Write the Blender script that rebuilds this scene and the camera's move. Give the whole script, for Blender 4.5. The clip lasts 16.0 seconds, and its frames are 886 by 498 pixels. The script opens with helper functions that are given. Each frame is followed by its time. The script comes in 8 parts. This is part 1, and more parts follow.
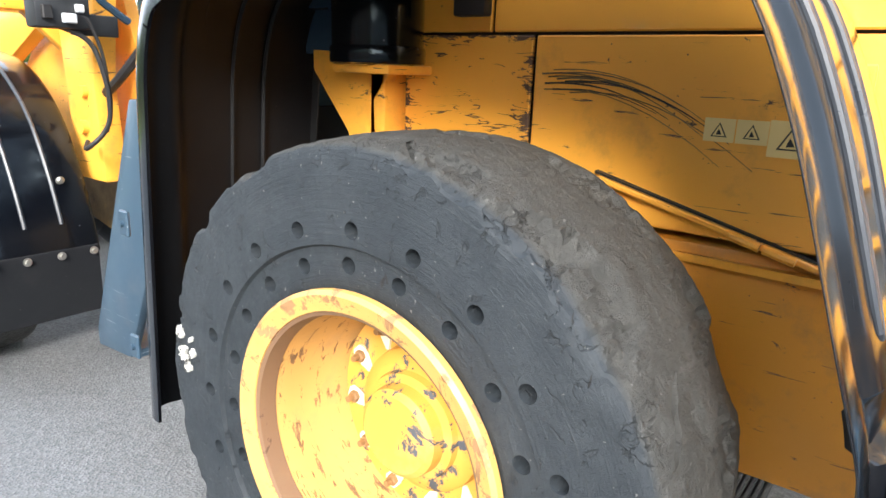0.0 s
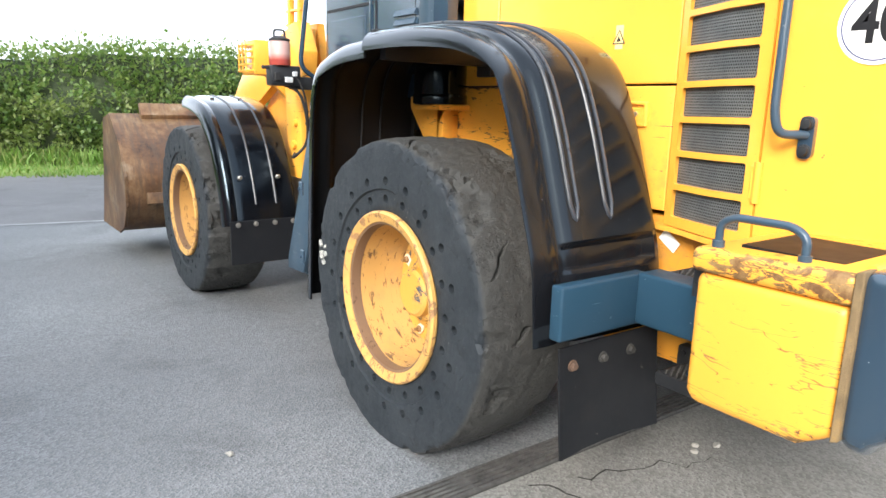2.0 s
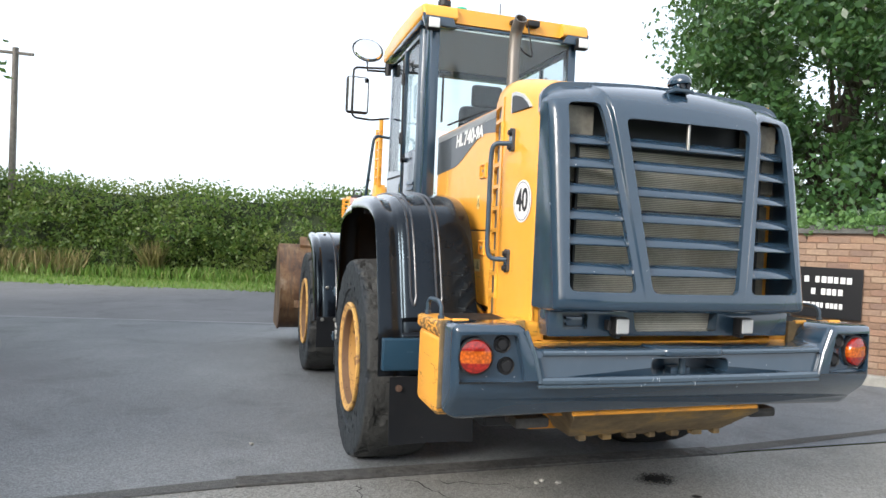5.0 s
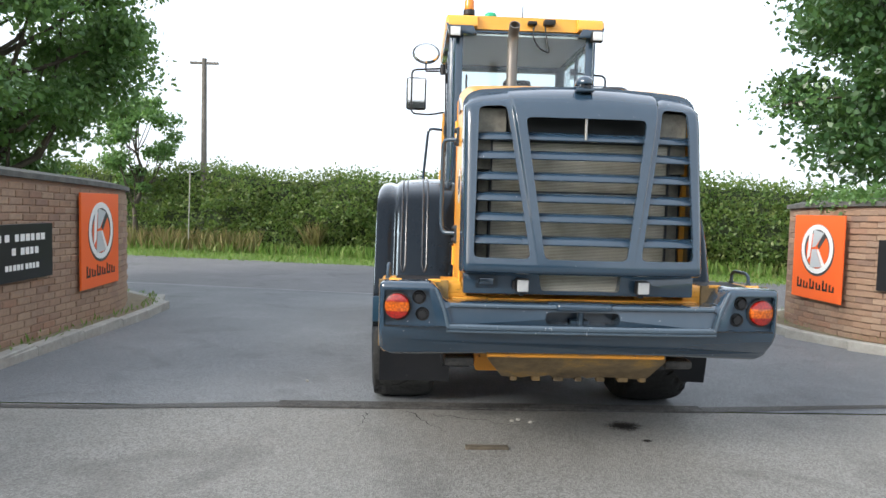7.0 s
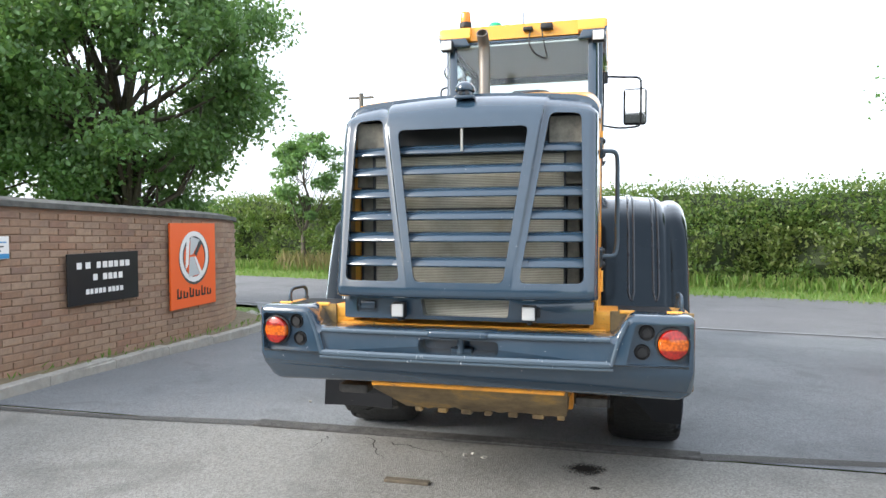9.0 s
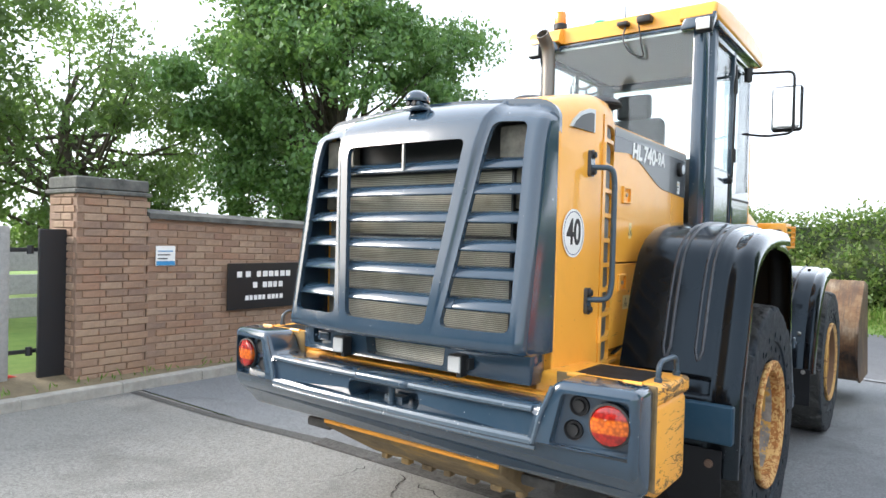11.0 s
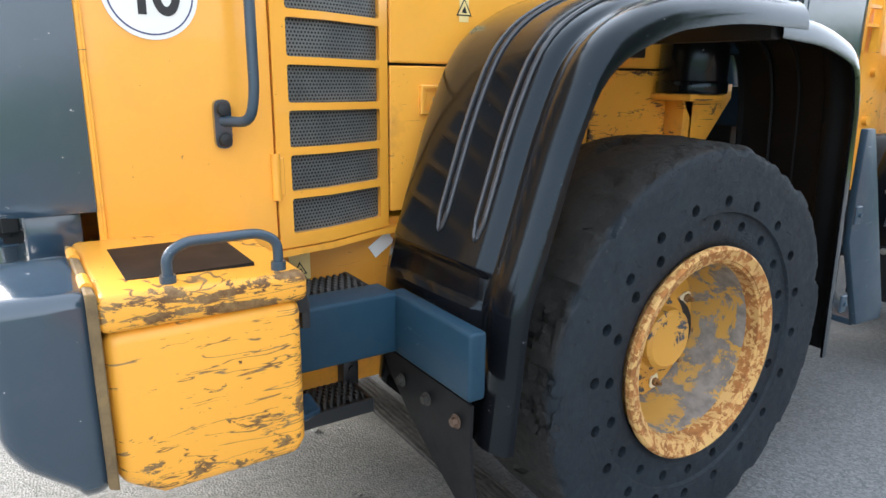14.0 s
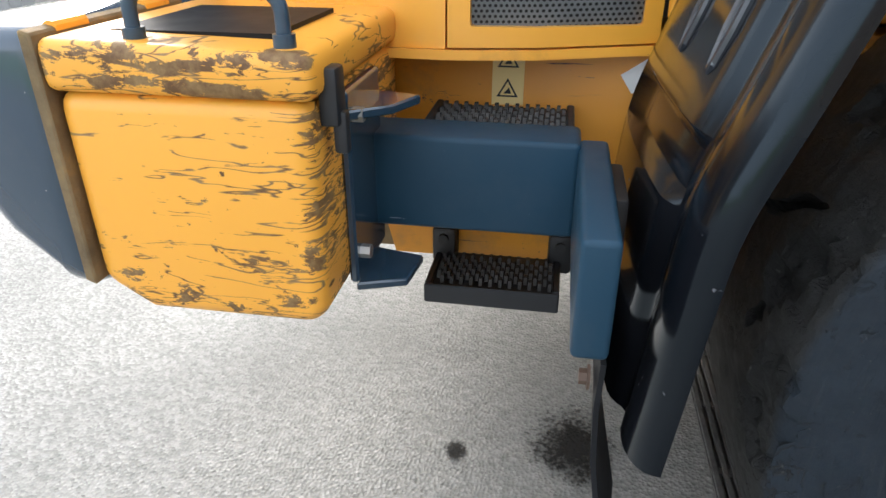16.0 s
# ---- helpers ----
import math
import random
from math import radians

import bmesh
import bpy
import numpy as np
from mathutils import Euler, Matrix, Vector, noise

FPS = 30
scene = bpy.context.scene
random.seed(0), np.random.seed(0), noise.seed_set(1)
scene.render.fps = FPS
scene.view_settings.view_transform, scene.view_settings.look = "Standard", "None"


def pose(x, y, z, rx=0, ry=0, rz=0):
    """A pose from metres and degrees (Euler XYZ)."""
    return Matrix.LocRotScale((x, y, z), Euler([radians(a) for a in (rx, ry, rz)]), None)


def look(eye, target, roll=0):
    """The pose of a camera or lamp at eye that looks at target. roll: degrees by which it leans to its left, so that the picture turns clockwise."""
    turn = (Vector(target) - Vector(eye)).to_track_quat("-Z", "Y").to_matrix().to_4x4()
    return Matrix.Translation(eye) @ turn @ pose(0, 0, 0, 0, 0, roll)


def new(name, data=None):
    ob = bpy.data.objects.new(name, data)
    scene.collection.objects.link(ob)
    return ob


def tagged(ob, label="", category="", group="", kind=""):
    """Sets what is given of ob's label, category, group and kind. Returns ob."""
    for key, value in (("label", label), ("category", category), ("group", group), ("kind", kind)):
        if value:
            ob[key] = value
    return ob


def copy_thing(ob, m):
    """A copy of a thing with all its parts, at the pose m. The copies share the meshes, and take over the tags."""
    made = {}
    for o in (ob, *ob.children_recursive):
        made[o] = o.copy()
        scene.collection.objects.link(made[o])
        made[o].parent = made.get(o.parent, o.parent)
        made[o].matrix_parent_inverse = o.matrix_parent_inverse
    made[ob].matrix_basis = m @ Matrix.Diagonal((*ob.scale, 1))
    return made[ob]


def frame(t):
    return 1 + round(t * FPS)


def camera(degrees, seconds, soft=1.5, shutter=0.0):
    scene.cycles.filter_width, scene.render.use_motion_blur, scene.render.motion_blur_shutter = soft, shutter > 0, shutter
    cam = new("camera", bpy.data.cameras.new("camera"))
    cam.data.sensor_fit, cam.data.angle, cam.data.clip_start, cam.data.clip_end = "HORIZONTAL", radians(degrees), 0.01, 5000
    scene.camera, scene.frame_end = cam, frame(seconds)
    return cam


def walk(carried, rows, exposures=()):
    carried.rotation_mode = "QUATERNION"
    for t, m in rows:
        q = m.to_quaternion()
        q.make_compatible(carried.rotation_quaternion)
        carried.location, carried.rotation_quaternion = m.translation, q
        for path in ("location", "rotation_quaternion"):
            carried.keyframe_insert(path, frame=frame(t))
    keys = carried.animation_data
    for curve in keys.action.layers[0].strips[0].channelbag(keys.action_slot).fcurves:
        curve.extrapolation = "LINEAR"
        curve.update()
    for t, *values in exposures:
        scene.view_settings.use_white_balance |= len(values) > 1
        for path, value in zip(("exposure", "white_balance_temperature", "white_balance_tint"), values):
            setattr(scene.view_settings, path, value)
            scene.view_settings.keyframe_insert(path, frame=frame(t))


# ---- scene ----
cam = camera(67.3, 16.0)
PATH = [
    (0, (-2.058, -1.013, 1.390), (-0.509, 0.141, 0.872), 2.1),
    (0.5, (-2.229, -1.396, 1.419), (-0.841, -0.036, 0.946), 1.7),
    (1, (-2.433, -1.716, 1.407), (-1.079, -0.315, 0.959), 2.9),
    (1.5, (-2.55, -2.039, 1.413), (-1.269, -0.566, 0.975), 1.9),
    (2, (-2.557, -2.43, 1.402), (-1.411, -0.847, 0.977), 1.5),
    (2.5, (-2.577, -2.79, 1.409), (-1.456, -1.178, 1.03), 2.7),
    (3, (-2.492, -3.172, 1.426), (-1.491, -1.453, 1.222), 2.9),
    (3.5, (-2.399, -3.508, 1.448), (-1.524, -1.713, 1.337), 2.8),
    (4, (-2.313, -3.861, 1.466), (-1.501, -2.038, 1.335), 1.7),
    (4.5, (-2.131, -4.205, 1.458), (-1.452, -2.324, 1.399), 2.7),
    (5, (-1.944, -4.545, 1.455), (-1.35, -2.635, 1.411), 2.5),
    (5.2, (-1.872, -4.667, 1.449), (-1.29, -2.756, 1.339), 2.6),
    (7.3, (-0.682, -5.612, 1.503), (-0.622, -3.617, 1.384), 1.5),
    (7.5, (-0.513, -5.612, 1.503), (-0.427, -3.617, 1.391), 1.7),
    (8, (-0.094, -5.489, 1.5), (-0.164, -3.493, 1.388), 1.2),
    (8.5, (0.326, -5.378, 1.484), (0.014, -3.405, 1.395), -1.2),
    (9, (0.72, -5.222, 1.515), (0.232, -3.284, 1.445), -0.2),
    (9.5, (1.02, -4.974, 1.542), (0.366, -3.086, 1.467), 0.4),
    (10, (1.375, -4.734, 1.538), (0.465, -2.955, 1.446), 0.1),
    (10.2, (1.501, -4.636, 1.564), (0.538, -2.884, 1.518), 0.6),
    (12.3, (2.236, -3.27, 1.602), (0.775, -1.911, 1.474), 1.3),
    (12.5, (2.263, -3.112, 1.59), (0.803, -1.754, 1.429), 1.3),
    (13, (2.356, -2.696, 1.535), (0.755, -1.532, 1.25), 1.0),
    (13.5, (2.372, -2.32, 1.48), (0.728, -1.276, 1.026), -0.1),
    (14, (2.322, -1.954, 1.457), (0.704, -0.893, 0.953), 0.7),
    (14.5, (2.326, -1.686, 1.401), (0.573, -0.955, 0.774), 1.3),
    (15, (2.24, -1.48, 1.335), (0.402, -1.297, 0.568), -0.4),
    (15.5, (2.048, -1.312, 1.274), (0.229, -1.392, 0.446), -0.0),
    (16, (1.897, -1.174, 1.238), (0.146, -1.479, 0.321), 0.0),
]
EXPOSURES = [(0, 1.6), (0.5, 1.33), (1.0, 1.14), (1.5, 1.06), (2.5, 0.86), (3.0, 0.74), (3.5, 0.54), (4.0, 0.35), (4.5, 0.25), (5.2, 0.22), (7.3, 0.27), (8.0, 0.62), (9, 0.70), (10.2, 0.82), (12.3, 0.76), (13, 0.82), (13.5, 0.9), (14.5, 1.38), (15, 1.48), (15.5, 1.17), (16, 1.07)]
walk(cam, [(t, look(eye, aim, roll)) for t, eye, aim, roll in PATH], EXPOSURES)

# ---- world and sun ----
world = bpy.data.worlds.new("overcast_sky")
scene.world = world
world.use_nodes = True
wn = world.node_tree
wn.nodes.clear()
w_out = wn.nodes.new("ShaderNodeOutputWorld")
w_bg = wn.nodes.new("ShaderNodeBackground")
w_sky = wn.nodes.new("ShaderNodeTexSky")
w_hsv = wn.nodes.new("ShaderNodeHueSaturation")
w_mix = wn.nodes.new("ShaderNodeMixRGB")
w_sky.sky_type = "NISHITA"
w_sky.sun_disc = False
w_sky.sun_elevation = radians(28.6)
w_sky.sun_rotation = radians(239)
w_sky.dust_density = 4.0
w_hsv.inputs["Saturation"].default_value = 0.7
w_mix.blend_type = "MIX"
w_mix.inputs[0].default_value = 0.42
w_mix.inputs[2].default_value = (14.2, 15.4, 17.2, 1)
wn.links.new(w_sky.outputs[0], w_hsv.inputs["Color"])
wn.links.new(w_hsv.outputs[0], w_mix.inputs[1])
wn.links.new(w_mix.outputs[0], w_bg.inputs[0])
w_bg.inputs[1].default_value = 0.15
wn.links.new(w_bg.outputs[0], w_out.inputs[0])
sun_data = bpy.data.lights.new("sun", "SUN")
sun_data.energy = 2.7
sun_data.angle = radians(18)
sun_data.color = (1.0, 0.965, 0.925)
sun_ob = new("sun", sun_data)
sun_ob.matrix_world = look((-11.0, -6.6, 7.0), (0, 0, 0))


# ---- materials ----
def mat(name, base, rough=0.5, metal=0.0, coat=0.0, spec=0.5):
    m = bpy.data.materials.new(name)
    m.use_nodes = True
    p = m.node_tree.nodes["Principled BSDF"]
    p.inputs["Base Color"].default_value = (*base, 1)
    p.inputs["Roughness"].default_value = rough
    p.inputs["Metallic"].default_value = metal
    p.inputs["Coat Weight"].default_value = coat
    p.inputs["Specular IOR Level"].default_value = spec
    return m


def node(m, kind, **kw):
    n = m.node_tree.nodes.new(kind)
    for k, v in kw.items():
        if k in n.inputs:
            n.inputs[k].default_value = v
    return n


def link(m, a, b):
    m.node_tree.links.new(a, b)


def place_node(m, scale=(1, 1, 1), rot=(0, 0, 0), src="Object"):
    tc = node(m, "ShaderNodeTexCoord")
    mp = node(m, "ShaderNodeMapping")
    mp.inputs["Scale"].default_value = scale
    mp.inputs["Rotation"].default_value = rot
    link(m, tc.outputs[src], mp.inputs[0])
    return mp.outputs[0]


def noise_node(m, vec, scale, detail=4.0, rough=0.55, dist=0.0):
    n = node(m, "ShaderNodeTexNoise", Scale=scale, Detail=detail, Roughness=rough, Distortion=dist)
    link(m, vec, n.inputs["Vector"])
    return n.outputs["Fac"]


def ramp(m, fac, stops):
    r = node(m, "ShaderNodeValToRGB")
    e = r.color_ramp.elements
    e[0].position, e[0].color = stops[0][0], (*stops[0][1], 1)
    e[1].position, e[1].color = stops[-1][0], (*stops[-1][1], 1)
    for pos, col in stops[1:-1]:
        x = e.new(pos)
        x.color = (*col, 1)
    link(m, fac, r.inputs[0])
    return r.outputs[0]


def grey(m, fac, lo, hi, a=0.0, b=1.0):
    return ramp(m, fac, [(lo, (a, a, a)), (hi, (b, b, b))])


def mix(m, fac, a, b, mode="MIX"):
    n = node(m, "ShaderNodeMixRGB")
    n.blend_type = mode
    for sock, v in ((n.inputs[0], fac), (n.inputs[1], a), (n.inputs[2], b)):
        if isinstance(v, (int, float)):
            sock.default_value = v
        elif isinstance(v, tuple):
            sock.default_value = (*v, 1)
        else:
            link(m, v, sock)
    return n.outputs[0]


def math_node(m, op, a, b=0.0):
    n = node(m, "ShaderNodeMath")
    n.operation = op
    for sock, v in ((n.inputs[0], a), (n.inputs[1], b)):
        if isinstance(v, (int, float)):
            sock.default_value = v
        else:
            link(m, v, sock)
    return n.outputs[0]


def put_in(m, what, out):
    link(m, out, m.node_tree.nodes["Principled BSDF"].inputs[what])


def bump(m, fac, strength=0.3, dist=0.01):
    n = node(m, "ShaderNodeBump", Strength=strength, Distance=dist)
    link(m, fac, n.inputs["Height"])
    put_in(m, "Normal", n.outputs[0])


YEL = (0.85, 0.39, 0.045)


def paint(name, base, chips, under, rough=0.34, coat=0.35, scratch=True, grime=0.25, stretch=(1, 1, 1), chip_scale=9.0, dirt=(0.16, 0.11, 0.06)):
    """Old machine paint: slight fading, grime in patches, chips and scratches down to primer or rust."""
    m = mat(name, base, rough, 0, coat)
    v = place_node(m)
    big = noise_node(m, v, 1.7, 5)
    fade = mix(m, grey(m, big, 0.35, 0.75, 0.0, 0.5), base, tuple(min(1, c * 1.12 + 0.015) for c in base))
    g = math_node(m, "MULTIPLY", grey(m, noise_node(m, v, 6.0, 8, 0.7), 0.52, 0.85), grime)
    col = mix(m, g, fade, dirt)
    f_chip = grey(m, noise_node(m, place_node(m, stretch), chip_scale, 9, 0.75, 0.4), 0.70 - chips * 0.16, 0.715 - chips * 0.16)
    spot = grey(m, noise_node(m, v, 55.0, 3, 0.6), 0.73 - chips * 0.03, 0.75 - chips * 0.03)
    wear = math_node(m, "MAXIMUM", f_chip, spot)
    if scratch:
        sv = place_node(m, (1.5, 1.5, 34.0), (0.22, 0.12, 0.1))
        s1 = grey(m, noise_node(m, sv, 2.6, 6, 0.66, 0.3), 0.705 - chips * 0.13, 0.715 - chips * 0.13)
        wear = math_node(m, "MAXIMUM", wear, s1)
    rust = ramp(m, noise_node(m, v, 22, 4), [(0.35, under), (0.65, tuple(c * 1.7 for c in under))])
    put_in(m, "Base Color", mix(m, wear, col, rust))
    put_in(m, "Roughness", math_node(m, "ADD", math_node(m, "MULTIPLY", wear, 0.35), grey(m, noise_node(m, v, 14, 5), 0.3, 0.8, rough - 0.04, rough + 0.07)))
    bump(m, math_node(m, "ADD", math_node(m, "MULTIPLY", wear, -0.6), noise_node(m, v, 3.0, 2)), 0.12, 0.006)
    return m


def battered(name, base, zones, level=0.66, lines=0.011, under=(0.12, 0.055, 0.016), rough=0.42, tilt=-0.16, bare=(0.27, 0.165, 0.065)):
    """Knocked-about paint: thin wandering scratches and torn patches, denser where a thing gets hit.
    zones: (axis, from, to), wear growing from the first height to the second."""
    m = mat(name, base, rough, 0, 0.12)
    v = place_node(m)
    sep = node(m, "ShaderNodeSeparateXYZ")
    link(m, v, sep.inputs[0])
    zone = None
    for axis, lo, hi in zones:
        u = math_node(m, "DIVIDE", math_node(m, "SUBTRACT", sep.outputs["XYZ".index(axis)], lo), hi - lo)
        u = math_node(m, "MINIMUM", math_node(m, "MAXIMUM", u, 0.0), 1.0)
        zone = u if zone is None else math_node(m, "MAXIMUM", zone, u)
    tone = mix(m, grey(m, noise_node(m, v, 2.1, 5), 0.35, 0.75, 0.0, 0.6), base, tuple(c * 0.88 for c in base))
    wear = None
    for sc, rot, gate, seed in (((1.3, 1.5, 10.0), (tilt * 1.3, 0.05, 0.02), 0.53, 0.0), ((1.2, 1.4, 7.0), (tilt * 2.8, 0.1, 0.3), 0.56, 1.5), ((1.6, 2.6, 20.0), (-tilt * 0.9, 0.2, 0.1), 0.61, 3.0)):
        n1 = noise_node(m, place_node(m, sc, rot), 2.2, 3, 0.6, 0.35)
        line = grey(m, math_node(m, "ABSOLUTE", math_node(m, "SUBTRACT", n1, 0.5)), lines * 0.5, lines, 1.0, 0.0)
        brk = noise_node(m, place_node(m, (1, 0.8, 2.6)), 4.4 + seed, 5, 0.65)
        gated = math_node(m, "MULTIPLY", line, grey(m, math_node(m, "ADD", brk, math_node(m, "MULTIPLY", zone, 0.09)), gate, gate + 0.02))
        wear = gated if wear is None else math_node(m, "MAXIMUM", wear, gated)
    torn = noise_node(m, place_node(m, (1.2, 1.5, 4.0), (tilt * 0.5, 0, 0)), 8.0, 9, 0.72, 0.5)
    patch = grey(m, math_node(m, "ADD", torn, math_node(m, "MULTIPLY", zone, 0.21)), level + 0.035, level + 0.047)
    spot = grey(m, noise_node(m, v, 60.0, 3, 0.6), 0.715, 0.73)
    wear = math_node(m, "MAXIMUM", math_node(m, "MAXIMUM", wear, patch), spot)
    rust = mix(m, grey(m, noise_node(m, v, 26, 6, 0.7), 0.38, 0.62), under, bare)
    put_in(m, "Base Color", mix(m, wear, tone, rust))
    put_in(m, "Roughness", math_node(m, "ADD", math_node(m, "MULTIPLY", wear, 0.3), rough))
    bump(m, math_node(m, "ADD", math_node(m, "MULTIPLY", wear, -0.5), noise_node(m, v, 2.6, 2)), 0.16, 0.006)
    return m


def grazing_gloss(m, low, high, coat=0.05, start=0.25):
    """Weak mirror gloss face on, strong at a grazing view."""
    lw = node(m, "ShaderNodeLayerWeight", Blend=0.5)
    put_in(m, "Specular IOR Level", grey(m, lw.outputs["Facing"], start, start + 0.55, low, high))
    put_in(m, "Coat Weight", grey(m, lw.outputs["Facing"], start + 0.1, start + 0.5, coat, 1.0))
    m.node_tree.nodes["Principled BSDF"].inputs["Coat Roughness"].default_value = 0.12


YELLOW = paint("yellow_paint", YEL, 0.0, (0.10, 0.05, 0.025), scratch=False, grime=0.12)
YELLOW_BATTERED = battered("battered_yellow_paint", YEL, [("Z", 0.95, 0.68), ("Y", -1.55, -1.49)], 0.70, 0.011, tilt=-0.2)
YELLOW_SCUFFED = battered("scuffed_yellow_paint", YEL, [("Z", 0.78, 0.69), ("Y", -1.80, -1.86)], 0.76, 0.006)
YELLOW_LID = battered("battered_lid_paint", YEL, [("X", 1.06, 1.10), ("X", -1.06, -1.10)], 0.665, 0.010)
YELLOW_RUST = battered("rust_eaten_yellow_paint", YEL, [("Y", -0.07, -0.125), ("Z", 1.45, 1.485), ("Y", 0.22, 0.30)], 0.655, 0.010, (0.07, 0.035, 0.022), 0.42, 0.3, (0.13, 0.075, 0.045))
# Darker orange base: shade under the bodywork put into the paint, plus grime.
YELLOW_SHADE_GRIME = paint("shaded_grimy_frame_paint", (0.60, 0.245, 0.015), 0.4, (0.08, 0.05, 0.035), 0.5, 0.05, True, 0.9, (1, 1, 2.0))
YELLOW_CHIPPED = paint("chipped_yellow_paint", YEL, 0.42, (0.08, 0.05, 0.035), 0.42, 0.15, True, 0.6, (1, 1, 2.0))
RIM_BARREL = paint("dusty_rim_barrel", (0.48, 0.27, 0.075), 0.8, (0.13, 0.075, 0.035), 0.7, 0.0, False, 1.0, (3.5, 1, 1), 12.0, dirt=(0.30, 0.185, 0.085))
RIM_GREY = paint("flaked_rim_barrel", (0.52, 0.29, 0.06), 1.35, (0.17, 0.155, 0.14), 0.65, 0.0, False, 1.0, (1, 1, 1), 7.0, dirt=(0.22, 0.17, 0.12))
RIM_RUSTY = paint("rust_eaten_rim_paint", (0.56, 0.34, 0.12), 1.3, (0.24, 0.10, 0.03), 0.65, 0.0, False, 1.0, (1, 1, 1), 30.0, dirt=(0.26, 0.115, 0.04))
RIM_LIP = paint("brown_rim_lip", (0.15, 0.085, 0.045), 0.5, (0.07, 0.04, 0.025), 0.65, 0.0, False, 0.9, chip_scale=20.0, dirt=(0.20, 0.12, 0.055))
HUB = paint("chipped_hub_paint", (0.60, 0.31, 0.05), 0.9, (0.045, 0.05, 0.06), 0.5, 0.05, False, 0.6, (1, 1, 1), 12.0, dirt=(0.55, 0.42, 0.24))
NUT = paint("rusty_nut", (0.24, 0.13, 0.05), 0.6, (0.09, 0.05, 0.03), 0.6, 0.0, False, 0.8, chip_scale=30.0)
CREAM = mat("cream_plastic", (0.80, 0.74, 0.55), 0.45)
YELLOW_RIM = paint("yellow_rim_paint", (0.54, 0.31, 0.085), 0.95, (0.22, 0.12, 0.055), 0.5, 0.05, False, 0.85, chip_scale=14.0, dirt=(0.26, 0.13, 0.05))
SLATE = paint("slate_grey_paint", (0.02, 0.043, 0.07), 0.0, (0.25, 0.26, 0.27), 0.15, 0.55, False, 0.12, dirt=(0.12, 0.12, 0.12))
grazing_gloss(SLATE, 0.7, 1.0, 0.45)
ARM_BLUE = paint("slate_blue_arm_paint", (0.012, 0.042, 0.072), 0.12, (0.16, 0.19, 0.21), 0.4, 0.0, True, 0.2, (1, 1, 3), dirt=(0.08, 0.09, 0.1))
ARM_BLUE.node_tree.nodes["Principled BSDF"].inputs["Specular IOR Level"].default_value = 0.2
# Paler slate for the bumper ridges: their sky reflection put into the colour.
EDGE = paint("slate_edge_highlight", (0.06, 0.09, 0.12), 0.45, (0.30, 0.33, 0.36), 0.16, 0.6, False, 0.1, (3, 1, 1), 14.0)
SLATE_WORN = paint("scuffed_slate_paint", (0.028, 0.056, 0.086), 0.22, (0.22, 0.24, 0.26), 0.38, 0.2, True, 0.35, (1, 1, 3), dirt=(0.13, 0.13, 0.13))
BLACK_PLASTIC = paint("black_fender_plastic", (0.0022, 0.0028, 0.0045), 0.0, (0.10, 0.10, 0.11), 0.17, 0.0, False, 0.02, dirt=(0.06, 0.06, 0.06))
grazing_gloss(BLACK_PLASTIC, 0.32, 1.0, 0.0, 0.28)
BLACK_PLASTIC.node_tree.nodes["Principled BSDF"].inputs["Specular Tint"].default_value = (0.64, 0.84, 1.0, 1)
BOLT_RUST = paint("rusty_bolt_head", (0.10, 0.06, 0.04), 0.6, (0.05, 0.035, 0.03), 0.6, 0.0, False, 0.6, chip_scale=40.0)
# Ribs paler than the fender: their sky highlight put into the base colour.
RIB = paint("fender_rib_highlight", (0.024, 0.029, 0.037), 0.25, (0.10, 0.11, 0.12), 0.3, 0.2, False, 0.1, (1, 1, 1), 20.0, dirt=(0.15, 0.15, 0.15))
BLACK_RUBBER = paint("black_rubber_sheet", (0.009, 0.010, 0.012), 0.05, (0.07, 0.065, 0.06), 0.55, 0.0, False, 0.25, dirt=(0.05, 0.045, 0.04))
BLACK_RUBBER.node_tree.nodes["Principled BSDF"].inputs["Specular IOR Level"].default_value = 0.15
FENDER_UNDER = paint("black_fender_underside", (0.0035, 0.0038, 0.0045), 0.0, (0.03, 0.03, 0.03), 0.5, 0.0, False, 0.2, dirt=(0.02, 0.018, 0.016))
FENDER_UNDER.node_tree.nodes["Principled BSDF"].inputs["Specular IOR Level"].default_value = 0.2
DARK = mat("dark_steel", (0.02, 0.022, 0.025), 0.5, 0.2)
STEEL = mat("zinc_bolt_steel", (0.42, 0.41, 0.38), 0.42, 0.85)
BLACK = mat("matt_black", (0.012, 0.012, 0.013), 0.55)
CHROME = mat("mirror_glass", (0.85, 0.87, 0.88), 0.03, 1.0)
WHITE = mat("white_vinyl", (0.78, 0.78, 0.76), 0.4)
SPLASH = paint("dirty_white_splash", (0.42, 0.42, 0.39), 0.9, (0.06, 0.06, 0.06), 0.7, 0.0, False, 0.9, chip_scale=60.0, dirt=(0.16, 0.16, 0.15))
NAVY = mat("navy_ring_print", (0.05, 0.06, 0.16), 0.4)
INK = mat("black_print", (0.012, 0.012, 0.014), 0.4)
SILVER = mat("silver_vinyl", (0.55, 0.58, 0.60), 0.35, 0.2)
DECAL = mat("charcoal_vinyl", (0.055, 0.062, 0.07), 0.35, 0, 0.3)
STICKER = mat("faded_yellow_sticker", (0.80, 0.62, 0.27), 0.45)
HEADLINER = mat("pale_cab_headliner", (0.62, 0.63, 0.62), 0.8)
ORANGE_SIGN = mat("orange_sign_panel", (0.85, 0.13, 0.02), 0.42)
BLACK_SIGN = mat("black_sign_panel", (0.012, 0.013, 0.015), 0.3)
BLUE = mat("blue_print", (0.04, 0.25, 0.5), 0.4)
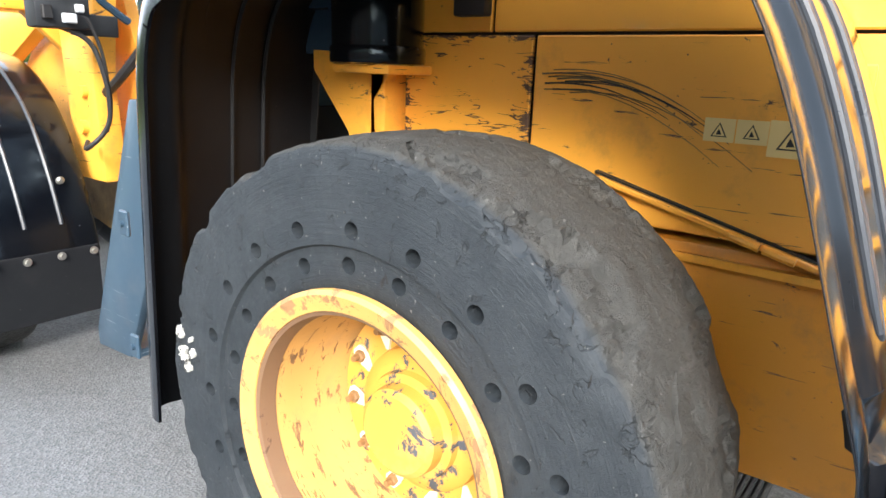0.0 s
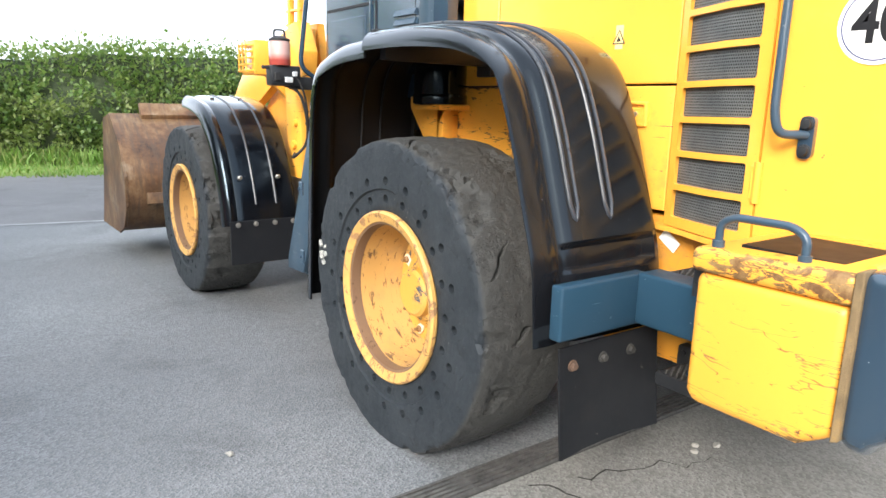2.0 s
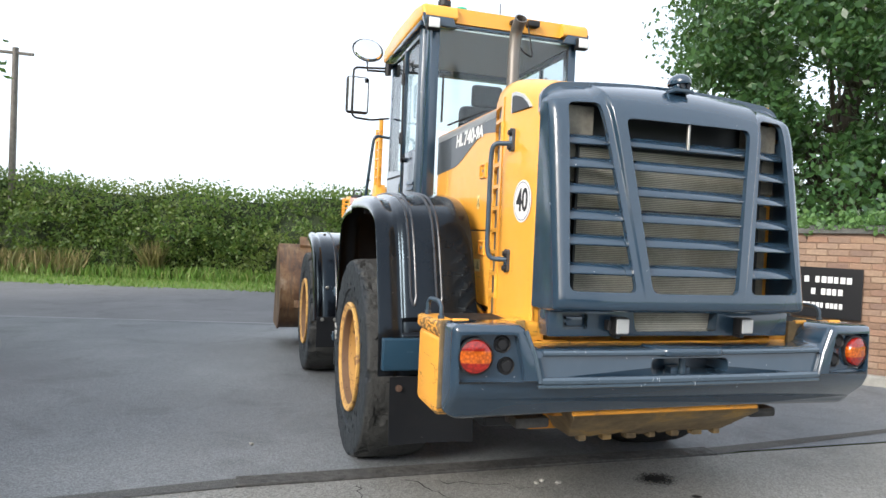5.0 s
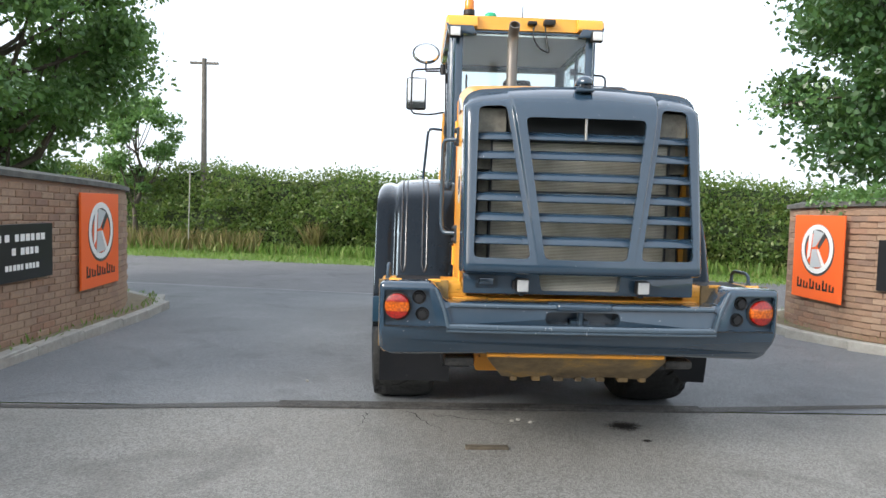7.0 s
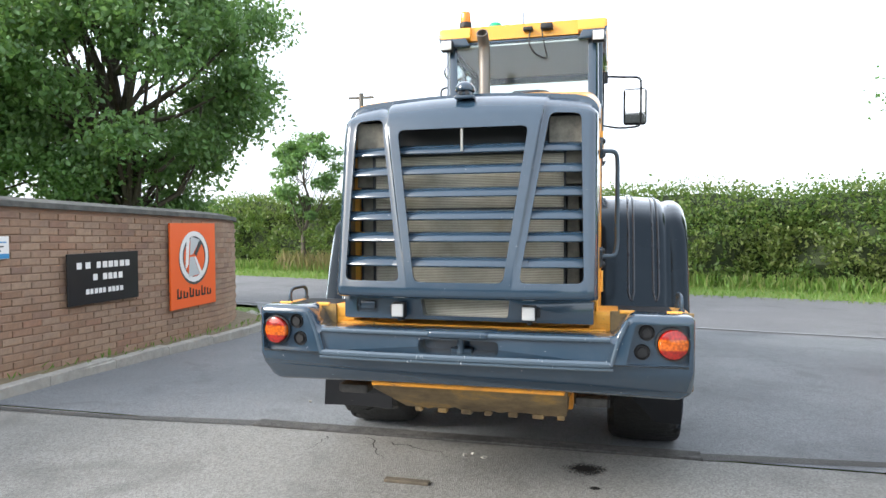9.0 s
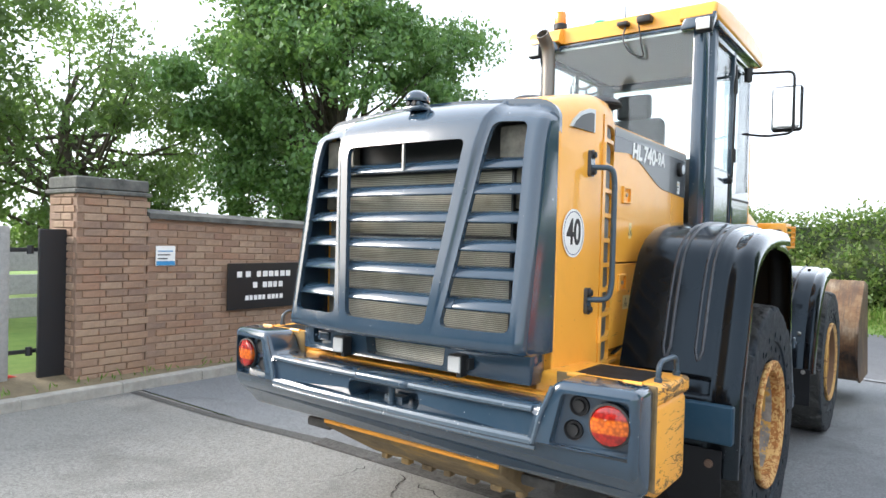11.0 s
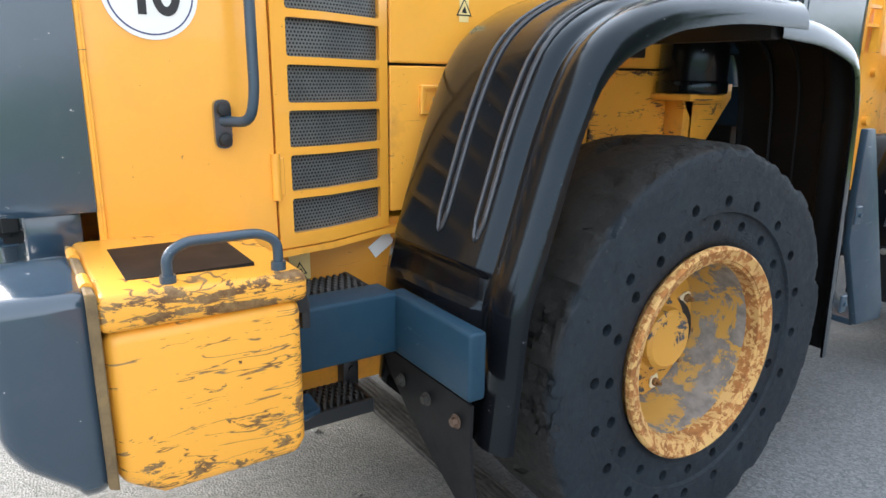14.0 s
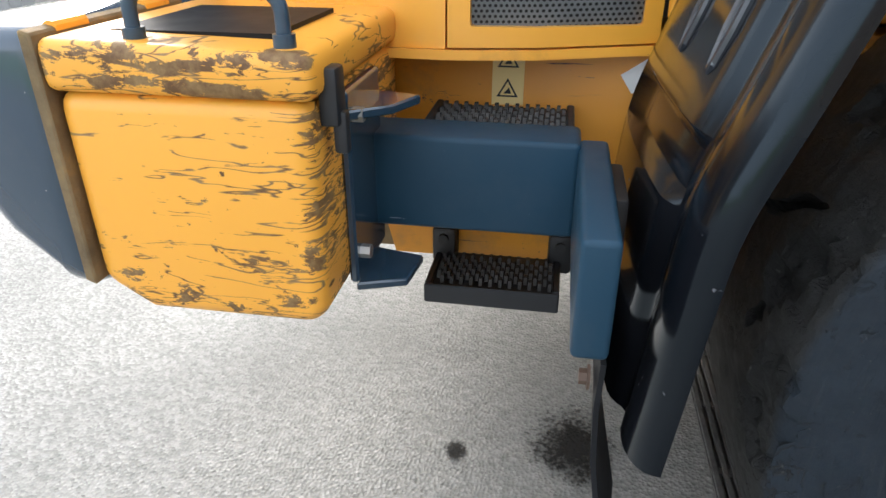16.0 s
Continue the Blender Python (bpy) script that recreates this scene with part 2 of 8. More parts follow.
SEAT = mat("dark_seat_fabric", (0.03, 0.032, 0.036), 0.85)
RED_PAINT = mat("red_plastic", (0.55, 0.03, 0.015), 0.4)
GREEN_LENS = mat("green_beacon_lens", (0.02, 0.42, 0.22), 0.2)
AMBER_LENS = mat("amber_beacon_lens", (0.85, 0.25, 0.01), 0.18, 0, 0.5)
LAMP_LENS = mat("ribbed_lamp_glass", (0.42, 0.43, 0.43), 0.25, 0.1, 0.6)
_ck = node(LAMP_LENS, "ShaderNodeTexChecker", Scale=140.0)
link(LAMP_LENS, place_node(LAMP_LENS), _ck.inputs["Vector"])
bump(LAMP_LENS, _ck.outputs["Fac"], 0.4, 0.002)
LAMP_GLASS = mat("white_lamp_glass", (0.75, 0.76, 0.75), 0.12, 0.1, 0.6)


def lens_mat():
    m = mat("red_amber_lens", (0.7, 0.03, 0.01), 0.16, 0, 0.6)
    v = place_node(m)
    sep = node(m, "ShaderNodeSeparateXYZ")
    link(m, v, sep.inputs[0])
    d = math_node(m, "ABSOLUTE", math_node(m, "SUBTRACT", sep.outputs[2], 0.965))
    put_in(m, "Base Color", mix(m, grey(m, math_node(m, "MULTIPLY", d, 10), 0.22, 0.28), (0.75, 0.15, 0.008), (0.42, 0.014, 0.007)))
    cell = node(m, "ShaderNodeTexVoronoi", Scale=75.0)
    link(m, v, cell.inputs["Vector"])
    old = m.node_tree.nodes["Principled BSDF"].inputs["Base Color"].links[0].from_socket
    put_in(m, "Base Color", mix(m, grey(m, cell.outputs["Distance"], 0.1, 0.75, 0.0, 0.62), old, (0.06, 0.004, 0.003)))
    ck = node(m, "ShaderNodeTexChecker", Scale=90.0)
    link(m, v, ck.inputs["Vector"])
    bump(m, ck.outputs["Fac"], 0.35, 0.003)
    return m


LENS = lens_mat()


def red_clear_mat():
    m = mat("red_clear_lens", (0.6, 0.05, 0.03), 0.15, 0, 0.6)
    v = place_node(m)
    sep = node(m, "ShaderNodeSeparateXYZ")
    link(m, v, sep.inputs[0])
    put_in(m, "Base Color", mix(m, grey(m, math_node(m, "SUBTRACT", sep.outputs[2], 1.0), 0.645, 0.685), (0.34, 0.06, 0.045), (0.50, 0.31, 0.28)))
    return m


RED_CLEAR = red_clear_mat()


def glass_mat():
    m = mat("cab_glass", (0.72, 0.84, 0.85), 0.02)
    p = m.node_tree.nodes["Principled BSDF"]
    tr = node(m, "ShaderNodeBsdfTransparent")
    tr.inputs[0].default_value = (0.92, 0.96, 0.96, 1)
    gl = node(m, "ShaderNodeBsdfGlossy")
    gl.inputs["Roughness"].default_value = 0.02
    mx = node(m, "ShaderNodeMixShader")
    lw = node(m, "ShaderNodeLayerWeight", Blend=0.5)
    link(m, math_node(m, "ADD", math_node(m, "MULTIPLY", math_node(m, "POWER", lw.outputs["Facing"], 3.0), 0.55), 0.05), mx.inputs[0])
    link(m, tr.outputs[0], mx.inputs[1])
    link(m, gl.outputs[0], mx.inputs[2])
    link(m, mx.outputs[0], m.node_tree.nodes["Material Output"].inputs[0])
    m.node_tree.nodes.remove(p)
    return m


GLASS = glass_mat()


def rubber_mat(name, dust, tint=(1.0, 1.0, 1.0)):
    m = mat(name, (0.03, 0.032, 0.035), 0.72)
    v = place_node(m)
    big = noise_node(m, v, 4.5, 7, 0.65)
    fine = noise_node(m, v, 40, 8, 0.7)
    sep = node(m, "ShaderNodeSeparateXYZ")
    link(m, v, sep.inputs[0])
    rr = math_node(m, "SQRT", math_node(m, "ADD", math_node(m, "MULTIPLY", sep.outputs[1], sep.outputs[1]), math_node(m, "MULTIPLY", sep.outputs[2], sep.outputs[2])))
    tread = grey(m, math_node(m, "ADD", math_node(m, "SUBTRACT", rr, math_node(m, "MULTIPLY", sep.outputs[0], 0.5)), math_node(m, "MULTIPLY", big, 0.04)), 0.648, 0.664)
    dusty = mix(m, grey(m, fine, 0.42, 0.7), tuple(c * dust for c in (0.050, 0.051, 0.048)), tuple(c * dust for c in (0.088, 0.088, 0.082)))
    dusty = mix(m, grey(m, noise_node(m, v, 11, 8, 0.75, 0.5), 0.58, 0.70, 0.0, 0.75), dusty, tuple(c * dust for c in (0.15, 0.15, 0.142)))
    ring = node(m, "ShaderNodeCombineXYZ")
    link(m, math_node(m, "MULTIPLY", rr, 60.0), ring.inputs[0])
    link(m, math_node(m, "MULTIPLY", math_node(m, "ARCTAN2", sep.outputs[2], sep.outputs[1]), 1.6), ring.inputs[1])
    scuff = noise_node(m, ring.outputs[0], 2.0, 8, 0.72, 0.4)
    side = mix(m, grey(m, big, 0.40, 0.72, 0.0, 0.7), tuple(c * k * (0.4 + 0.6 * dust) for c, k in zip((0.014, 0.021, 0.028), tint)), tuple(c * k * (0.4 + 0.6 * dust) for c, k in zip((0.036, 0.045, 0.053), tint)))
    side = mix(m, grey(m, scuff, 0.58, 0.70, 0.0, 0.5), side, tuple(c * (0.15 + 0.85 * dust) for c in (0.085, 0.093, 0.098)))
    crk = node(m, "ShaderNodeTexVoronoi", Scale=9.0)
    crk.feature = "DISTANCE_TO_EDGE"
    warp = node(m, "ShaderNodeVectorMath")
    warp.operation = "MULTIPLY_ADD"
    nz = node(m, "ShaderNodeTexNoise", Scale=16.0, Detail=5.0)
    link(m, v, nz.inputs["Vector"])
    link(m, nz.outputs["Color"], warp.inputs[0])
    warp.inputs[1].default_value = (0.2, 0.2, 0.2)
    link(m, v, warp.inputs[2])
    link(m, warp.outputs[0], crk.inputs["Vector"])
    crack = math_node(m, "MULTIPLY", grey(m, crk.outputs["Distance"], 0.012, 0.035, 1.0, 0.0), grey(m, noise_node(m, v, 5.3, 5, 0.65), 0.56, 0.64))
    crack = math_node(m, "MULTIPLY", crack, grey(m, rr, 0.53, 0.60))
    put_in(m, "Base Color", mix(m, math_node(m, "MULTIPLY", crack, 0.6), mix(m, tread, side, dusty), (0.008, 0.008, 0.008)))
    base = m.node_tree.nodes["Principled BSDF"].inputs["Base Color"].links[0].from_socket
    chip = grey(m, noise_node(m, v, 95, 2, 0.5), 0.715, 0.735)
    cut_mark = grey(m, noise_node(m, place_node(m, (1, 3.2, 1.2), (0.6, 0.3, 0.9)), 17, 3, 0.6, 0.6), 0.70, 0.715)
    base = mix(m, math_node(m, "MULTIPLY", chip, 0.7), base, tuple(c * (0.3 + 0.7 * dust) for c in (0.22, 0.22, 0.21)))
    put_in(m, "Base Color", mix(m, math_node(m, "MULTIPLY", cut_mark, 0.85), base, (0.006, 0.006, 0.006)))
    put_in(m, "Roughness", grey(m, fine, 0.3, 0.8, 0.58, 0.9))
    pit = grey(m, noise_node(m, place_node(m, (1, 1, 1)), 26, 5, 0.7, 0.8), 0.60, 0.66, 1.0, 0.0)
    grain = math_node(m, "MULTIPLY", fine, math_node(m, "ADD", math_node(m, "MULTIPLY", tread, 0.75), 0.25))
    relief = math_node(m, "SUBTRACT", math_node(m, "ADD", math_node(m, "MULTIPLY", big, 0.3), math_node(m, "ADD", grain, math_node(m, "MULTIPLY", scuff, 0.25))), math_node(m, "MULTIPLY", crack, 0.9))
    bump(m, math_node(m, "ADD", relief, math_node(m, "SUBTRACT", math_node(m, "MULTIPLY", pit, 0.45), math_node(m, "MULTIPLY", cut_mark, 0.9))), 0.95, 0.012)
    return m


RUBBER = rubber_mat("worn_solid_rubber", 0.68)
# Right rear tyre only: tread and wall tones set darker, walls bluer.
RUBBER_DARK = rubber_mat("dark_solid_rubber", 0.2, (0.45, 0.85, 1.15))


def cooler_mat():
    m = mat("dark_cooler_panel", (0.15, 0.14, 0.11), 0.7)
    v = place_node(m)
    put_in(m, "Base Color", ramp(m, noise_node(m, v, 8, 6, 0.7), [(0.3, (0.07, 0.066, 0.054)), (0.7, (0.27, 0.25, 0.20))]))
    return m


COOLER = cooler_mat()


def mesh_mat():
    """Perforated black sheet: staggered round holes."""
    m = mat("perforated_black_sheet", (0.05, 0.05, 0.05), 0.5, 0.3)
    v = place_node(m)
    sep = node(m, "ShaderNodeSeparateXYZ")
    link(m, v, sep.inputs[0])
    s = 108.0
    a = math_node(m, "MULTIPLY", math_node(m, "ADD", sep.outputs[1], math_node(m, "MULTIPLY", sep.outputs[0], 0.4)), s)
    b = math_node(m, "MULTIPLY", sep.outputs[2], s)
    row = math_node(m, "FLOOR", b)
    a2 = math_node(m, "ADD", a, math_node(m, "MULTIPLY", math_node(m, "MODULO", row, 2.0), 0.5))
    du = math_node(m, "SUBTRACT", math_node(m, "FRACT", a2), 0.5)
    dv = math_node(m, "SUBTRACT", math_node(m, "FRACT", b), 0.5)
    d = math_node(m, "ADD", math_node(m, "MULTIPLY", du, du), math_node(m, "MULTIPLY", dv, dv))
    hole = grey(m, d, 0.075, 0.105, 1.0, 0.0)
    dust = mix(m, grey(m, noise_node(m, v, 7, 5), 0.35, 0.8), (0.10, 0.11, 0.115), (0.20, 0.205, 0.20))
    put_in(m, "Base Color", mix(m, hole, dust, (0.004, 0.004, 0.004)))
    return m


PERF = mesh_mat()


def radiator_mat():
    m = mat("dusty_radiator_core", (0.3, 0.28, 0.22), 0.7, 0.2)
    v = place_node(m)
    w = node(m, "ShaderNodeTexWave", Scale=38.0, Distortion=0.3)
    w.bands_direction = "Z"
    link(m, v, w.inputs["Vector"])
    tone = ramp(m, noise_node(m, v, 5.0, 7, 0.65), [(0.3, (0.42, 0.39, 0.30)), (0.55, (0.62, 0.59, 0.50)), (0.8, (0.74, 0.72, 0.64))])
    put_in(m, "Base Color", mix(m, grey(m, w.outputs["Fac"], 0.3, 0.7, 0.0, 0.65), tone, (0.1, 0.095, 0.075)))
    bump(m, w.outputs["Fac"], 0.4, 0.003)
    return m


RADIATOR = radiator_mat()


def bucket_mat():
    m = mat("rusty_bucket_steel", (0.2, 0.12, 0.07), 0.55, 0.25)
    v = place_node(m)
    n1 = noise_node(m, v, 2.0, 8, 0.7)
    n2 = noise_node(m, place_node(m, (8, 1, 1)), 3.0, 6, 0.7)
    col = ramp(m, n1, [(0.36, (0.03, 0.022, 0.017)), (0.45, (0.12, 0.06, 0.028)), (0.55, (0.20, 0.12, 0.06)), (0.66, (0.31, 0.245, 0.17))])
    put_in(m, "Base Color", mix(m, grey(m, n2, 0.45, 0.62, 0, 0.75), col, (0.085, 0.055, 0.038)))
    bump(m, n1, 0.3, 0.01)
    return m


BUCKET = bucket_mat()


def belly_mat():
    m = mat("muddy_underside", (0.17, 0.12, 0.06), 0.85)
    v = place_node(m)
    n1 = noise_node(m, v, 5.0, 8, 0.7)
    put_in(m, "Base Color", ramp(m, n1, [(0.3, (0.085, 0.06, 0.033)), (0.55, (0.21, 0.145, 0.07)), (0.75, (0.42, 0.24, 0.05))]))
    bump(m, noise_node(m, v, 18, 7, 0.7), 0.6, 0.012)
    return m


BELLY = belly_mat()


def asphalt_mat(name, dark, lite, patch, stones=110.0, relief=0.55):
    """Weathered chippings: fine stones, broad lighter and darker fields, small stains."""
    m = mat(name, dark, 0.85)
    v = place_node(m)
    vor = node(m, "ShaderNodeTexVoronoi", Scale=stones)
    link(m, v, vor.inputs["Vector"])
    stone = mix(m, grey(m, vor.outputs["Color"], 0.1, 0.9), dark, lite)
    field = noise_node(m, v, 0.55, 6, 0.6)
    col = mix(m, grey(m, field, 0.35, 0.7, 0, 0.6), stone, patch)
    stain = grey(m, noise_node(m, v, 1.3, 7, 0.62, 0.6), 0.54, 0.74, 0, 0.5)
    col = mix(m, stain, col, tuple(c * 0.45 for c in dark))
    put_in(m, "Base Color", col)
    put_in(m, "Roughness", grey(m, field, 0.3, 0.7, 0.55, 0.9))
    bump(m, math_node(m, "ADD", vor.outputs["Distance"], math_node(m, "MULTIPLY", noise_node(m, v, 30, 4), 0.5)), relief, 0.008)
    return m


ASPHALT = asphalt_mat("weathered_asphalt", (0.096, 0.104, 0.110), (0.232, 0.242, 0.248), (0.149, 0.158, 0.166), 105.0, 0.42)
APRON = asphalt_mat("pale_worn_tarmac", (0.115, 0.115, 0.105), (0.295, 0.29, 0.27), (0.195, 0.192, 0.175), 105.0, 0.42)
ROAD = asphalt_mat("road_asphalt", (0.105, 0.105, 0.11), (0.18, 0.18, 0.185), (0.15, 0.15, 0.155))


def oil_mat(cx, cy, r, tone=0.014):
    """Oil soaked in between the stones: dense in the middle, thinning out in specks."""
    m = mat("oil_stain", (tone, tone * 0.95, tone * 0.85), 0.75, 0, 0, 0.2)
    v = place_node(m)
    off = node(m, "ShaderNodeVectorMath")
    off.operation = "SUBTRACT"
    link(m, v, off.inputs[0])
    off.inputs[1].default_value = (cx, cy, 0)
    flat = node(m, "ShaderNodeVectorMath")
    flat.operation = "MULTIPLY"
    link(m, off.outputs[0], flat.inputs[0])
    flat.inputs[1].default_value = (1 / r, 1.25 / r, 0)
    ln = node(m, "ShaderNodeVectorMath")
    ln.operation = "LENGTH"
    link(m, flat.outputs[0], ln.inputs[0])
    edge = math_node(m, "SUBTRACT", 0.95, ln.outputs["Value"])
    wob = math_node(m, "MULTIPLY", math_node(m, "SUBTRACT", noise_node(m, v, 0.8 / r, 4, 0.6), 0.5), 1.3)
    speck = math_node(m, "MULTIPLY", math_node(m, "SUBTRACT", noise_node(m, v, 85, 3, 0.7), 0.5), 1.5)
    dens = math_node(m, "ADD", math_node(m, "ADD", edge, wob), speck)
    tr = node(m, "ShaderNodeBsdfTransparent")
    mx = node(m, "ShaderNodeMixShader")
    link(m, grey(m, dens, 0.12, 0.5, 0.0, 0.92), mx.inputs[0])
    link(m, tr.outputs[0], mx.inputs[1])
    link(m, m.node_tree.nodes["Principled BSDF"].outputs[0], mx.inputs[2])
    link(m, mx.outputs[0], m.node_tree.nodes["Material Output"].inputs[0])
    return m


def stone_mat(name, a, b, sc=6.0, rough=0.85):
    m = mat(name, a, rough)
    v = place_node(m)
    n1 = noise_node(m, v, sc, 8, 0.7)
    put_in(m, "Base Color", mix(m, grey(m, n1, 0.3, 0.72), a, b))
    bump(m, noise_node(m, v, sc * 9, 5, 0.7), 0.4, 0.006)
    return m


LINE = stone_mat("worn_white_line", (0.19, 0.195, 0.20), (0.36, 0.37, 0.375), 2.5)
KERB = stone_mat("concrete_kerb", (0.26, 0.25, 0.22), (0.42, 0.41, 0.37))
MORTAR = stone_mat("lime_mortar", (0.22, 0.145, 0.10), (0.30, 0.20, 0.145))
COPING = stone_mat("slate_coping", (0.05, 0.052, 0.05), (0.15, 0.15, 0.135))
EARTH = stone_mat("verge_earth", (0.12, 0.095, 0.06), (0.22, 0.18, 0.11), 9)
GRATE = stone_mat("worn_grating_bars", (0.035, 0.034, 0.032), (0.12, 0.117, 0.11), 20, 0.7)
IRON = stone_mat("cast_iron_grating", (0.018, 0.018, 0.017), (0.07, 0.066, 0.06), 20, 0.7)


def varied(name, stops, rough=0.85, island=False, sc=22.0, b=0.4, trans=0.0, weather=None):
    m = mat(name, stops[0], rough)
    if island:
        src = node(m, "ShaderNodeNewGeometry").outputs["Random Per Island"]
    else:
        src = node(m, "ShaderNodeObjectInfo").outputs["Random"]
    n = len(stops)
    v = place_node(m)
    tone = ramp(m, src, [(i / (n - 1), s) for i, s in enumerate(stops)])
    g = noise_node(m, v, sc, 6, 0.7)
    col = mix(m, grey(m, g, 0.4, 0.8, 0, 0.55), tone, tuple(c * 0.5 for c in stops[0]))
    if weather:
        # broad stains that run over the joints
        pos = node(m, "ShaderNodeNewGeometry").outputs["Position"]
        w1 = noise_node(m, pos, 0.9, 6, 0.65, 0.4)
        col = mix(m, grey(m, w1, 0.42, 0.66, 0, 0.6), col, weather[0])
        w2 = noise_node(m, pos, 3.1, 7, 0.7, 0.6)
        col = mix(m, grey(m, w2, 0.52, 0.72, 0, 0.55), col, weather[1])
    put_in(m, "Base Color", col)
    if b:
        bump(m, g, b, 0.005)
    if trans:
        m.node_tree.nodes["Principled BSDF"].inputs["Transmission Weight"].default_value = 0
        m.node_tree.nodes["Principled BSDF"].inputs["Subsurface Weight"].default_value = 0
        p = m.node_tree.nodes["Principled BSDF"]
        tl = node(m, "ShaderNodeBsdfTranslucent")
        link(m, mix(m, 0.5, tone, (0.30, 0.50, 0.09)), tl.inputs[0])
        mx = node(m, "ShaderNodeMixShader")
        mx.inputs[0].default_value = trans
        link(m, p.outputs[0], mx.inputs[1])
        link(m, tl.outputs[0], mx.inputs[2])
        link(m, mx.outputs[0], m.node_tree.nodes["Material Output"].inputs[0])
    return m


BRICK_TONES = [(0.24, 0.15, 0.10), (0.32, 0.20, 0.13), (0.29, 0.195, 0.14), (0.37, 0.26, 0.18), (0.22, 0.145, 0.11), (0.31, 0.175, 0.115), (0.34, 0.24, 0.165)]
STAINS = ((0.36, 0.25, 0.165), (0.18, 0.13, 0.10))
BRICK = varied("red_brick", BRICK_TONES, weather=STAINS)
BRICK_ISLAND = varied("red_brick_far", BRICK_TONES, island=True, weather=STAINS)
LEAF_TREE = varied("tree_leaf", [(0.075, 0.16, 0.06), (0.12, 0.235, 0.078), (0.19, 0.33, 0.115), (0.095, 0.195, 0.066)], 0.32, True, 3, 0, 0.35)
LEAF_LIGHT = varied("pale_tree_leaf", [(0.06, 0.105, 0.045), (0.09, 0.145, 0.06), (0.13, 0.19, 0.08), (0.075, 0.12, 0.05)], 0.4, True, 3, 0, 0.5)
LEAF_DARK = varied("dark_tree_leaf", [(0.028, 0.075, 0.030), (0.045, 0.105, 0.036), (0.075, 0.16, 0.05), (0.035, 0.09, 0.033)], 0.28, True, 3, 0, 0.25)
LEAF_HEDGE = varied("hedge_leaf", [(0.05, 0.105, 0.022), (0.09, 0.16, 0.034), (0.17, 0.21, 0.055), (0.07, 0.13, 0.028)], 0.5, True, 3, 0, 0.35)
LEAF_OLIVE = varied("olive_hedge_leaf", [(0.08, 0.125, 0.03), (0.12, 0.165, 0.038), (0.16, 0.185, 0.05), (0.10, 0.14, 0.04)], 0.5, True, 3, 0, 0.35)
GRASS_BLADE = varied("grass_blade", [(0.08, 0.17, 0.02), (0.12, 0.23, 0.035), (0.18, 0.26, 0.06), (0.22, 0.22, 0.08)], 0.6, True, 3, 0, 0.3)
DRY_BLADE = varied("dry_grass_blade", [(0.2, 0.15, 0.07), (0.27, 0.2, 0.09), (0.12, 0.14, 0.04), (0.3, 0.23, 0.11)], 0.7, True, 3, 0, 0.2)
# Near-black hedge core: the shade between the leaves put into its colour.
HEDGE_CORE = stone_mat("hedge_inner_shade", (0.012, 0.022, 0.008), (0.045, 0.065, 0.02), 16)
GRASS = stone_mat("mown_grass", (0.09, 0.17, 0.025), (0.17, 0.25, 0.05), 3)
BARK = stone_mat("tree_bark", (0.045, 0.035, 0.025), (0.1, 0.085, 0.065), 9)
WOOD = varied("silvered_gate_timber", [(0.26, 0.26, 0.255), (0.36, 0.36, 0.35), (0.31, 0.305, 0.29)], 0.8)
POLE = stone_mat("pole_timber", (0.1, 0.09, 0.08), (0.2, 0.18, 0.16), 8)


# ---- mesh helpers ----
def merge(*bms):
    out = bmesh.new()
    for b in bms:
        me = bpy.data.meshes.new("tmp")
        b.to_mesh(me)
        b.free()
        out.from_mesh(me)
        bpy.data.meshes.remove(me)
    return out


def round_edges(bm, width, seg=2, angle=35):
    es = [e for e in bm.edges if len(e.link_faces) == 2 and e.calc_face_angle(0) > radians(angle)]
    if es and width > 0:
        bmesh.ops.bevel(bm, geom=es, offset=width, segments=seg, affect="EDGES", profile=0.5, clamp_overlap=True)
    return bm


def box(x0, x1, y0, y1, z0, z1, bev=0.0, seg=2):
    bm = bmesh.new()
    bmesh.ops.create_cube(bm, size=1)
    for v in bm.verts:
        v.co = Vector(((x0 + x1) / 2 + v.co.x * abs(x1 - x0), (y0 + y1) / 2 + v.co.y * abs(y1 - y0), (z0 + z1) / 2 + v.co.z * abs(z1 - z0)))
    return round_edges(bm, bev, seg)


def prism(poly, axis, a, b, bev=0.0, seg=2):
    """A polygon drawn in the two other axes, drawn out along axis from a to b."""
    bm = bmesh.new()

    def at(p, h):
        return {"x": (h, p[0], p[1]), "y": (p[0], h, p[1]), "z": (p[0], p[1], h)}[axis]

    lo = [bm.verts.new(at(p, a)) for p in poly]
    hi = [bm.verts.new(at(p, b)) for p in poly]
    n = len(poly)
    bm.faces.new(lo)
    bm.faces.new(hi[::-1])
    for i in range(n):
        bm.faces.new((lo[i], hi[i], hi[(i + 1) % n], lo[(i + 1) % n]))
    bmesh.ops.recalc_face_normals(bm, faces=bm.faces)
    return round_edges(bm, bev, seg)


def fillet(pts, rad, seg=6, closed=False):
    pts = [Vector(p) for p in pts]
    n = len(pts)
    out = []
    for i, p in enumerate(pts):
        if not closed and i in (0, n - 1):
            out.append(p)
            continue
        a, b = pts[i - 1] - p, pts[(i + 1) % n] - p
        r = min(rad, a.length * 0.49, b.length * 0.49)
        s, e = p + a.normalized() * r, p + b.normalized() * r
        for k in range(seg + 1):
            t = k / seg
            out.append(s * (1 - t) ** 2 + p * 2 * t * (1 - t) + e * t ** 2)
    return out


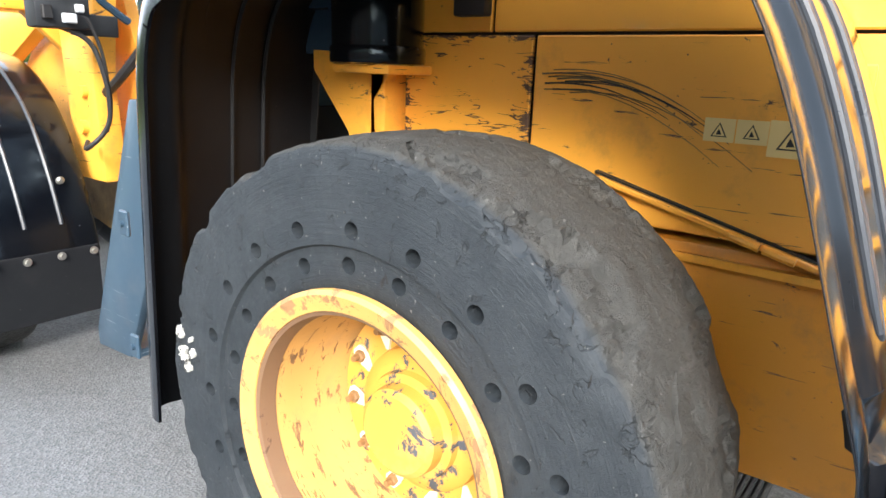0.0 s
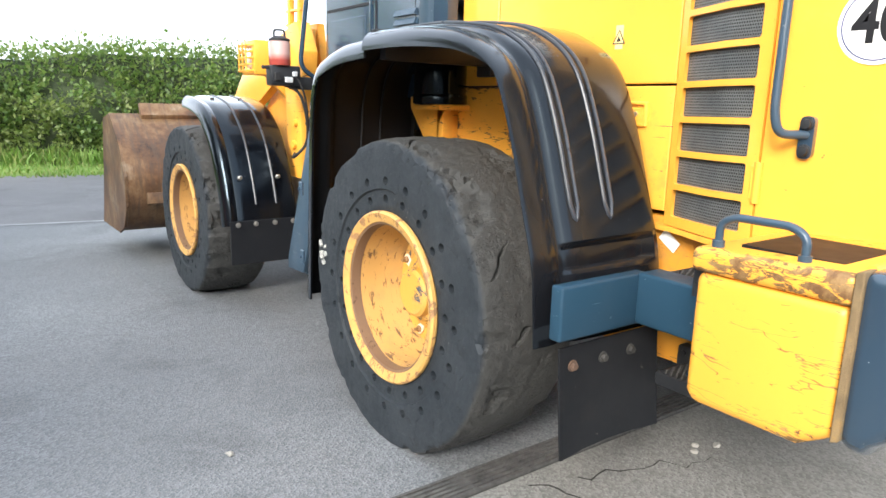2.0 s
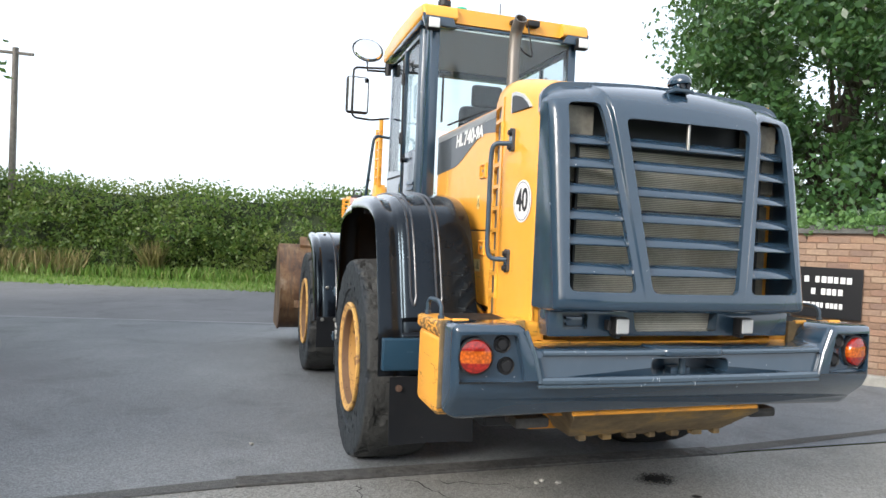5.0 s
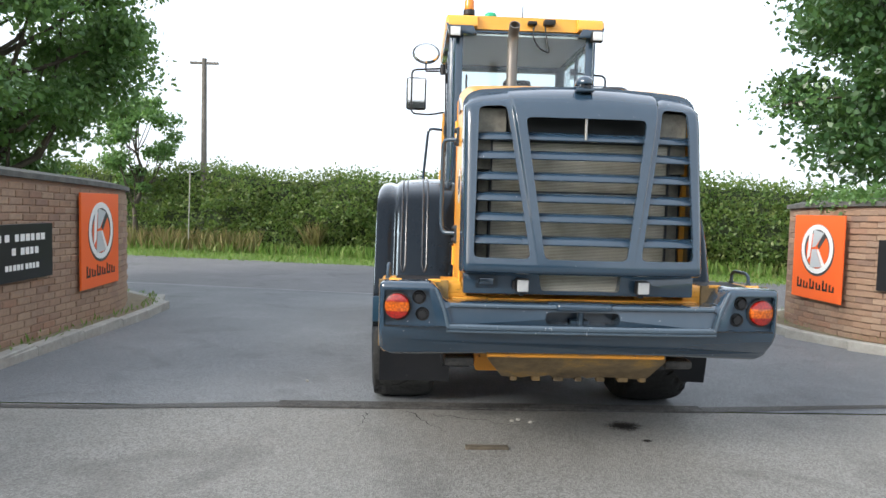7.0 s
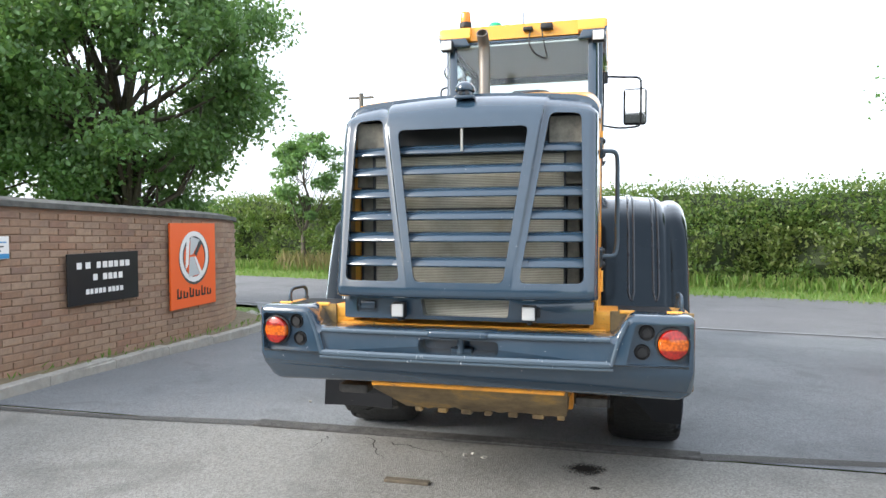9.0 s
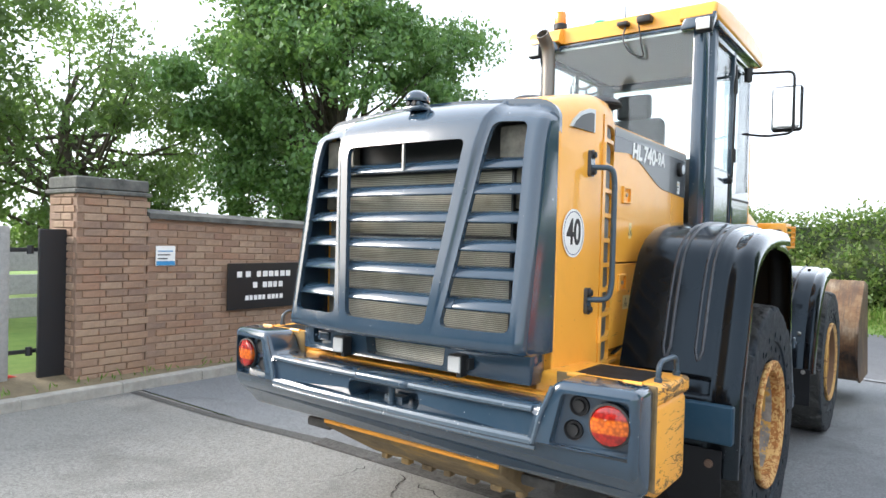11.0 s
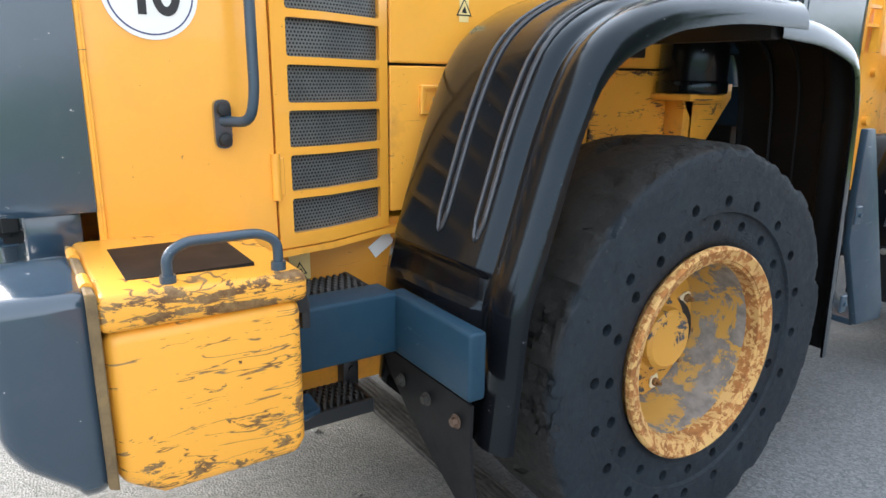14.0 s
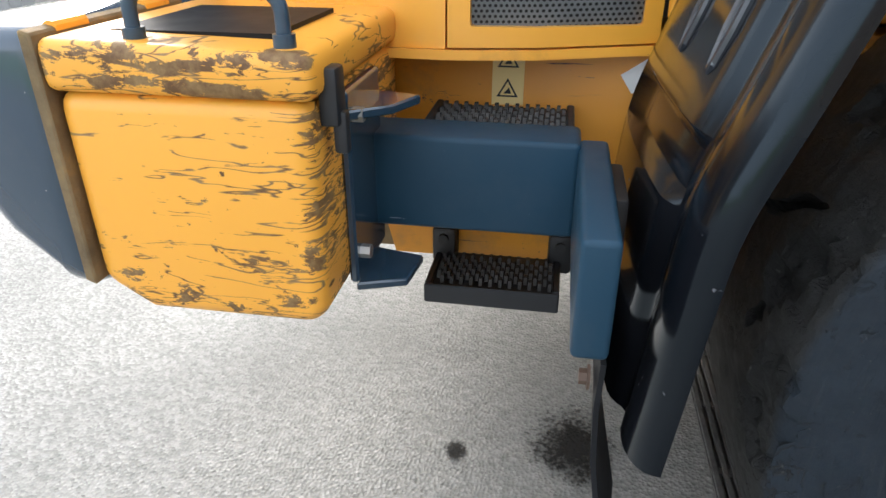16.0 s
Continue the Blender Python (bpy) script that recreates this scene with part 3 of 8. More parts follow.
def tube(pts, r, n=10, r2=None):
    bm = bmesh.new()
    pts = [Vector(p) for p in pts]
    rings = []
    up = Vector((0.13, 0.27, 0.95)).normalized()
    m = len(pts)
    for i, p in enumerate(pts):
        d = (pts[min(i + 1, m - 1)] - pts[max(i - 1, 0)]).normalized()
        if i == 0:
            if abs(d.dot(up)) > 0.9:
                up = Vector((0.95, 0.2, 0.1)).normalized()
            u = d.cross(up).normalized()
        else:
            u = (u - d * u.dot(d)).normalized()
        w = u.cross(d).normalized()
        rad = r if r2 is None else r + (r2 - r) * i / (m - 1)
        rings.append([bm.verts.new(p + (u * math.cos(a) + w * math.sin(a)) * rad) for a in (2 * math.pi * k / n for k in range(n))])
    for a, b in zip(rings, rings[1:]):
        for k in range(n):
            bm.faces.new((a[k], a[(k + 1) % n], b[(k + 1) % n], b[k]))
    bm.faces.new(rings[0][::-1])
    bm.faces.new(rings[-1])
    bmesh.ops.recalc_face_normals(bm, faces=bm.faces)
    return bm


def lathe(profile, n=48, axis="x", centre=(0, 0, 0), close=False):
    """Turn a list of (radius, height) round an axis."""
    bm = bmesh.new()
    c = Vector(centre)
    rings = []
    for r, h in profile:
        ring = []
        for k in range(n):
            a = 2 * math.pi * k / n
            u, w = r * math.cos(a), r * math.sin(a)
            ring.append(bm.verts.new(c + Vector({"x": (h, u, w), "y": (u, h, w), "z": (u, w, h)}[axis])))
        rings.append(ring)
    pairs = list(zip(rings, rings[1:])) + ([(rings[-1], rings[0])] if close else [])
    for a, b in pairs:
        for k in range(n):
            bm.faces.new((a[k], a[(k + 1) % n], b[(k + 1) % n], b[k]))
    if not close:
        bm.faces.new(rings[0])
        bm.faces.new(rings[-1])
    bmesh.ops.recalc_face_normals(bm, faces=bm.faces)
    return bm


def cyl(centre, r, h, axis="z", n=20, bev=0.0):
    return round_edges(lathe([(r, -h / 2), (r, h / 2)], n, axis, centre), bev)


def cut(bm, *tools):
    """bm with the tools taken away."""
    t = merge(*tools)
    obs = []
    for b in (bm, t):
        me = bpy.data.meshes.new("tmp")
        b.to_mesh(me)
        b.free()
        o = bpy.data.objects.new("tmp", me)
        scene.collection.objects.link(o)
        obs.append(o)
    md = obs[0].modifiers.new("cut", "BOOLEAN")
    md.operation, md.object, md.solver = "DIFFERENCE", obs[1], "EXACT"
    md.use_self = True
    bpy.context.view_layer.update()
    dg = bpy.context.evaluated_depsgraph_get()
    me = bpy.data.meshes.new_from_object(obs[0].evaluated_get(dg))
    out = bmesh.new()
    out.from_mesh(me)
    bpy.data.meshes.remove(me)
    for o in obs:
        d = o.data
        bpy.data.objects.remove(o)
        bpy.data.meshes.remove(d)
    return out


def part(name, bm, material, parent=None, label="", angle=32):
    me = bpy.data.meshes.new(name)
    bm.to_mesh(me)
    bm.free()
    for p in me.polygons:
        p.use_smooth = True
    me.set_sharp_from_angle(angle=radians(angle))
    me.materials.append(material)
    ob = new(name, me)
    if parent is not None:
        ob.parent = parent
    if label:
        tagged(ob, label)
    return ob


def shift(bm, x=0, y=0, z=0, flip=False):
    for v in bm.verts:
        v.co += Vector((x, y, z))
        if flip:
            v.co.x = -v.co.x
    if flip:
        bmesh.ops.reverse_faces(bm, faces=bm.faces)
    return bm


def side(bm, s):
    """Mirror a right-hand mesh to the left where s is -1."""
    return shift(bm, flip=(s < 0))


def turn(bm, m):
    bmesh.ops.transform(bm, matrix=m, verts=bm.verts)
    return bm


def lettering(text, size, depth=0.001, bold=0.0):
    cu = bpy.data.curves.new("letters", "FONT")
    cu.body, cu.size, cu.extrude, cu.offset = text, size, depth, bold
    cu.align_x, cu.align_y = "CENTER", "CENTER"
    o = bpy.data.objects.new("letters", cu)
    scene.collection.objects.link(o)
    bpy.context.view_layer.update()
    me = bpy.data.meshes.new_from_object(o.evaluated_get(bpy.context.evaluated_depsgraph_get()))
    out = bmesh.new()
    out.from_mesh(me)
    bpy.data.objects.remove(o)
    bpy.data.meshes.remove(me)
    bpy.data.curves.remove(cu)
    return out


def quads(name, verts, material, label="", category="", kind="stuff"):
    """Many loose four-cornered leaves: verts is an array (n, 4, 3)."""
    n = len(verts)
    me = bpy.data.meshes.new(name)
    me.vertices.add(n * 4)
    me.vertices.foreach_set("co", np.ascontiguousarray(verts, dtype=np.float32).ravel())
    me.loops.add(n * 4)
    me.loops.foreach_set("vertex_index", np.arange(n * 4, dtype=np.int32))
    me.polygons.add(n)
    me.polygons.foreach_set("loop_start", np.arange(0, n * 4, 4, dtype=np.int32))
    me.update(calc_edges=True)
    me.materials.append(material)
    ob = new(name, me)
    return tagged(ob, label, category, "", kind) if (label or category) else ob


rng = np.random.default_rng(7)


def leaf_quads(points, size, up=0.35, slim=0.55):
    """Pointed leaves of about that size at the points, turned at random."""
    n = len(points)
    d = rng.normal(size=(n, 3))
    d[:, 2] -= up
    d /= np.linalg.norm(d, axis=1)[:, None]
    e = np.cross(d, rng.normal(size=(n, 3)))
    e /= np.linalg.norm(e, axis=1)[:, None]
    s = size * rng.uniform(0.6, 1.35, n)[:, None]
    return np.stack([points - d * s * 0.5, points + e * s * slim * 0.5, points + d * s * 0.5, points - e * s * slim * 0.5], axis=1)


# ---- ground ----
def gz(y):
    """Height of the ground: level behind the drain, falling gently to the road in front of it."""
    return -0.025 * (min(max(y, -0.62), 6.0) + 0.62)


def sheet(name, outline, material, lift=0.0, thick=0.0):
    """A paved field with that outline, following the fall of the ground."""
    bm = bmesh.new()
    vs = [bm.verts.new((x, y, 0)) for x, y in outline]
    bm.faces.new(vs)
    for yc in (-0.62, 6.0):
        bmesh.ops.bisect_plane(bm, geom=bm.verts[:] + bm.edges[:] + bm.faces[:], plane_co=(0, yc, 0), plane_no=(0, 1, 0))
    for v in bm.verts:
        v.co.z = gz(v.co.y) + lift
    bmesh.ops.recalc_face_normals(bm, faces=bm.faces)
    if bm.faces[:][0].normal.z < 0:
        bmesh.ops.reverse_faces(bm, faces=bm.faces)
    return part(name, bm, material)


ground = tagged(sheet("ground", [(-900, -900), (900, -900), (900, 900), (-900, 900)], GRASS, -0.06), "open grassy ground reaching the horizon", "ground", kind="structure")
road = tagged(sheet("road", [(-90, 27.6), (-90, 34.0), (90, -9.2), (90, -14.0), (5.4, 4.6), (-5.4, 7.2)], ROAD, 0.0), "grey country road with worn surface", "road", kind="structure")
yard = tagged(sheet("pavement_yard", [(-4.62, -0.70), (-4.62, 4.4), (-5.2, 5.3), (-7, 8.2), (7, 4.8), (5.0, 4.9), (4.15, 4.2), (4.0, 3.2), (4.2, 2.3), (4.6, 1.6), (5.4, 0.6), (6.4, -0.70)], ASPHALT, 0.006), "weathered grey asphalt yard entrance", "asphalt", kind="structure")
tagged(sheet("pavement_apron", [(-4.5, -0.72), (-4.5, -16), (14, -16), (14, -0.72)], APRON, 0.004), "pale worn tarmac of the farm yard", "tarmac", kind="structure")
line = tagged(sheet("trim_road_line", [(-40, 14.1), (-40, 14.2), (40, -0.86), (40, -0.96)], LINE, 0.012), "thin worn white line along the road edge", "road line", kind="structure")
joint = tagged(sheet("trim_joint", [(-4.4, -0.84), (-4.4, -0.765), (-3.2, -0.745), (-1.95, -0.605), (1.3, -0.600), (3.4, -0.40), (6.2, -0.30), (6.2, -0.38), (3.4, -0.48), (1.3, -0.735), (-1.95, -0.735), (-3.2, -0.83)], asphalt_mat("tar_joint", (0.04, 0.04, 0.038), (0.10, 0.098, 0.09), (0.065, 0.063, 0.058)), 0.009), "dark tarred joint between two pavings", "joint", kind="structure")

# slotted drain under the rear axle
drain = tagged(part("drain_channel", box(-1.9, 1.3, -0.735, -0.60, -0.03, 0.011), IRON), "dark slotted cast iron drain channel across the yard", "drain", kind="structure")
bm = bmesh.new()
for i in range(6):
    yb = -0.733 + i * 0.0236
    bm = merge(bm, box(-1.9, 1.3, yb, yb + 0.0125, 0.008, 0.021))
for i in range(13):
    xb = -1.9 + i * 0.25
    bm = merge(bm, box(xb, xb + 0.02, -0.735, -0.60, 0.009, 0.018))
part("grating", bm, GRATE, drain, "worn grey bars of the drain grating")


def stain(cx, cy, r, label, tone=0.014):
    """A soaked spot: a thin round skin on the paving that thins out towards its edge."""
    bm = bmesh.new()
    bm.faces.new([bm.verts.new((cx + 1.5 * r * math.cos(2 * math.pi * k / 28), cy + 1.2 * r * math.sin(2 * math.pi * k / 28), gz(cy) + 0.0085)) for k in range(28)])
    return tagged(part("trim_oil_stain", bm, oil_mat(cx, cy, r, tone)), label, "stain", kind="structure")


stain(0.57, -1.06, 0.15, "dark oil stain soaked into the tarmac")
stain(0.64, -1.36, 0.045, "small dark oil spot on the tarmac")
# thin cracks wander through the tarmac beside the drain
for ci, (x0, y0, ang, ln) in enumerate(((-0.95, -0.80, -1.1, 0.55), (-0.75, -0.86, -0.35, 0.75), (-1.25, -0.84, -1.7, 0.35))):
    rs = random.Random(ci)
    pts, a = [Vector((x0, y0, 0))], ang
    for k in range(14):
        a = ang + rs.uniform(-0.9, 0.9)
        pts.append(pts[-1] + Vector((math.cos(a), math.sin(a), 0)) * ln / 14)
    bm = bmesh.new()
    prev = None
    for k, p in enumerate(pts):
        w = 0.004 * (1 - k / 15) * rs.uniform(0.6, 1.4) + 0.001
        nrm = Vector((-math.sin(ang), math.cos(ang), 0)) * w
        row = (bm.verts.new(p + nrm + Vector((0, 0, 0.0072))), bm.verts.new(p - nrm + Vector((0, 0, 0.0072))))
        if prev:
            bm.faces.new((prev[0], prev[1], row[1], row[0]))
        prev = row
    bmesh.ops.recalc_face_normals(bm, faces=bm.faces)
    tagged(part("trim_crack", bm, mat("crack_dirt", (0.025, 0.023, 0.02), 0.9)), "thin dark crack in the worn tarmac", "crack", kind="structure")
plank = tagged(part("timber_offcut", box(-0.57, -0.30, -1.55, -1.50, 0.004, 0.022, 0.003), stone_mat("weathered_plank", (0.06, 0.05, 0.035), (0.16, 0.13, 0.09), 20)), "flat weathered timber offcut lying on the tarmac", "plank")
for cx, cy, sd in ((-0.2, -1.0, 1), (-0.15, -0.97, 2), (-1.8, 0.05, 3), (-0.07, -1.02, 4)):
    bm = bmesh.new()
    bmesh.ops.create_icosphere(bm, subdivisions=1, radius=0.018)
    for v in bm.verts:
        v.co = Vector((cx + v.co.x * (1 + 0.8 * noise.noise(v.co * 90 + Vector((sd, 0, 0)))), cy + v.co.y, gz(cy) + 0.014 + v.co.z * 0.6))
    tagged(part("pebble", bm, KERB), "small pale stone on the paving", "stone", "loose stones")


# ---- kerbs, verges and walls ----
def along(pts, step):
    """Points every step metres along a bent line, with direction."""
    pts = [Vector((*p, 0)) for p in pts]
    out, carry = [], 0.0
    for a, b in zip(pts, pts[1:]):
        d = b - a
        L = d.length
        s = carry
        while s < L:
            out.append((a + d * s / L, d / L))
            s += step
        carry = s - L
    return out


def ribbon(path, profile):
    """Sweep a profile of (offset to the left of the line, height) along a plan line."""
    bm = bmesh.new()
    P = [Vector((*p, 0)) for p in path]
    rings = []
    for i, p in enumerate(P):
        d = (P[min(i + 1, len(P) - 1)] - P[max(i - 1, 0)]).normalized()
        nrm = Vector((-d.y, d.x, 0))
        rings.append([bm.verts.new(p + nrm * o + Vector((0, 0, gz(p.y) + h))) for o, h in profile])
    k = len(profile)
    for a, b in zip(rings, rings[1:]):
        for j in range(k):
            bm.faces.new((a[j], a[(j + 1) % k], b[(j + 1) % k], b[j]))
    bm.faces.new(rings[0])
    bm.faces.new(rings[-1])
    bmesh.ops.recalc_face_normals(bm, faces=bm.faces)
    return bm


def smooth_line(pts, n=6):
    return [(p.x, p.y) for p in fillet([(x, y, 0) for x, y in pts], 0.8, n)]


KERB_L = smooth_line([(-4.42, -9), (-4.42, -2), (-4.42, -1), (-4.5, 0), (-4.52, 1.7), (-4.47, 2.9), (-4.55, 4.2), (-5.0, 5.3), (-7.5, 6.6)])
KERB_R = smooth_line([(8.2, -1.6), (6.2, -0.2), (5.2, 0.8), (4.42, 1.75), (4.14, 2.5), (4.05, 3.4), (4.28, 4.55), (5.2, 5.0), (7.5, 4.6)])
kerbs = []
for nm, path in (("kerb_left", KERB_L), ("kerb_right", KERB_R)):
    base = tagged(part(nm, ribbon(path, [(0, -0.05), (0, 0.085), (0.02, 0.1), (0.11, 0.1), (0.12, 0.095), (0.12, -0.05)]) if nm == "kerb_left" else
                       ribbon(path, [(0, -0.05), (0, 0.085), (-0.02, 0.1), (-0.11, 0.1), (-0.12, 0.095), (-0.12, -0.05)]), KERB),
                  "raised concrete kerb edging the yard entrance", "kerb", kind="structure")
    sgn = 1 if nm == "kerb_left" else -1
    for p, d in along(path, 0.9):
        nrm = Vector((-d.y, d.x, 0)) * sgn
        b = box(0.006, 0.894, -0.006, 0.118, -0.04, 0.106, 0.01, 1)
        R = Matrix(((d.x, nrm.x, 0), (d.y, nrm.y, 0), (0, 0, 1))).to_4x4()
        turn(b, Matrix.Translation((p.x, p.y, gz(p.y))) @ R)
        if sgn < 0:
            bmesh.ops.reverse_faces(b, faces=b.faces)
        part("kerb_stone", b, KERB, base)

WALL_L = smooth_line([(-4.74, -0.50), (-4.73, 1.5), (-4.75, 3.1), (-4.95, 4.0), (-5.5, 4.9)], 5)
WALL_R = smooth_line([(7.9, -1.2), (6.5, -0.2), (5.6, 0.55), (4.95, 1.3), (4.5, 2.0), (4.36, 2.6), (4.35, 3.3), (4.44, 3.75)], 5)


def verge(name, kerb, wall, sgn):
    bm = bmesh.new()
    a = [bm.verts.new((p.x, p.y, gz(p.y) + 0.09)) for p, d in along([(x - sgn * 0.1, y) for x, y in kerb], 0.3)]
    b = [bm.verts.new((v.co.x - sgn * 0.55, v.co.y, gz(v.co.y) + 0.2)) for v in a]
    c = [bm.verts.new((v.co.x - sgn * 9, v.co.y + 1.0, gz(v.co.y) + 0.2)) for v in a]
    for r0, r1 in ((a, b), (b, c)):
        for i in range(len(a) - 1):
            f = bm.faces.new((r0[i], r0[i + 1], r1[i + 1], r1[i]))
            f.material_index = 0 if r0 is a else 1
    bmesh.ops.recalc_face_normals(bm, faces=bm.faces)
    ob = part(name, bm, EARTH)
    ob.data.materials.append(GRASS)
    return tagged(ob, "earth and weeds verge behind the kerb", "verge", kind="structure")


verge("ground_verge_left", KERB_L, WALL_L, 1)
verge("ground_verge_right", KERB_R, WALL_R, -1)



def brick_mesh(l=0.215, w=0.05, h=0.065):
    b = box(-l / 2, l / 2, -w / 2, w / 2, -h / 2, h / 2, 0.005, 1)
    me = bpy.data.meshes.new("brick")
    b.to_mesh(me)
    b.free()
    me.materials.append(BRICK)
    return me


BRICK_ME = brick_mesh()


def put_brick(me, parent, m):
    o = new("brick", me)
    o.parent = parent
    o.matrix_world = m
    return o


def brick_wall(name, path, top, sgn, label, lo=0.1, keep=300, far_from=None):
    """Core, courses of bricks on the face that looks at the yard, and a coping. sgn: which side of the line the yard is."""
    core = tagged(part(name, ribbon(path, [(sgn * 0.007, lo - 0.2), (sgn * 0.007, top), (sgn * 0.30, top), (sgn * 0.30, lo - 0.2)]), MORTAR), label, "brick wall", kind="structure")
    spots = []
    courses = int((top - lo) / 0.075)
    for c in range(courses):
        z = lo + c * 0.075 + 0.04
        off = 0.1125 if c % 2 else 0.0
        for p, d in along([path[0], path[-1]] if len(path) == 2 else path, 0.225)[:-1]:
            q = p + d * off
            nrm = Vector((-d.y, d.x, 0)) * sgn
            rr = 0.003 * random.uniform(-1, 1)
            ang = math.atan2(d.y, d.x) + radians(random.uniform(-0.6, 0.6))
            spots.append((q + d * 0.1075 + nrm * (0.022 + rr) + Vector((0, 0, gz(q.y) + z + random.uniform(-0.002, 0.002))), ang))
    fx, fy = far_from
    spots.sort(key=lambda s: (s[0].x - fx) ** 2 + (s[0].y - fy) ** 2)
    for pos, ang in spots[:keep]:
        put_brick(BRICK_ME, core, Matrix.Translation(pos) @ Matrix.Rotation(ang, 4, "Z"))
    base = bmesh.new()
    bmesh.ops.create_cube(base, size=1)
    co = np.array([v.co[:] for v in base.verts]) * np.array((0.215, 0.05, 0.065))
    fa = np.array([[v.index for v in f.verts] for f in base.faces])
    base.free()
    vs, fs = [], []
    for i, (pos, ang) in enumerate(spots[keep:]):
        c, s = math.cos(ang), math.sin(ang)
        R = np.array(((c, -s, 0), (s, c, 0), (0, 0, 1)))
        vs.append(co @ R.T + np.array(pos[:]))
        fs.append(fa + 8 * i)
    me = bpy.data.meshes.new("bricks")
    me.from_pydata(np.concatenate(vs).tolist(), [], np.concatenate(fs).tolist())
    me.materials.append(BRICK_ISLAND)
    o = new("bricks", me)
    o.parent = core
    tagged(o, kind="stuff")
    cop = part("coping", round_edges(ribbon(path, [(sgn * -0.045, top), (sgn * -0.045, top + 0.055), (sgn * 0.165, top + 0.105), (sgn * 0.38, top + 0.055), (sgn * 0.38, top)]), 0.008, 1), COPING, core, "dark weathered coping stones")
    return core


WALL_TOP = 1.72
wall_left = brick_wall("wall_left", WALL_L, WALL_TOP, 1, "curved red brick garden wall with dark coping", 0.1, 300, (-4.7, 0.6))
wall_right = brick_wall("wall_right", WALL_R, WALL_TOP, -1, "curved red brick wall across the entrance", 0.1, 300, (4.4, 2.6))

# gate pier
pier = tagged(part("brick_pier", merge(box(-5.32, -4.735, -1.215, -0.515, 0.0, 1.93)), MORTAR), "square red brick gate pier with a stone cap", "pier", kind="structure")
for c in range(25):
    z = 0.13 + c * 0.075
    for face in range(2):
        n = 3
        for k in range(n):
            u = -1.105 + k * 0.225 + (0.06 if c % 2 else 0)
            if face == 0:
                put_brick(BRICK_ME, pier, Matrix.Translation((-4.745 + random.uniform(-0.002, 0.002), u + 0.0, z)) @ Matrix.Rotation(math.pi / 2, 4, "Z"))
            elif k < 2:
                put_brick(BRICK_ME, pier, Matrix.Translation((-4.87 - k * 0.225 - (0.06 if c % 2 else 0), -1.205, z)))
part("pier_cap", merge(box(-5.36, -4.69, -1.25, -0.48, 1.93, 1.975, 0.01, 1), box(-5.33, -4.72, -1.23, -0.50, 1.975, 2.10, 0.015, 1)), COPING, pier, "dark weathered cap stone")
notice = tagged(part("notice_plate", box(-4.722, -4.712, -0.42, -0.20, 1.22, 1.43, 0.002, 1), WHITE), "small white notice plate fixed to the brick wall", "notice")
for i in range(3):
    part("print_bar", box(-4.712, -4.709, -0.40, -0.23 - 0.03 * i, 1.37 - i * 0.04, 1.382 - i * 0.04), INK if i else BLUE, notice)
part("print_band", box(-4.712, -4.709, -0.415, -0.205, 1.225, 1.27), BLUE, notice)


# signs on the walls
def sign_frame(p0, p1, lift=0.03):
    """Matrix that puts x along p0 to p1, y up, z out of the board."""
    d = (Vector((*p1, 0)) - Vector((*p0, 0)))
    L = d.length
    d.normalize()
    up = Vector((0, 0, 1))
    out = d.cross(up)
    m = Matrix((d, up, out)).transposed().to_4x4()
    c = (Vector((*p0, 0)) + Vector((*p1, 0))) / 2 + out * lift
    return Matrix.Translation(c) @ m, L


def orange_sign(p0, p1, z0, z1):
    m, w = sign_frame(p0, p1)
    h = z1 - z0
    e = tagged(part("dealer_sign", turn(box(-w / 2, w / 2, z0, z1, -0.012, 0.012, 0.003, 1), m), ORANGE_SIGN), "tall orange sign board with round white emblem on brick wall", "sign", "signs on the walls")
    cz = z1 - h * 0.40
    r = w * 0.32
    part("emblem", turn(lathe([(r * 0.8, 0.013), (r * 0.8, 0.017), (r, 0.017), (r, 0.013)], 48, "z", (0, cz, 0), True), m), WHITE, e)
    part("emblem_shade", turn(lathe([(r * 0.74, 0.0125), (r * 0.74, 0.015), (r * 1.05, 0.015), (r * 1.05, 0.0125)], 48, "z", (0.02 * r, cz - 0.05 * r, 0), True), m), DECAL, e)
    for poly, tone in (([(-0.52, 0.70), (-0.30, 0.78), (-0.42, -0.30), (-0.62, -0.50)], WHITE), ([(-0.24, 0.80), (0.40, 0.66), (-0.10, 0.10), (-0.30, 0.06)], SILVER), ([(-0.32, -0.02), (-0.06, 0.0), (0.36, -0.72), (-0.40, -0.78)], SILVER), ([(0.02, 0.12), (0.40, 0.66), (0.58, 0.55), (0.14, 0.02)], DECAL), ([(-0.02, -0.02), (0.10, 0.0), (0.52, -0.62), (0.38, -0.70)], WHITE)):
        part("emblem_bar", turn(prism([(px * r, cz + pz * r) for px, pz in poly], "z", 0.013, 0.0175), m), tone, e)
    for k in range(6):
        x = -w * 0.33 + k * w * 0.132
        hh = 0.12 if k in (0, 2, 4) else 0.085
        part("emblem_mark", turn(fillet_frame(x, z0 + 0.13, w * 0.095, hh * h), m), INK, e)
    return e


def fillet_frame(x, z, w, h):
    b = merge(box(x - w / 2, x - w / 2 + w * 0.3, z, z + h, 0.013, 0.016), box(x + w * 0.2, x + w / 2, z, z + h * 0.8, 0.013, 0.016), box(x - w * 0.2, x + w * 0.2, z, z + h * 0.2, 0.013, 0.0155))
    return b


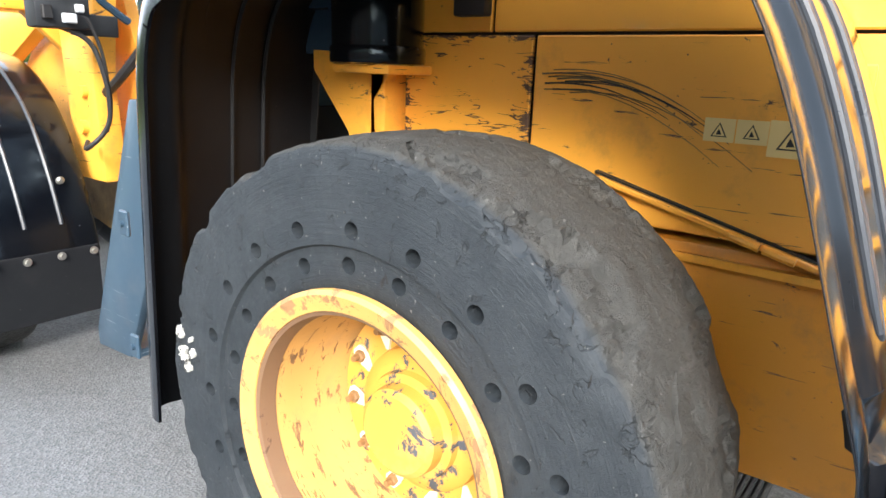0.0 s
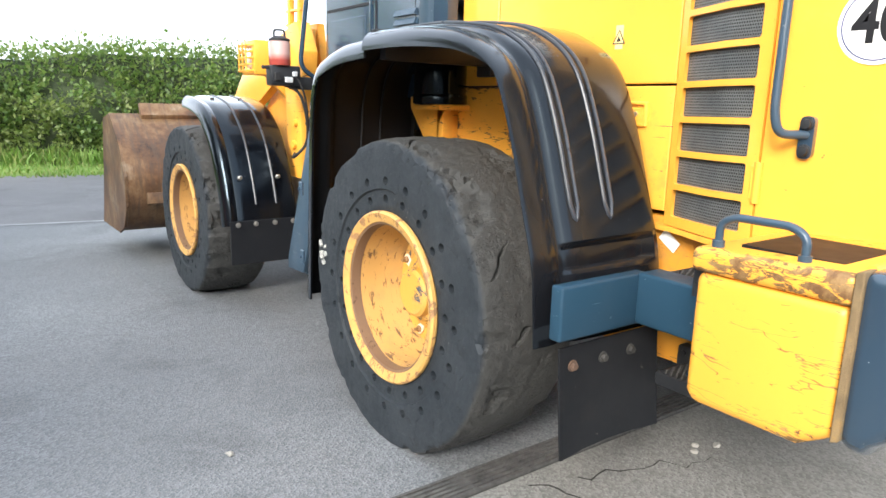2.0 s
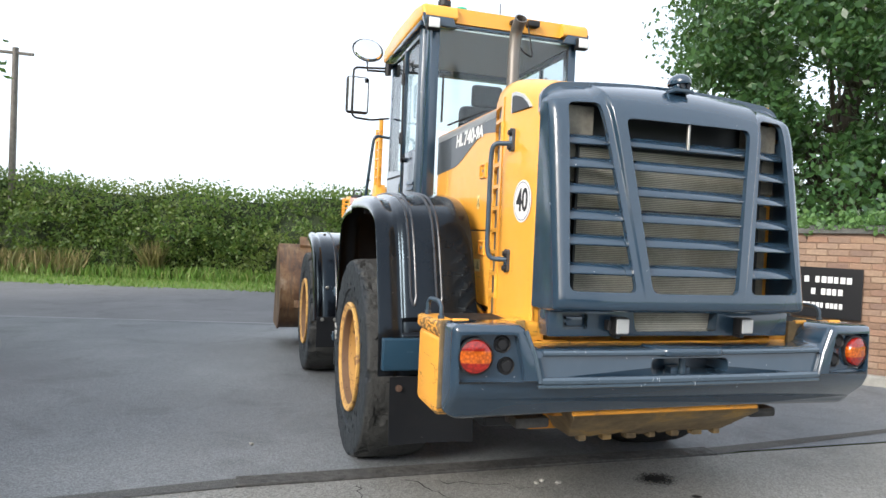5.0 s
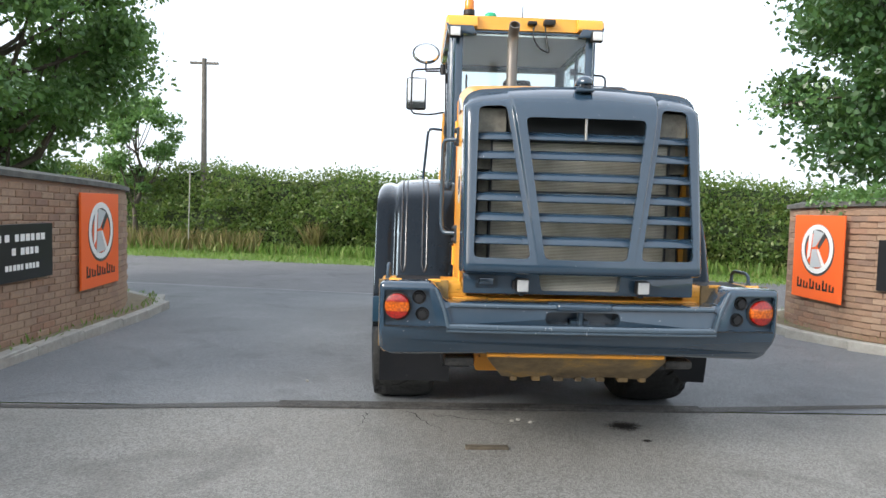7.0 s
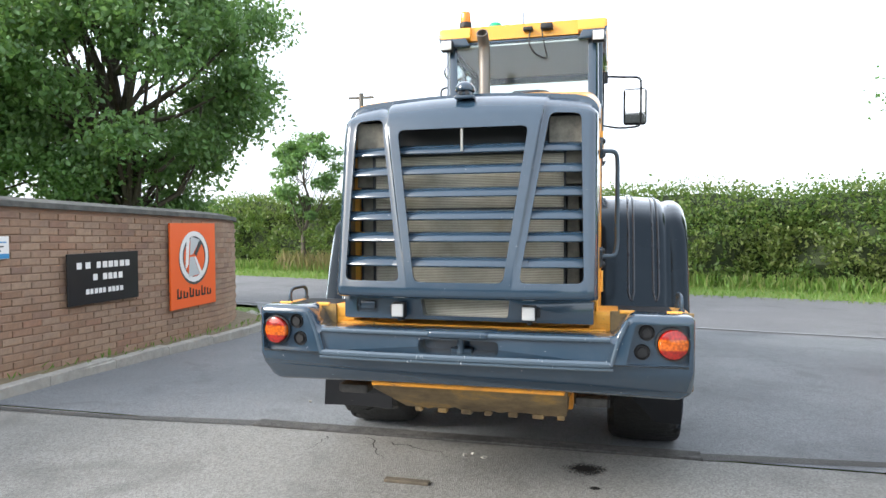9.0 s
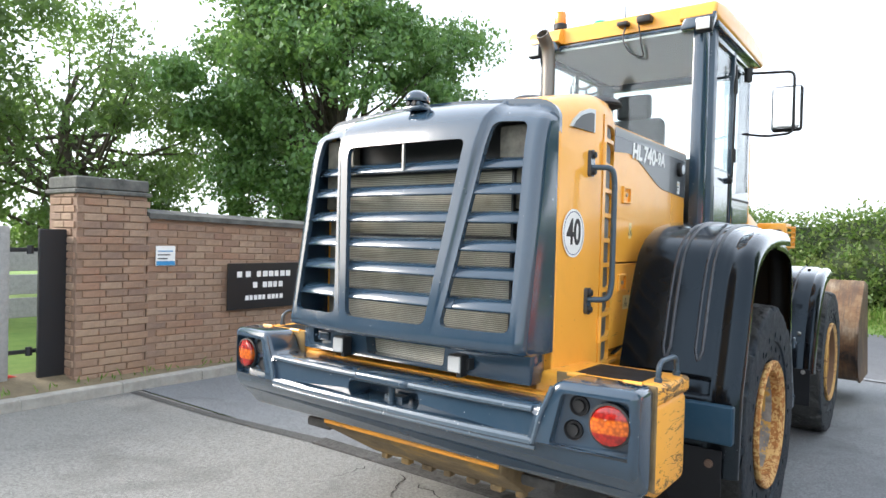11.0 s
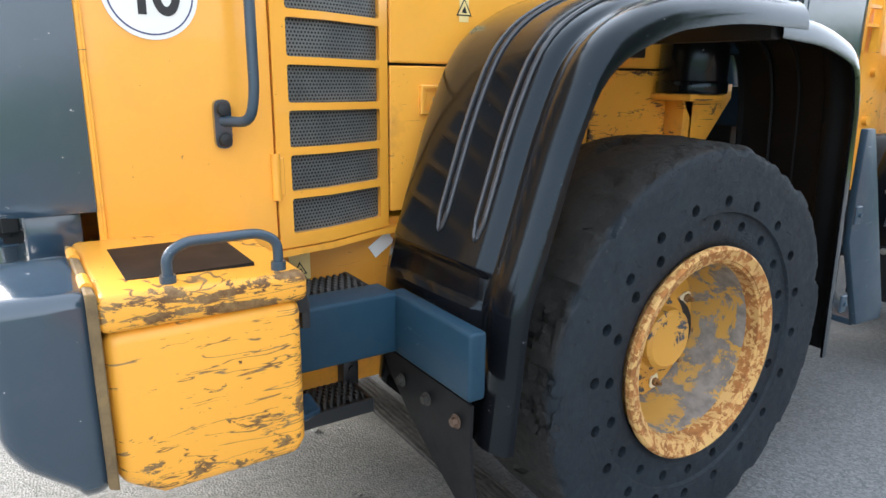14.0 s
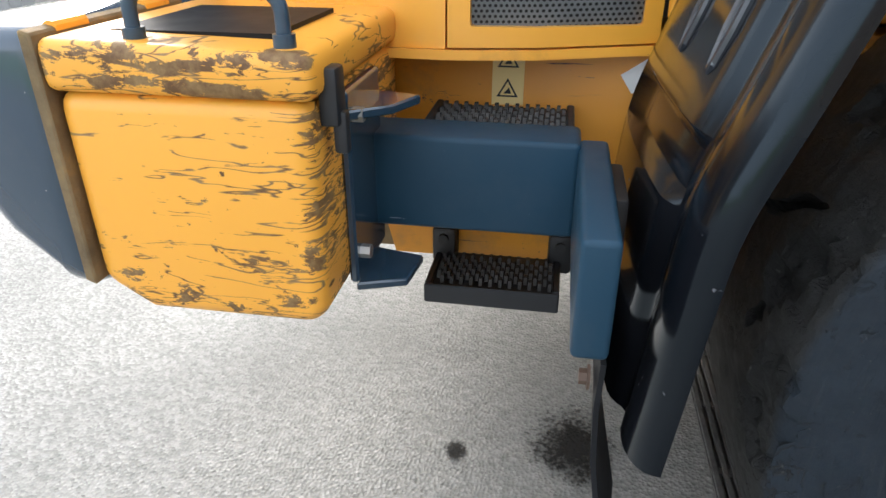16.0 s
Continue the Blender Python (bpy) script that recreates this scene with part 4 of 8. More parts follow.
def black_sign(p0, p1, z0, z1):
    m, w = sign_frame(p0, p1)
    e = tagged(part("name_sign", turn(box(-w / 2, w / 2, z0, z1, -0.01, 0.01, 0.003, 1), m), BLACK_SIGN), "black name board with white bars of lettering on brick wall", "sign", "signs on the walls")
    h = z1 - z0
    rows = ((0.76, 0.125, ((-0.385, 1), (-0.27, 1), (-0.12, 6)), 0.083), (0.52, 0.125, ((-0.17, 1), (-0.035, 4)), 0.075), (0.245, 0.10, ((-0.27, 5), (0.035, 4)), 0.058))
    for cy, hh, words, pitch in rows:
        for a, n in words:
            for k in range(n):
                x0 = (a + k * pitch) * w
                lw = pitch * w * (0.78 if (k + n) % 3 else 0.66)
                za, zb = z0 + (cy - hh / 2) * h, z0 + (cy + hh / 2) * h
                part("letter_bar", turn(box(x0, x0 + lw, za, zb, 0.009, 0.012), m), WHITE, e)
    return e


orange_sign((-4.72, 2.09), (-4.77, 3.15), 0.445, 1.56)
black_sign((-4.715, 0.44), (-4.72, 1.50), 0.69, 1.235)
orange_sign((4.30, 3.28), (4.335, 2.29), 0.44, 1.53)
black_sign((4.51, 1.95), (4.925, 1.29), 0.67, 1.26)


# added wall, never in view, closing the yard behind to darken reflections
DARK_WALL = stone_mat("unseen_wall_face", (0.045, 0.048, 0.045), (0.10, 0.10, 0.09), 2.5)
tagged(part("wall_barn_south", box(-24, 4, -17.2, -16.8, -0.1, 3.8), DARK_WALL), "added dark wall out of view that darkens reflections", "wall", kind="structure")


# timber gate and the black post beside the pier
gate = tagged(new("farm_gate"), "weathered grey boarded timber gate standing open", "gate")
for i in range(42):
    y1 = -1.80 - i * 0.165
    me_b = box(-4.98, -4.955, y1 - 0.158, y1, 0.07, 1.50, 0.004, 1)
    part("board", me_b, WOOD, gate)
for z, ya in ((0.30, -3.6), (1.47, -8.73)):
    part("rail", box(-4.955, -4.935, ya, -1.79, z, z + 0.085, 0.004, 1), DARK, gate, "dark iron strap across the boards")
part("gate_post", box(-5.06, -4.94, -1.795, -1.70, 0.1, 1.60, 0.02, 2), WOOD, gate)
for z in (0.40, 1.36):
    part("hinge", merge(box(-5.0, -4.98, -1.72, -1.42, z, z + 0.04, 0.006, 1), cyl((-4.98, -1.52, z + 0.02), 0.03, 0.08, "z", 12)), DARK, gate)
post = tagged(part("black_gate_leaf", box(-4.95, -4.905, -1.47, -1.20, 0.1, 1.58, 0.008, 1), mat("black_painted_board", (0.012, 0.013, 0.016), 0.5)), "narrow black painted board beside the brick pier", "gate board")
tagged(part("red_wedge", prism([(-1.72, 0.13), (-1.58, 0.13), (-1.58, 0.18), (-1.68, 0.21)], "x", -5.15, -5.0, 0.01), RED_PAINT), "small red plastic wedge lying on the grass", "wedge")
fence = tagged(new("back_fence"), "low grey plank fence behind the gate", "fence")
for k in range(3):
    part("plank", box(-8.2, -8.16, -7, 1.0, 0.35 + k * 0.32, 0.62 + k * 0.32, 0.005, 1), WOOD, fence)
for k in range(5):
    part("fence_post", box(-8.16, -8.06, -6.5 + k * 1.7, -6.4 + k * 1.7, 0.05, 1.4, 0.01, 1), WOOD, fence)
lorry = tagged(new("parked_lorry"), "rear of a parked lorry with striped orange boards", "lorry")
part("body", box(-9.6, -8.9, -3.9, -2.05, 0.9, 1.98, 0.03), DARK, lorry)
for k in range(4):
    part("stripe_board", prism([(-2.95 + 0.16 * k, 1.62), (-2.87 + 0.16 * k, 1.62), (-2.81 + 0.16 * k, 1.80), (-2.89 + 0.16 * k, 1.80)], "x", -8.9, -8.88), ORANGE_SIGN if k % 2 else STICKER, lorry)
part("tyre", lathe([(0.2, -0.1), (0.42, -0.12), (0.45, -0.08), (0.45, 0.08), (0.42, 0.12), (0.2, 0.1)], 28, "x", (-8.9, -2.4, 0.45)), RUBBER, lorry)


# ---- hedge, trees, pole ----
def hedge_y(x):
    return 16.2 - 0.28 * x


def lump(x, z, s=0.0):
    tall = 0.7 * max(0.0, 1 - abs(x + 9.3) / 3.2) + 1.1 * max(0.0, 1 - abs(x + 14.2) / 2.6) if s == 3 else 0.0
    return tall + 0.75 * noise.noise(Vector((x * 0.45, z * 0.7, s))) + 0.25 * noise.noise(Vector((x * 1.7, z * 1.9, s + 5)))


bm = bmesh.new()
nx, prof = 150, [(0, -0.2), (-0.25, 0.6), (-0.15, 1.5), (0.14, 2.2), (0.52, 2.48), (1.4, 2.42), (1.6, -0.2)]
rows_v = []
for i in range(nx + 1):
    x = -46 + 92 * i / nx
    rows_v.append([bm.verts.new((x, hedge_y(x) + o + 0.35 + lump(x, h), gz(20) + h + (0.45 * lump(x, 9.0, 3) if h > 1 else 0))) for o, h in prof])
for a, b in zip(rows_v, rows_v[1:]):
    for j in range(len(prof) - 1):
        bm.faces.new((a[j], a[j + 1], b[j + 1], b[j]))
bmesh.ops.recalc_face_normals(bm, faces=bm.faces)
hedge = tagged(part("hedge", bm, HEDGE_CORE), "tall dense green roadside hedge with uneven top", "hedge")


def hedge_leaves(n, size):
    x = rng.uniform(-40, 40, n)
    u = rng.uniform(0, 1, n) ** 0.85
    out = np.zeros((n, 3))
    for i in range(n):
        h = u[i] * 2.75
        back = 0.0 if h < 2.1 else rng.uniform(0, 1.3)
        l = lump(x[i], h)
        out[i] = (x[i], hedge_y(x[i]) + l * 1.0 + back - 0.12 + rng.normal() * 0.16 + (0.15 if h > 1.6 else -0.15), gz(20) + min(h, 2.5) + 0.45 * lump(x[i], 9.0, 3) * (h > 1) + rng.normal() * 0.13 + (abs(rng.normal()) * 0.11 if h > 2.3 else 0))
    return leaf_quads(out, size)


all_leaves = hedge_leaves(175000, 0.125)
mid_pt = all_leaves.mean(axis=1)
dens = np.array([noise.noise(Vector((p[0] * 1.1, p[1] * 0.5, p[2] * 1.3))) + 0.6 * noise.noise(Vector((p[0] * 2.9, 3.0, p[2] * 3.1))) for p in mid_pt])
all_leaves = all_leaves[(dens > -0.22) | (mid_pt[:, 2] > gz(20) + 2.05) | (rng.uniform(0, 1, len(dens)) < 0.22)]
tone_n = np.array([noise.noise(Vector((p[0] * 0.35, 8.0, p[2] * 0.6))) + 0.35 * noise.noise(Vector((p[0] * 2.0, 1.0, p[2] * 2.0))) for p in all_leaves.mean(axis=1)])
for sel, m_leaf, txt in ((tone_n <= 0.22, LEAF_HEDGE, "small green hedge leaves"), (tone_n > 0.22, LEAF_OLIVE, "paler olive hedge leaves")):
    hl = quads("hedge_leaves", all_leaves[sel], m_leaf)
    hl.parent = hedge
    tagged(hl, txt, kind="stuff")


def blades(n, xs, yf, h0, h1, w):
    p = np.zeros((n, 3))
    x = rng.uniform(xs[0], xs[1], n)
    y = np.array([yf(a) for a in x])
    p[:, 0], p[:, 1], p[:, 2] = x, y, gz(20) - 0.05
    h = rng.uniform(h0, h1, n)
    lean = rng.normal(size=(n, 2)) * 0.3 * h[:, None]
    a = rng.uniform(0, math.pi, n)
    e = np.stack([np.cos(a) * w, np.sin(a) * w, np.zeros(n)], axis=1)
    tip = p + np.stack([lean[:, 0], lean[:, 1], h], axis=1)
    mid = p + np.stack([lean[:, 0] * 0.35, lean[:, 1] * 0.35, h * 0.55], axis=1)
    return np.stack([p - e, mid - e * 0.7, tip, mid + e], axis=1)


g1 = quads("verge_grass", blades(26000, (-38, 38), lambda a: 11.9 - 0.262 * a + rng.uniform(0, 4.6), 0.05, 0.16, 0.02), GRASS_BLADE, "mown green roadside grass", "grass")
g2 = quads("tall_weeds", blades(16000, (-38, 38), lambda a: hedge_y(a) - 0.3 - abs(rng.normal()) * 0.55, 0.12, 0.48, 0.03), GRASS_BLADE, "tall rough grass and weeds at the hedge foot", "weeds")
quads("dry_grass", np.concatenate([blades(1500, (-12.0, -6.2), lambda a: hedge_y(a) - 0.5 - abs(rng.normal()) * 0.4, 0.3, 0.9, 0.025), blades(260, (-4.5, -4.1), lambda a: hedge_y(a) - 0.4, 0.6, 1.25, 0.025)]), DRY_BLADE, "straw coloured dry grass under the hedge", "weeds")


def wall_weeds(n, pts, spread):
    base = np.array([pts[int(i)] for i in rng.integers(0, len(pts), n)])
    p = np.zeros((n, 3))
    p[:, :2] = base + rng.normal(size=(n, 2)) * spread
    p[:, 2] = np.array([gz(v) for v in p[:, 1]]) + 0.12
    h = rng.uniform(0.02, 0.11, n)
    e = np.stack([np.full(n, 0.006), np.full(n, 0.006), np.zeros(n)], axis=1)
    tip = p + np.stack([rng.normal(size=n) * 0.03, rng.normal(size=n) * 0.03, h], axis=1)
    return np.stack([p - e, (p + tip) / 2 - e, tip, (p + tip) / 2 + e], axis=1)


quads("verge_weeds", np.concatenate([wall_weeds(300, [(p.x - 0.13, p.y) for p, d in along(KERB_L, 0.15)], 0.05), wall_weeds(250, [(p.x + 0.16, p.y) for p, d in along(KERB_R, 0.2)], 0.06)]), GRASS_BLADE, "small weeds and moss growing behind the kerbs", "weeds")


def tree(name, base, height, crown, n_leaf, leaf, seed, label, trunk_r=0.28, clumps=60, mat_leaf=None):
    """Tapered trunk, limbs and a crown of many leaves gathered in clumps with gaps between. crown: centre and half sizes."""
    rs = np.random.default_rng(seed)
    e = new(name)
    tagged(e, label, "tree")
    bx, by, bz = base
    (cx, cy, cz), (hx, hy, hz) = crown
    wob = lambda k: Vector((math.sin(k * 1.7 + seed) * 0.12, math.cos(k * 1.3 + seed) * 0.12, 0))
    pts = [Vector((bx, by, bz)) + (Vector((cx, cy, cz + hz * 0.55)) - Vector((bx, by, bz))) * (k / 7) + wob(k) * (k > 0) for k in range(8)]
    part("trunk", tube(pts, trunk_r, 14, trunk_r * 0.18), BARK, e)
    cl, tips = [], []
    for i in range(clumps):
        v = rs.normal(size=3)
        v /= np.linalg.norm(v)
        r = rs.uniform(0.45, 1.0) ** 0.6 * (rs.uniform(1.0, 1.22) if rs.uniform() < 0.22 else 1.0)
        c = np.array((cx + v[0] * hx * r, cy + v[1] * hy * r, cz + v[2] * hz * r))
        cl.append((c, rs.uniform(0.13, 0.26) * (hx + hz) / 1.7 * min(1.0, (95 / clumps) ** 0.6)))
    for c, r in cl[::2]:
        k = int(rs.integers(2, 6))
        s = pts[k]
        t = Vector(c)
        m = (s + t) / 2 + Vector((rs.normal() * 0.2, rs.normal() * 0.2, -0.25))
        part("limb", tube([s, (s + m) / 2 + Vector((0, 0, -0.05)), m, (m + t) / 2, t], trunk_r * 0.24, 7, 0.012), BARK, e)
    per = n_leaf // clumps
    P = []
    for c, r in cl:
        d = rs.normal(size=(per, 3))
        d /= np.linalg.norm(d, axis=1)[:, None]
        rad = r * (rs.uniform(0.15, 1.0, per) ** 0.7 * rs.uniform(0.75, 1.3, per))[:, None]
        P.append(c + d * rad * np.array((1.15, 1.15, 0.8)))
    o = quads("crown", leaf_quads(np.concatenate(P), leaf, 0.5), mat_leaf or LEAF_TREE)
    o.parent = e
    tagged(o, kind="stuff")
    return e


tree("garden_tree", (-8.1, 5.5, -0.1), 9, ((-8.3, 5.6, 4.45), (2.95, 2.8, 3.1)), 108000, 0.115, 3, "large leafy green tree behind the brick wall", 0.24, 145)
tree("garden_tree", (7.8, 4.2, -0.1), 9, ((7.8, 4.2, 4.2), (3.0, 2.9, 3.2)), 66000, 0.125, 5, "tall dark green tree behind the entrance wall", 0.26, 95, LEAF_DARK)
tree("roadside_tree", (-10.8, 18.6, -0.2), 6, ((-10.8, 18.8, 3.6), (1.35, 1.2, 1.7)), 7000, 0.15, 8, "small slender green tree in the hedge", 0.1, 36)
tree("yard_tree", (-13.5, -1.2, 0), 9, ((-13.5, -1.2, 5.0), (2.8, 2.8, 3.2)), 25000, 0.135, 11, "leafy green tree beyond the timber gate", 0.26, 80, LEAF_LIGHT)
tree("yard_tree", (-15.5, -5.2, 0), 8, ((-15.5, -5.2, 3.8), (2.9, 2.9, 3.0)), 22000, 0.135, 13, "broad green tree beyond the timber gate", 0.26, 80, LEAF_LIGHT)
tree("yard_tree", (-14.0, 2.6, 0), 8, ((-14.0, 2.8, 3.6), (2.8, 2.8, 2.8)), 22000, 0.135, 15, "leafy green tree standing beyond the garden", 0.26, 80, LEAF_LIGHT)

ivy_line = [(p, d) for p, d in along(WALL_R, 0.05) if 0.2 < p.y < 3.2]
ivy_pts = []
for k in range(1500):
    p, d = ivy_line[int(rng.integers(0, len(ivy_line)))]
    side_off = rng.uniform(-0.08, 0.45)
    drop = -abs(rng.normal()) * 0.10 * max(0.0, noise.noise(Vector((p.y * 1.7, 2.0, 0))) + 0.45) if side_off < 0.03 else abs(rng.normal()) * 0.10
    ivy_pts.append((p.x + d.y * side_off, p.y - d.x * side_off, gz(p.y) + WALL_TOP + 0.08 + drop))
quads("wall_ivy", leaf_quads(np.array(ivy_pts), 0.07, 0.6, 0.8), LEAF_TREE, "green ivy hanging over the wall coping", "ivy")

twig_pts = [(6.3, 4.1, 3.25), (5.6, 4.05, 3.3), (4.85, 4.0, 3.22), (4.2, 4.0, 3.08)]
twig = tagged(part("overhanging_branch", tube(twig_pts, 0.028, 7, 0.006), BARK), "thin leafy branch hanging out over the entrance", "branch")
tw = [np.array(twig_pts[3]) + rng.normal(size=(110, 3)) * np.array((0.18, 0.14, 0.13)), np.array(twig_pts[2]) + rng.normal(size=(120, 3)) * np.array((0.25, 0.16, 0.16)), np.array(twig_pts[1]) + rng.normal(size=(200, 3)) * np.array((0.3, 0.2, 0.2))]
tl_ob = quads("twig_leaves", leaf_quads(np.concatenate(tw), 0.085, 0.5), LEAF_TREE)
tl_ob.parent = twig
tagged(tl_ob, kind="stuff")

pole = tagged(new("utility_pole"), "tall weathered wooden utility pole with cross arm", "utility pole")
part("shaft", tube([(-8.6, 19.0, -0.2), (-8.6, 19.0, 6.6)], 0.11, 14, 0.085), POLE, pole)
part("cross_arm", box(-9.1, -8.1, 18.95, 19.05, 6.40, 6.48, 0.01, 1), POLE, pole)
tagged(part("marker_post", tube([(-8.62, 17.4, -0.25), (-8.56, 17.4, 2.55)], 0.02, 10), KERB), "thin white post standing on the grass verge", "post")


# ---- wheel loader ----
loader = tagged(new("wheel_loader"), "yellow and slate grey articulated wheel loader, used and scratched", "wheel loader")
RW = (1.21, -0.17, 0.635)
FW = (1.21, 2.88, 0.55)


# wheels: a worn solid tyre with two rings of holes on a deep yellow rim
def tyre_bm():
    prof = [(0.335, -0.43), (0.40, -0.455), (0.53, -0.47), (0.60, -0.46), (0.632, -0.43), (0.638, -0.40), (0.642, -0.36), (0.645, -0.33), (0.646, -0.30), (0.6475, -0.275), (0.648, -0.25), (0.649, -0.225), (0.649, -0.20), (0.6485, -0.18), (0.648, -0.16), (0.6475, -0.14), (0.647, -0.12),
            (0.6465, -0.10), (0.646, -0.085), (0.645, -0.07), (0.644, -0.055), (0.6425, -0.043), (0.641, -0.034), (0.638, -0.022), (0.635, -0.013), (0.631, -0.006), (0.625, -0.002), (0.605, 0.0), (0.58, 0.0), (0.53, 0.0), (0.475, 0.0), (0.445, -0.002), (0.44, -0.012), (0.40, -0.014), (0.365, -0.014), (0.352, -0.02), (0.335, -0.03)]
    fine = []
    for (r0, x0), (r1, x1) in zip(prof, prof[1:] + prof[:1]):
        n = max(1, int(math.hypot(r1 - r0, x1 - x0) / 0.011)) if min(r0, r1) > 0.52 else 1
        fine += [(r0 + (r1 - r0) * k / n, x0 + (x1 - x0) * k / n) for k in range(n)]
    bm = lathe(fine, 380, "x", (0, 0, 0), True)
    for v in bm.verts:
        r = math.hypot(v.co.y, v.co.z)
        if r > 0.5:
            q = v.co * 5.0
            k = min(1.0, (r - 0.5) / 0.1)
            d = 0.003 * noise.noise(q) + 0.002 * noise.noise(q * 4.1) + 0.0025 * noise.noise(q * 9.3) + 0.0015 * noise.noise(q * 21.0)
            a = math.atan2(v.co.z, v.co.y)
            # torn flakes: ledges where the rubber has come away
            w = Vector((v.co.x * 13.0, math.cos(a) * 5.5, math.sin(a) * 5.5))
            f = noise.noise(w) + 0.45 * noise.noise(w * 3.1)
            near = max(0.0, 1 - abs(v.co.x + 0.05) / 0.17)
            d -= (0.006 * min(1.0, max(0.0, (f - 0.30) / 0.06)) + 0.012 * min(1.0, max(0.0, (f - 0.56) / 0.05))) * (0.35 + 0.65 * near)
            # shoulder chunks torn out of the tread edge
            bite = 0.0
            for a0, wd, dp, xm in TORN:
                da = (a - a0 + math.pi) % (2 * math.pi) - math.pi
                if abs(da) < wd:
                    bite = max(bite, dp * (1 - (da / wd) ** 2) ** 0.6 * max(0.0, 1 - abs(v.co.x - xm) / 0.11))
            # chunks gouged out of the tread, with steep ragged walls
            for a0, xc, sc in CRATERS:
                da = (a - a0 + math.pi) % (2 * math.pi) - math.pi
                u, w_ = da * 0.645 / (0.075 * sc), (v.co.x - xc) / (0.05 * sc)
                if abs(u) < 1.6 and abs(w_) < 1.6:
                    rad = math.hypot(u, w_) + 0.55 * noise.noise(v.co * 24 + Vector((a0, 0, 0))) + 0.25 * noise.noise(v.co * 60)
                    if rad < 1:
                        bite = max(bite, 0.021 * min(1.0, (1 - rad) / 0.16) * (0.75 + 0.5 * noise.noise(v.co * 45)))
            s = 1 + (d * k - bite) / r
            v.co.y *= s
            v.co.z *= s
            v.co.x += 0.004 * noise.noise(q * 3)
    tools = []
    for ring, n, off in ((0.478, 20, 0.0), (0.405, 20, 0.16)):
        for i in range(n):
            a = 2 * math.pi * (i + off) / n
            tools.append(cyl((-0.01, ring * math.cos(a), ring * math.sin(a)), 0.0175, 0.09, "x", 14))
    for i in range(4):
        a = 2 * math.pi * i / 4 + 0.25 * math.sin(i * 2.3) + 0.5
        # remains of the lug grooves
        t = prism([(-0.004, 0.008), (0.008, 0.010), (0.012, 0.05), (-0.008, 0.05)], "x", -0.10 - 0.05 * (i % 3), -0.02 + 0.04 * (i % 2))
        turn(t, Matrix.Rotation(a, 4, "X") @ Matrix.Translation((0, 0, 0.622)) @ Matrix.Rotation(0.5, 4, "Z"))
        tools.append(t)
    for i in range(11):
        # worn remains of the lug slots, torn open across the tread
        a = 2 * math.pi * i / 11 + 0.3 * math.sin(i * 3.7)
        t = bmesh.new()
        bmesh.ops.create_icosphere(t, subdivisions=3, radius=1.0)
        ln, wd = 0.055 + 0.03 * math.sin(i * 2.1), 0.012 + 0.006 * math.cos(i * 1.3)
        for v in t.verts:
            k = 1 + 0.5 * noise.noise(v.co * 2.3 + Vector((i * 3.1, 0, 0)))
            v.co = Vector((v.co.x * ln * k, v.co.y * wd * k + 0.012 * math.sin(v.co.x * 2.5), v.co.z * 0.024 * k))
        turn(t, Matrix.Rotation(a - math.pi / 2, 4, "X") @ Matrix.Translation((-0.05 - 0.05 * (i % 3) + (0.0 if i % 2 else -0.12), 0, 0.648)) @ Matrix.Rotation(0.5 + 0.3 * math.sin(i), 4, "Z"))
        tools.append(t)
    return cut(bm, *tools)


CRATERS = ((0.84, -0.045, 1.75), (0.76, -0.075, 1.3), (0.95, -0.02, 1.1), (0.66, -0.02, 0.8), (1.12, -0.33, 1.2), (0.97, -0.37, 0.9), (0.51, -0.36, 1.6), (1.26, -0.06, 0.7), (2.88, -0.05, 1.3), (2.62, -0.12, 0.8), (2.2, -0.22, 1.0), (3.6, -0.02, 1.0), (4.4, -0.12, 1.2), (5.3, -0.04, 1.1), (0.2, -0.3, 1.2), (1.55, -0.28, 1.0), (5.9, -0.1, 0.9))
TORN = ((2.05, 0.09, 0.022, -0.05), (2.42, 0.05, 0.02, -0.03), (1.2, 0.06, 0.02, -0.01), (0.4, 0.14, 0.02, -0.42), (3.3, 0.05, 0.015, -0.02),
        (4.1, 0.07, 0.016, -0.05), (5.0, 0.06, 0.018, -0.01), (5.6, 0.09, 0.025, -0.40), (2.9, 0.08, 0.02, -0.42), (0.0, 0.05, 0.014, -0.02))


